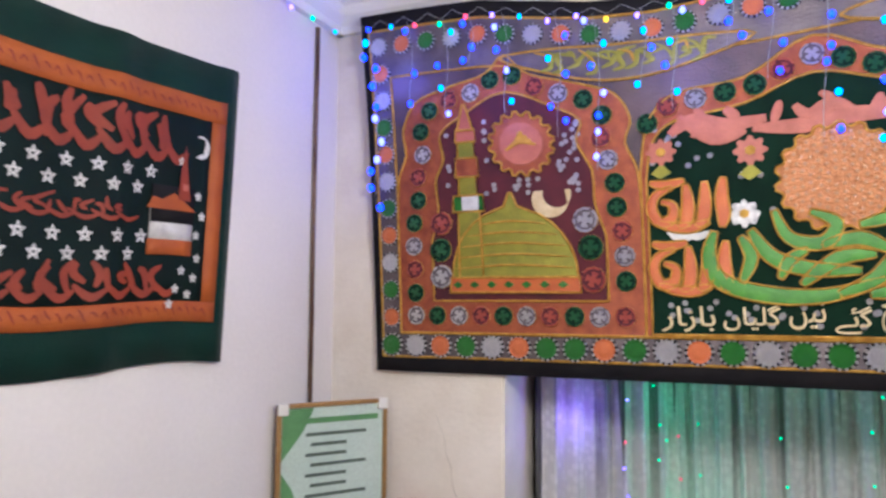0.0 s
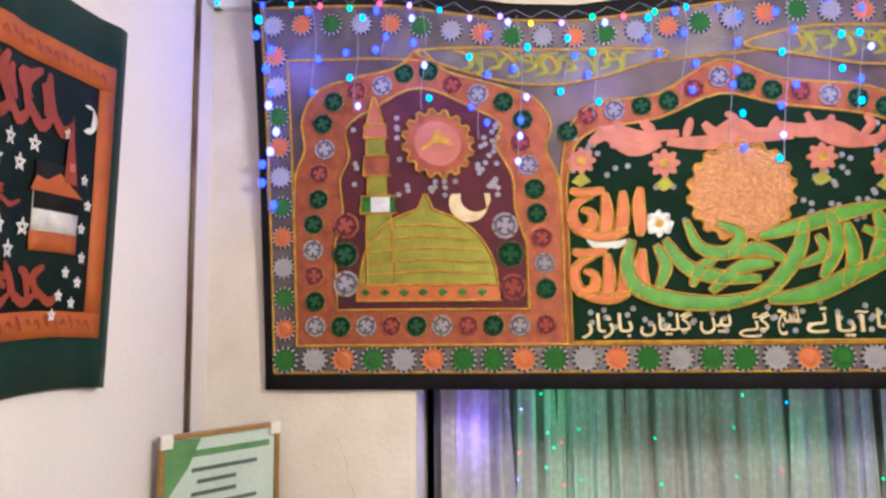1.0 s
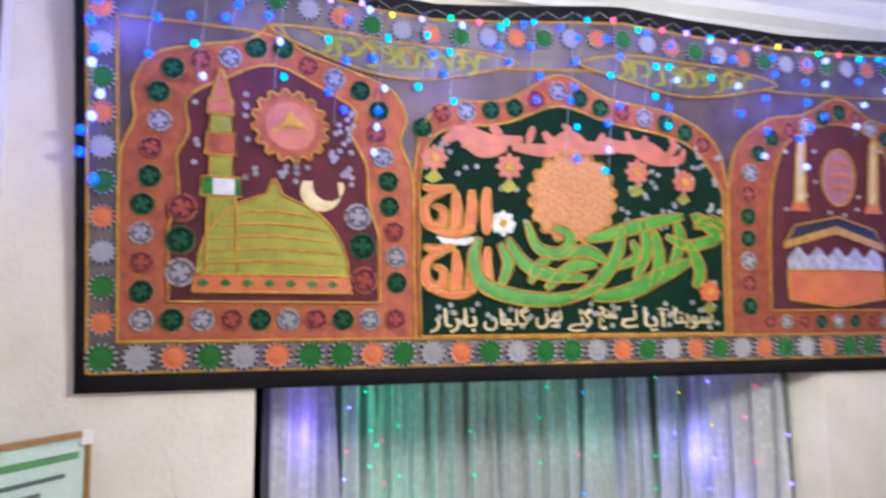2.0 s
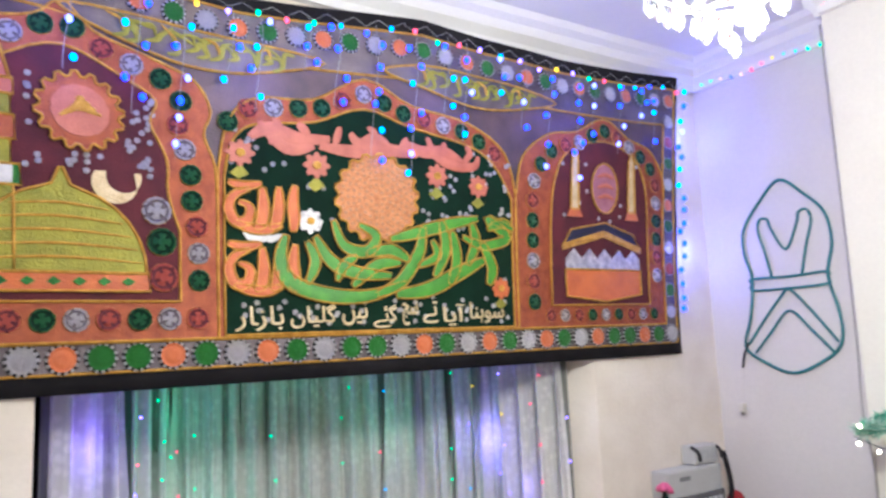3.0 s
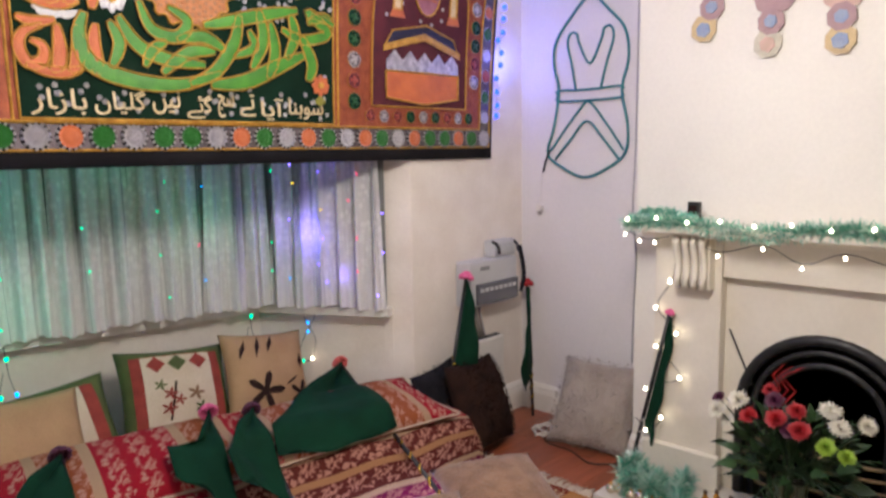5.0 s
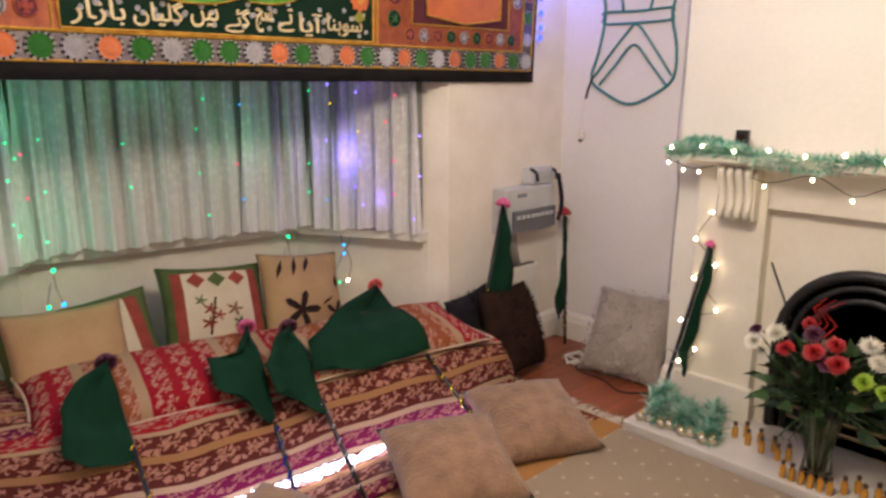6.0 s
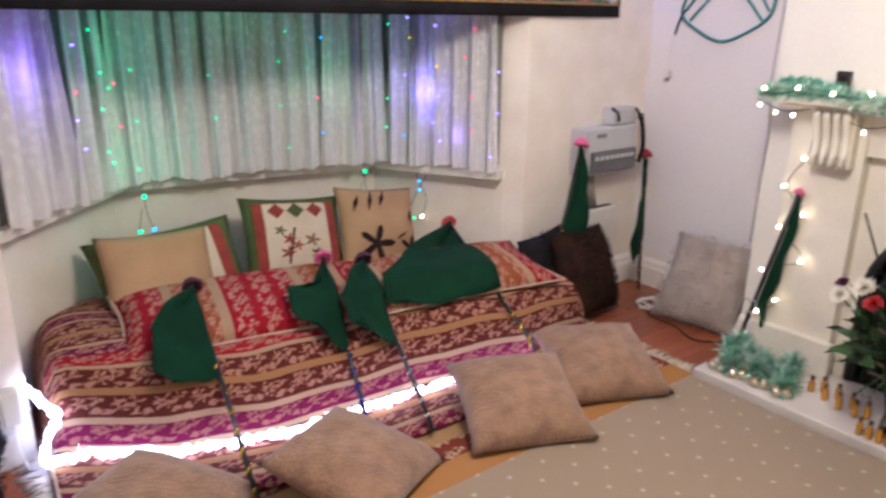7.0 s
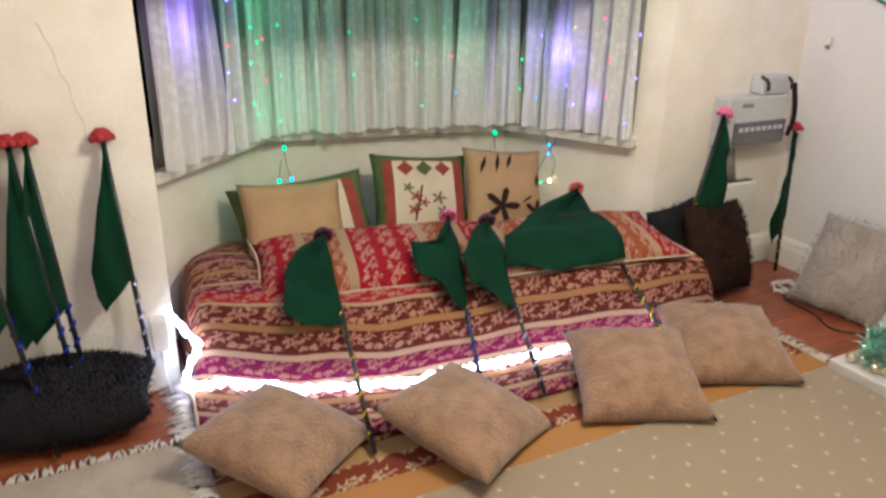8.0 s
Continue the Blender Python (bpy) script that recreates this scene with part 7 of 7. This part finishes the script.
for dy in (-0.006, 0.006):
    part("pin", box(bmesh.new(), (XR - 0.024, -0.142 + dy, 1.128), (XR - 0.019, -0.138 + dy, 1.146)), IRON, sw)
GREYP = surf("pale_grey_plastic", (0.55, 0.55, 0.54), (0.48, 0.48, 0.47), 5, 0.4, 0.05, 60)
SMOKE = surf("smoked_cover", (0.10, 0.10, 0.105), (0.14, 0.14, 0.15), 6, 0.15, 0.0, 60, coat=0.5)
fb = thing("fuse_box", (3.44, -0.05, 0.67), "grey plastic fuse box with a smoked cover on the wall", "fuse box")
part("case", box(bmesh.new(), (3.245, -0.10, 0.675), (3.635, -0.001, 0.915), 0.012), GREYP, fb)
part("cover", box(bmesh.new(), (3.29, -0.116, 0.69), (3.628, -0.098, 0.80), 0.006), SMOKE, fb, "smoked flip cover")
for k in range(8):
    part("switch", box(bmesh.new(), (3.31 + 0.038 * k, -0.121, 0.755), (3.335 + 0.038 * k, -0.115, 0.775), 0.002), GREYP, fb)
part("label", box(bmesh.new(), (3.33, -0.103, 0.865), (3.40, -0.0995, 0.885)), surf("printed_grey", (0.3, 0.3, 0.3)), fb)
mt_ = thing("meter", (3.56, -0.04, 0.915), "small grey meter with black straps over the fuse box", "meter")
part("case", box(bmesh.new(), (3.47, -0.085, 0.917), (3.645, -0.001, 1.005), 0.012), GREYP, mt_)
part("window", box(bmesh.new(), (3.50, -0.089, 0.945), (3.61, -0.084, 0.985), 0.003), surf("pale_window", (0.65, 0.66, 0.66), None, 5, 0.2), mt_)
for x in (3.475, 3.635):
    part("strap", tube(bmesh.new(), curve([(x, -0.06, 1.0), (x, -0.10, 0.98), (x + 0.004, -0.105, 0.94)], 3), 0.009, 6), IRON, mt_, "black strap", True)
cp = thing("cable_trunking", (3.38, -0.02, 0.5), "grey cables running down from the fuse box", "cable")
for k in range(3):
    part("cable", tube(bmesh.new(), [(3.33 + 0.03 * k, -0.03, 0.68), (3.35 + 0.028 * k, -0.035, 0.58), (3.40 + 0.02 * k, -0.03, 0.48)], 0.008, 6), surf("grey_cable", (0.40, 0.37, 0.33), None, 12, 0.5), cp, "", True)
wp = thing("panel_heater", (3.45, -0.05, 0.16), "white enamelled panel heater low on the wall", "heater")
part("body", box(bmesh.new(), (3.235, -0.085, 0.12), (3.54, -0.024, 0.49), 0.01), GLOSS, wp)
for k in range(5):
    part("vent", box(bmesh.new(), (3.26 + 0.055 * k, -0.07, 0.487), (3.30 + 0.055 * k, -0.04, 0.494)), IRON, wp)
bag = thing("black_bag", (3.64, -0.16, 0.35), "black carrier strap and bag hanging by the fuse box", "bag")
part("strap", tube(bmesh.new(), curve([(3.645, -0.11, 0.97), (3.66, -0.125, 0.85), (3.655, -0.13, 0.78), (3.63, -0.13, 0.72)], 4), 0.012, 6), BLACKC, bag, "", True)
ct = thing("white_cable", (3.55, -0.40, 0.0), "loose coil of white cable on the boards", "cable")
random.seed(3)
loop = [(3.52 + 0.07 * math.cos(a) + 0.02 * math.sin(3 * a), -0.36 + 0.05 * math.sin(a), 0.012 + 0.02 * abs(math.sin(2.3 * a))) for a in np.linspace(0, 14, 46)] + [(3.52, -0.46, 0.008), (3.50, -0.53, 0.006), (3.56, -0.58, 0.006)]
part("flex", tube(bmesh.new(), loop, 0.005, 6), GLOSS, ct, "", True)
bc_ = thing("black_cable", (3.5, -0.6, 0.0), "thin black cable trailing over the boards", "cable")
part("flex", tube(bmesh.new(), curve([(3.70, -0.28, 0.006), (3.45, -0.42, 0.006), (3.42, -0.60, 0.006), (3.36, -0.75, 0.006), (3.46, -0.86, 0.006)], 6), 0.004, 5), IRON, bc_, "", True)
vc = thing("wall_cable", (XB, -0.895, 0.4), "grey cable sagging down the corner of the chimney breast", "cable")
part("flex", tube(bmesh.new(), curve([(3.475, -0.893, 2.78), (3.474, -0.895, 2.0), (3.474, -0.892, 1.5), (3.472, -0.885, 1.2), (3.47, -0.905, 1.0), (3.474, -0.897, 0.75), (3.474, -0.893, 0.5)], 5), 0.004, 5), surf("grey_flex", (0.38, 0.36, 0.36)), vc, "", True)
kb = thing("small_box", (3.40, -1.20, 1.171), "small black box standing on the mantel", "box")
part("body", box(bmesh.new(), (3.375, -1.235, 1.171), (3.40, -1.185, 1.258), 0.003), IRON, kb)
part("front", box(bmesh.new(), (3.371, -1.225, 1.185), (3.376, -1.195, 1.243), 0.001), DARKB, kb)

# ---------------------------------------------------------------- paper bunting on the chimney breast
bun = thing("paper_bunting", (XB, -1.45, 1.8), "worn paper bunting of fans and rosettes on the chimney breast", "bunting")
PAPER = [surf("pink_paper", (0.62, 0.42, 0.36), (0.5, 0.36, 0.28), 25, 0.8, 0.3, 90), surf("sand_paper", (0.62, 0.48, 0.26), (0.5, 0.38, 0.22), 25, 0.8, 0.3, 90), surf("mauve_paper", (0.40, 0.27, 0.27), (0.34, 0.22, 0.24), 25, 0.8, 0.3, 90)]
BLUEP = surf("blue_paper", (0.25, 0.32, 0.48), (0.36, 0.40, 0.5), 25, 0.7)
CREP = surf("cream_paper", (0.62, 0.58, 0.46), None, 25, 0.7)
part("string", tube(bmesh.new(), curve([(XB - 0.008, -1.17, 2.17), (XB - 0.008, -1.28, 2.11), (XB - 0.008, -1.46, 2.05), (XB - 0.008, -1.70, 2.03), (XB - 0.008, -1.84, 2.04)], 5), 0.012, 6), CREP, bun, "twisted paper string", True)


def paper(name, pts, off, mt, th=0.004):
    bm = bmesh.new()
    f = bm.faces.new([bm.verts.new((XB - off, y, z)) for y, z in pts])
    ext = bmesh.ops.extrude_face_region(bm, geom=[f])
    for v in ext["geom"]:
        if isinstance(v, bmesh.types.BMVert):
            v.co.x += th
    bmesh.ops.recalc_face_normals(bm, faces=bm.faces[:])
    return part(name, bm, mt, bun)


def ngon(y, z, r, n, wob=0.0):
    return [(y + r * (1 + wob * (k % 2)) * math.cos(2 * math.pi * k / n + 0.3), z + r * (1 + wob * (k % 2)) * math.sin(2 * math.pi * k / n + 0.3)) for k in range(n)]


for k, (y, z, lean, low) in enumerate(((-1.24, 2.12, 0.035, 0.0), (-1.46, 2.035, 0.01, 0.01), (-1.70, 2.02, 0.0, 0.0))):
    fan = [(y + 0.075, z + 0.01), (y + 0.06, z + 0.045), (y, z + 0.035), (y - 0.06, z + 0.03), (y - 0.085, z - 0.01), (y - 0.05, z - 0.05), (y + 0.02, z - 0.06), (y + 0.06, z - 0.035)]
    paper("fan", fan, 0.012, PAPER[(k + 1) % 3])
    paper("collar", ngon(y + lean * 0.5, z - 0.085, 0.052, 8), 0.017, PAPER[2])
    paper("collar_eye", ngon(y + lean * 0.5, z - 0.085, 0.026, 6), 0.022, BLUEP)
    paper("pendant", ngon(y + lean * 1.4, z - 0.165, 0.054, 8, 0.06), 0.016, PAPER[1] if k != 1 else CREP)
    paper("pendant_eye", ngon(y + lean * 1.4, z - 0.17, 0.031, 6), 0.021, BLUEP if k != 1 else PAPER[0])
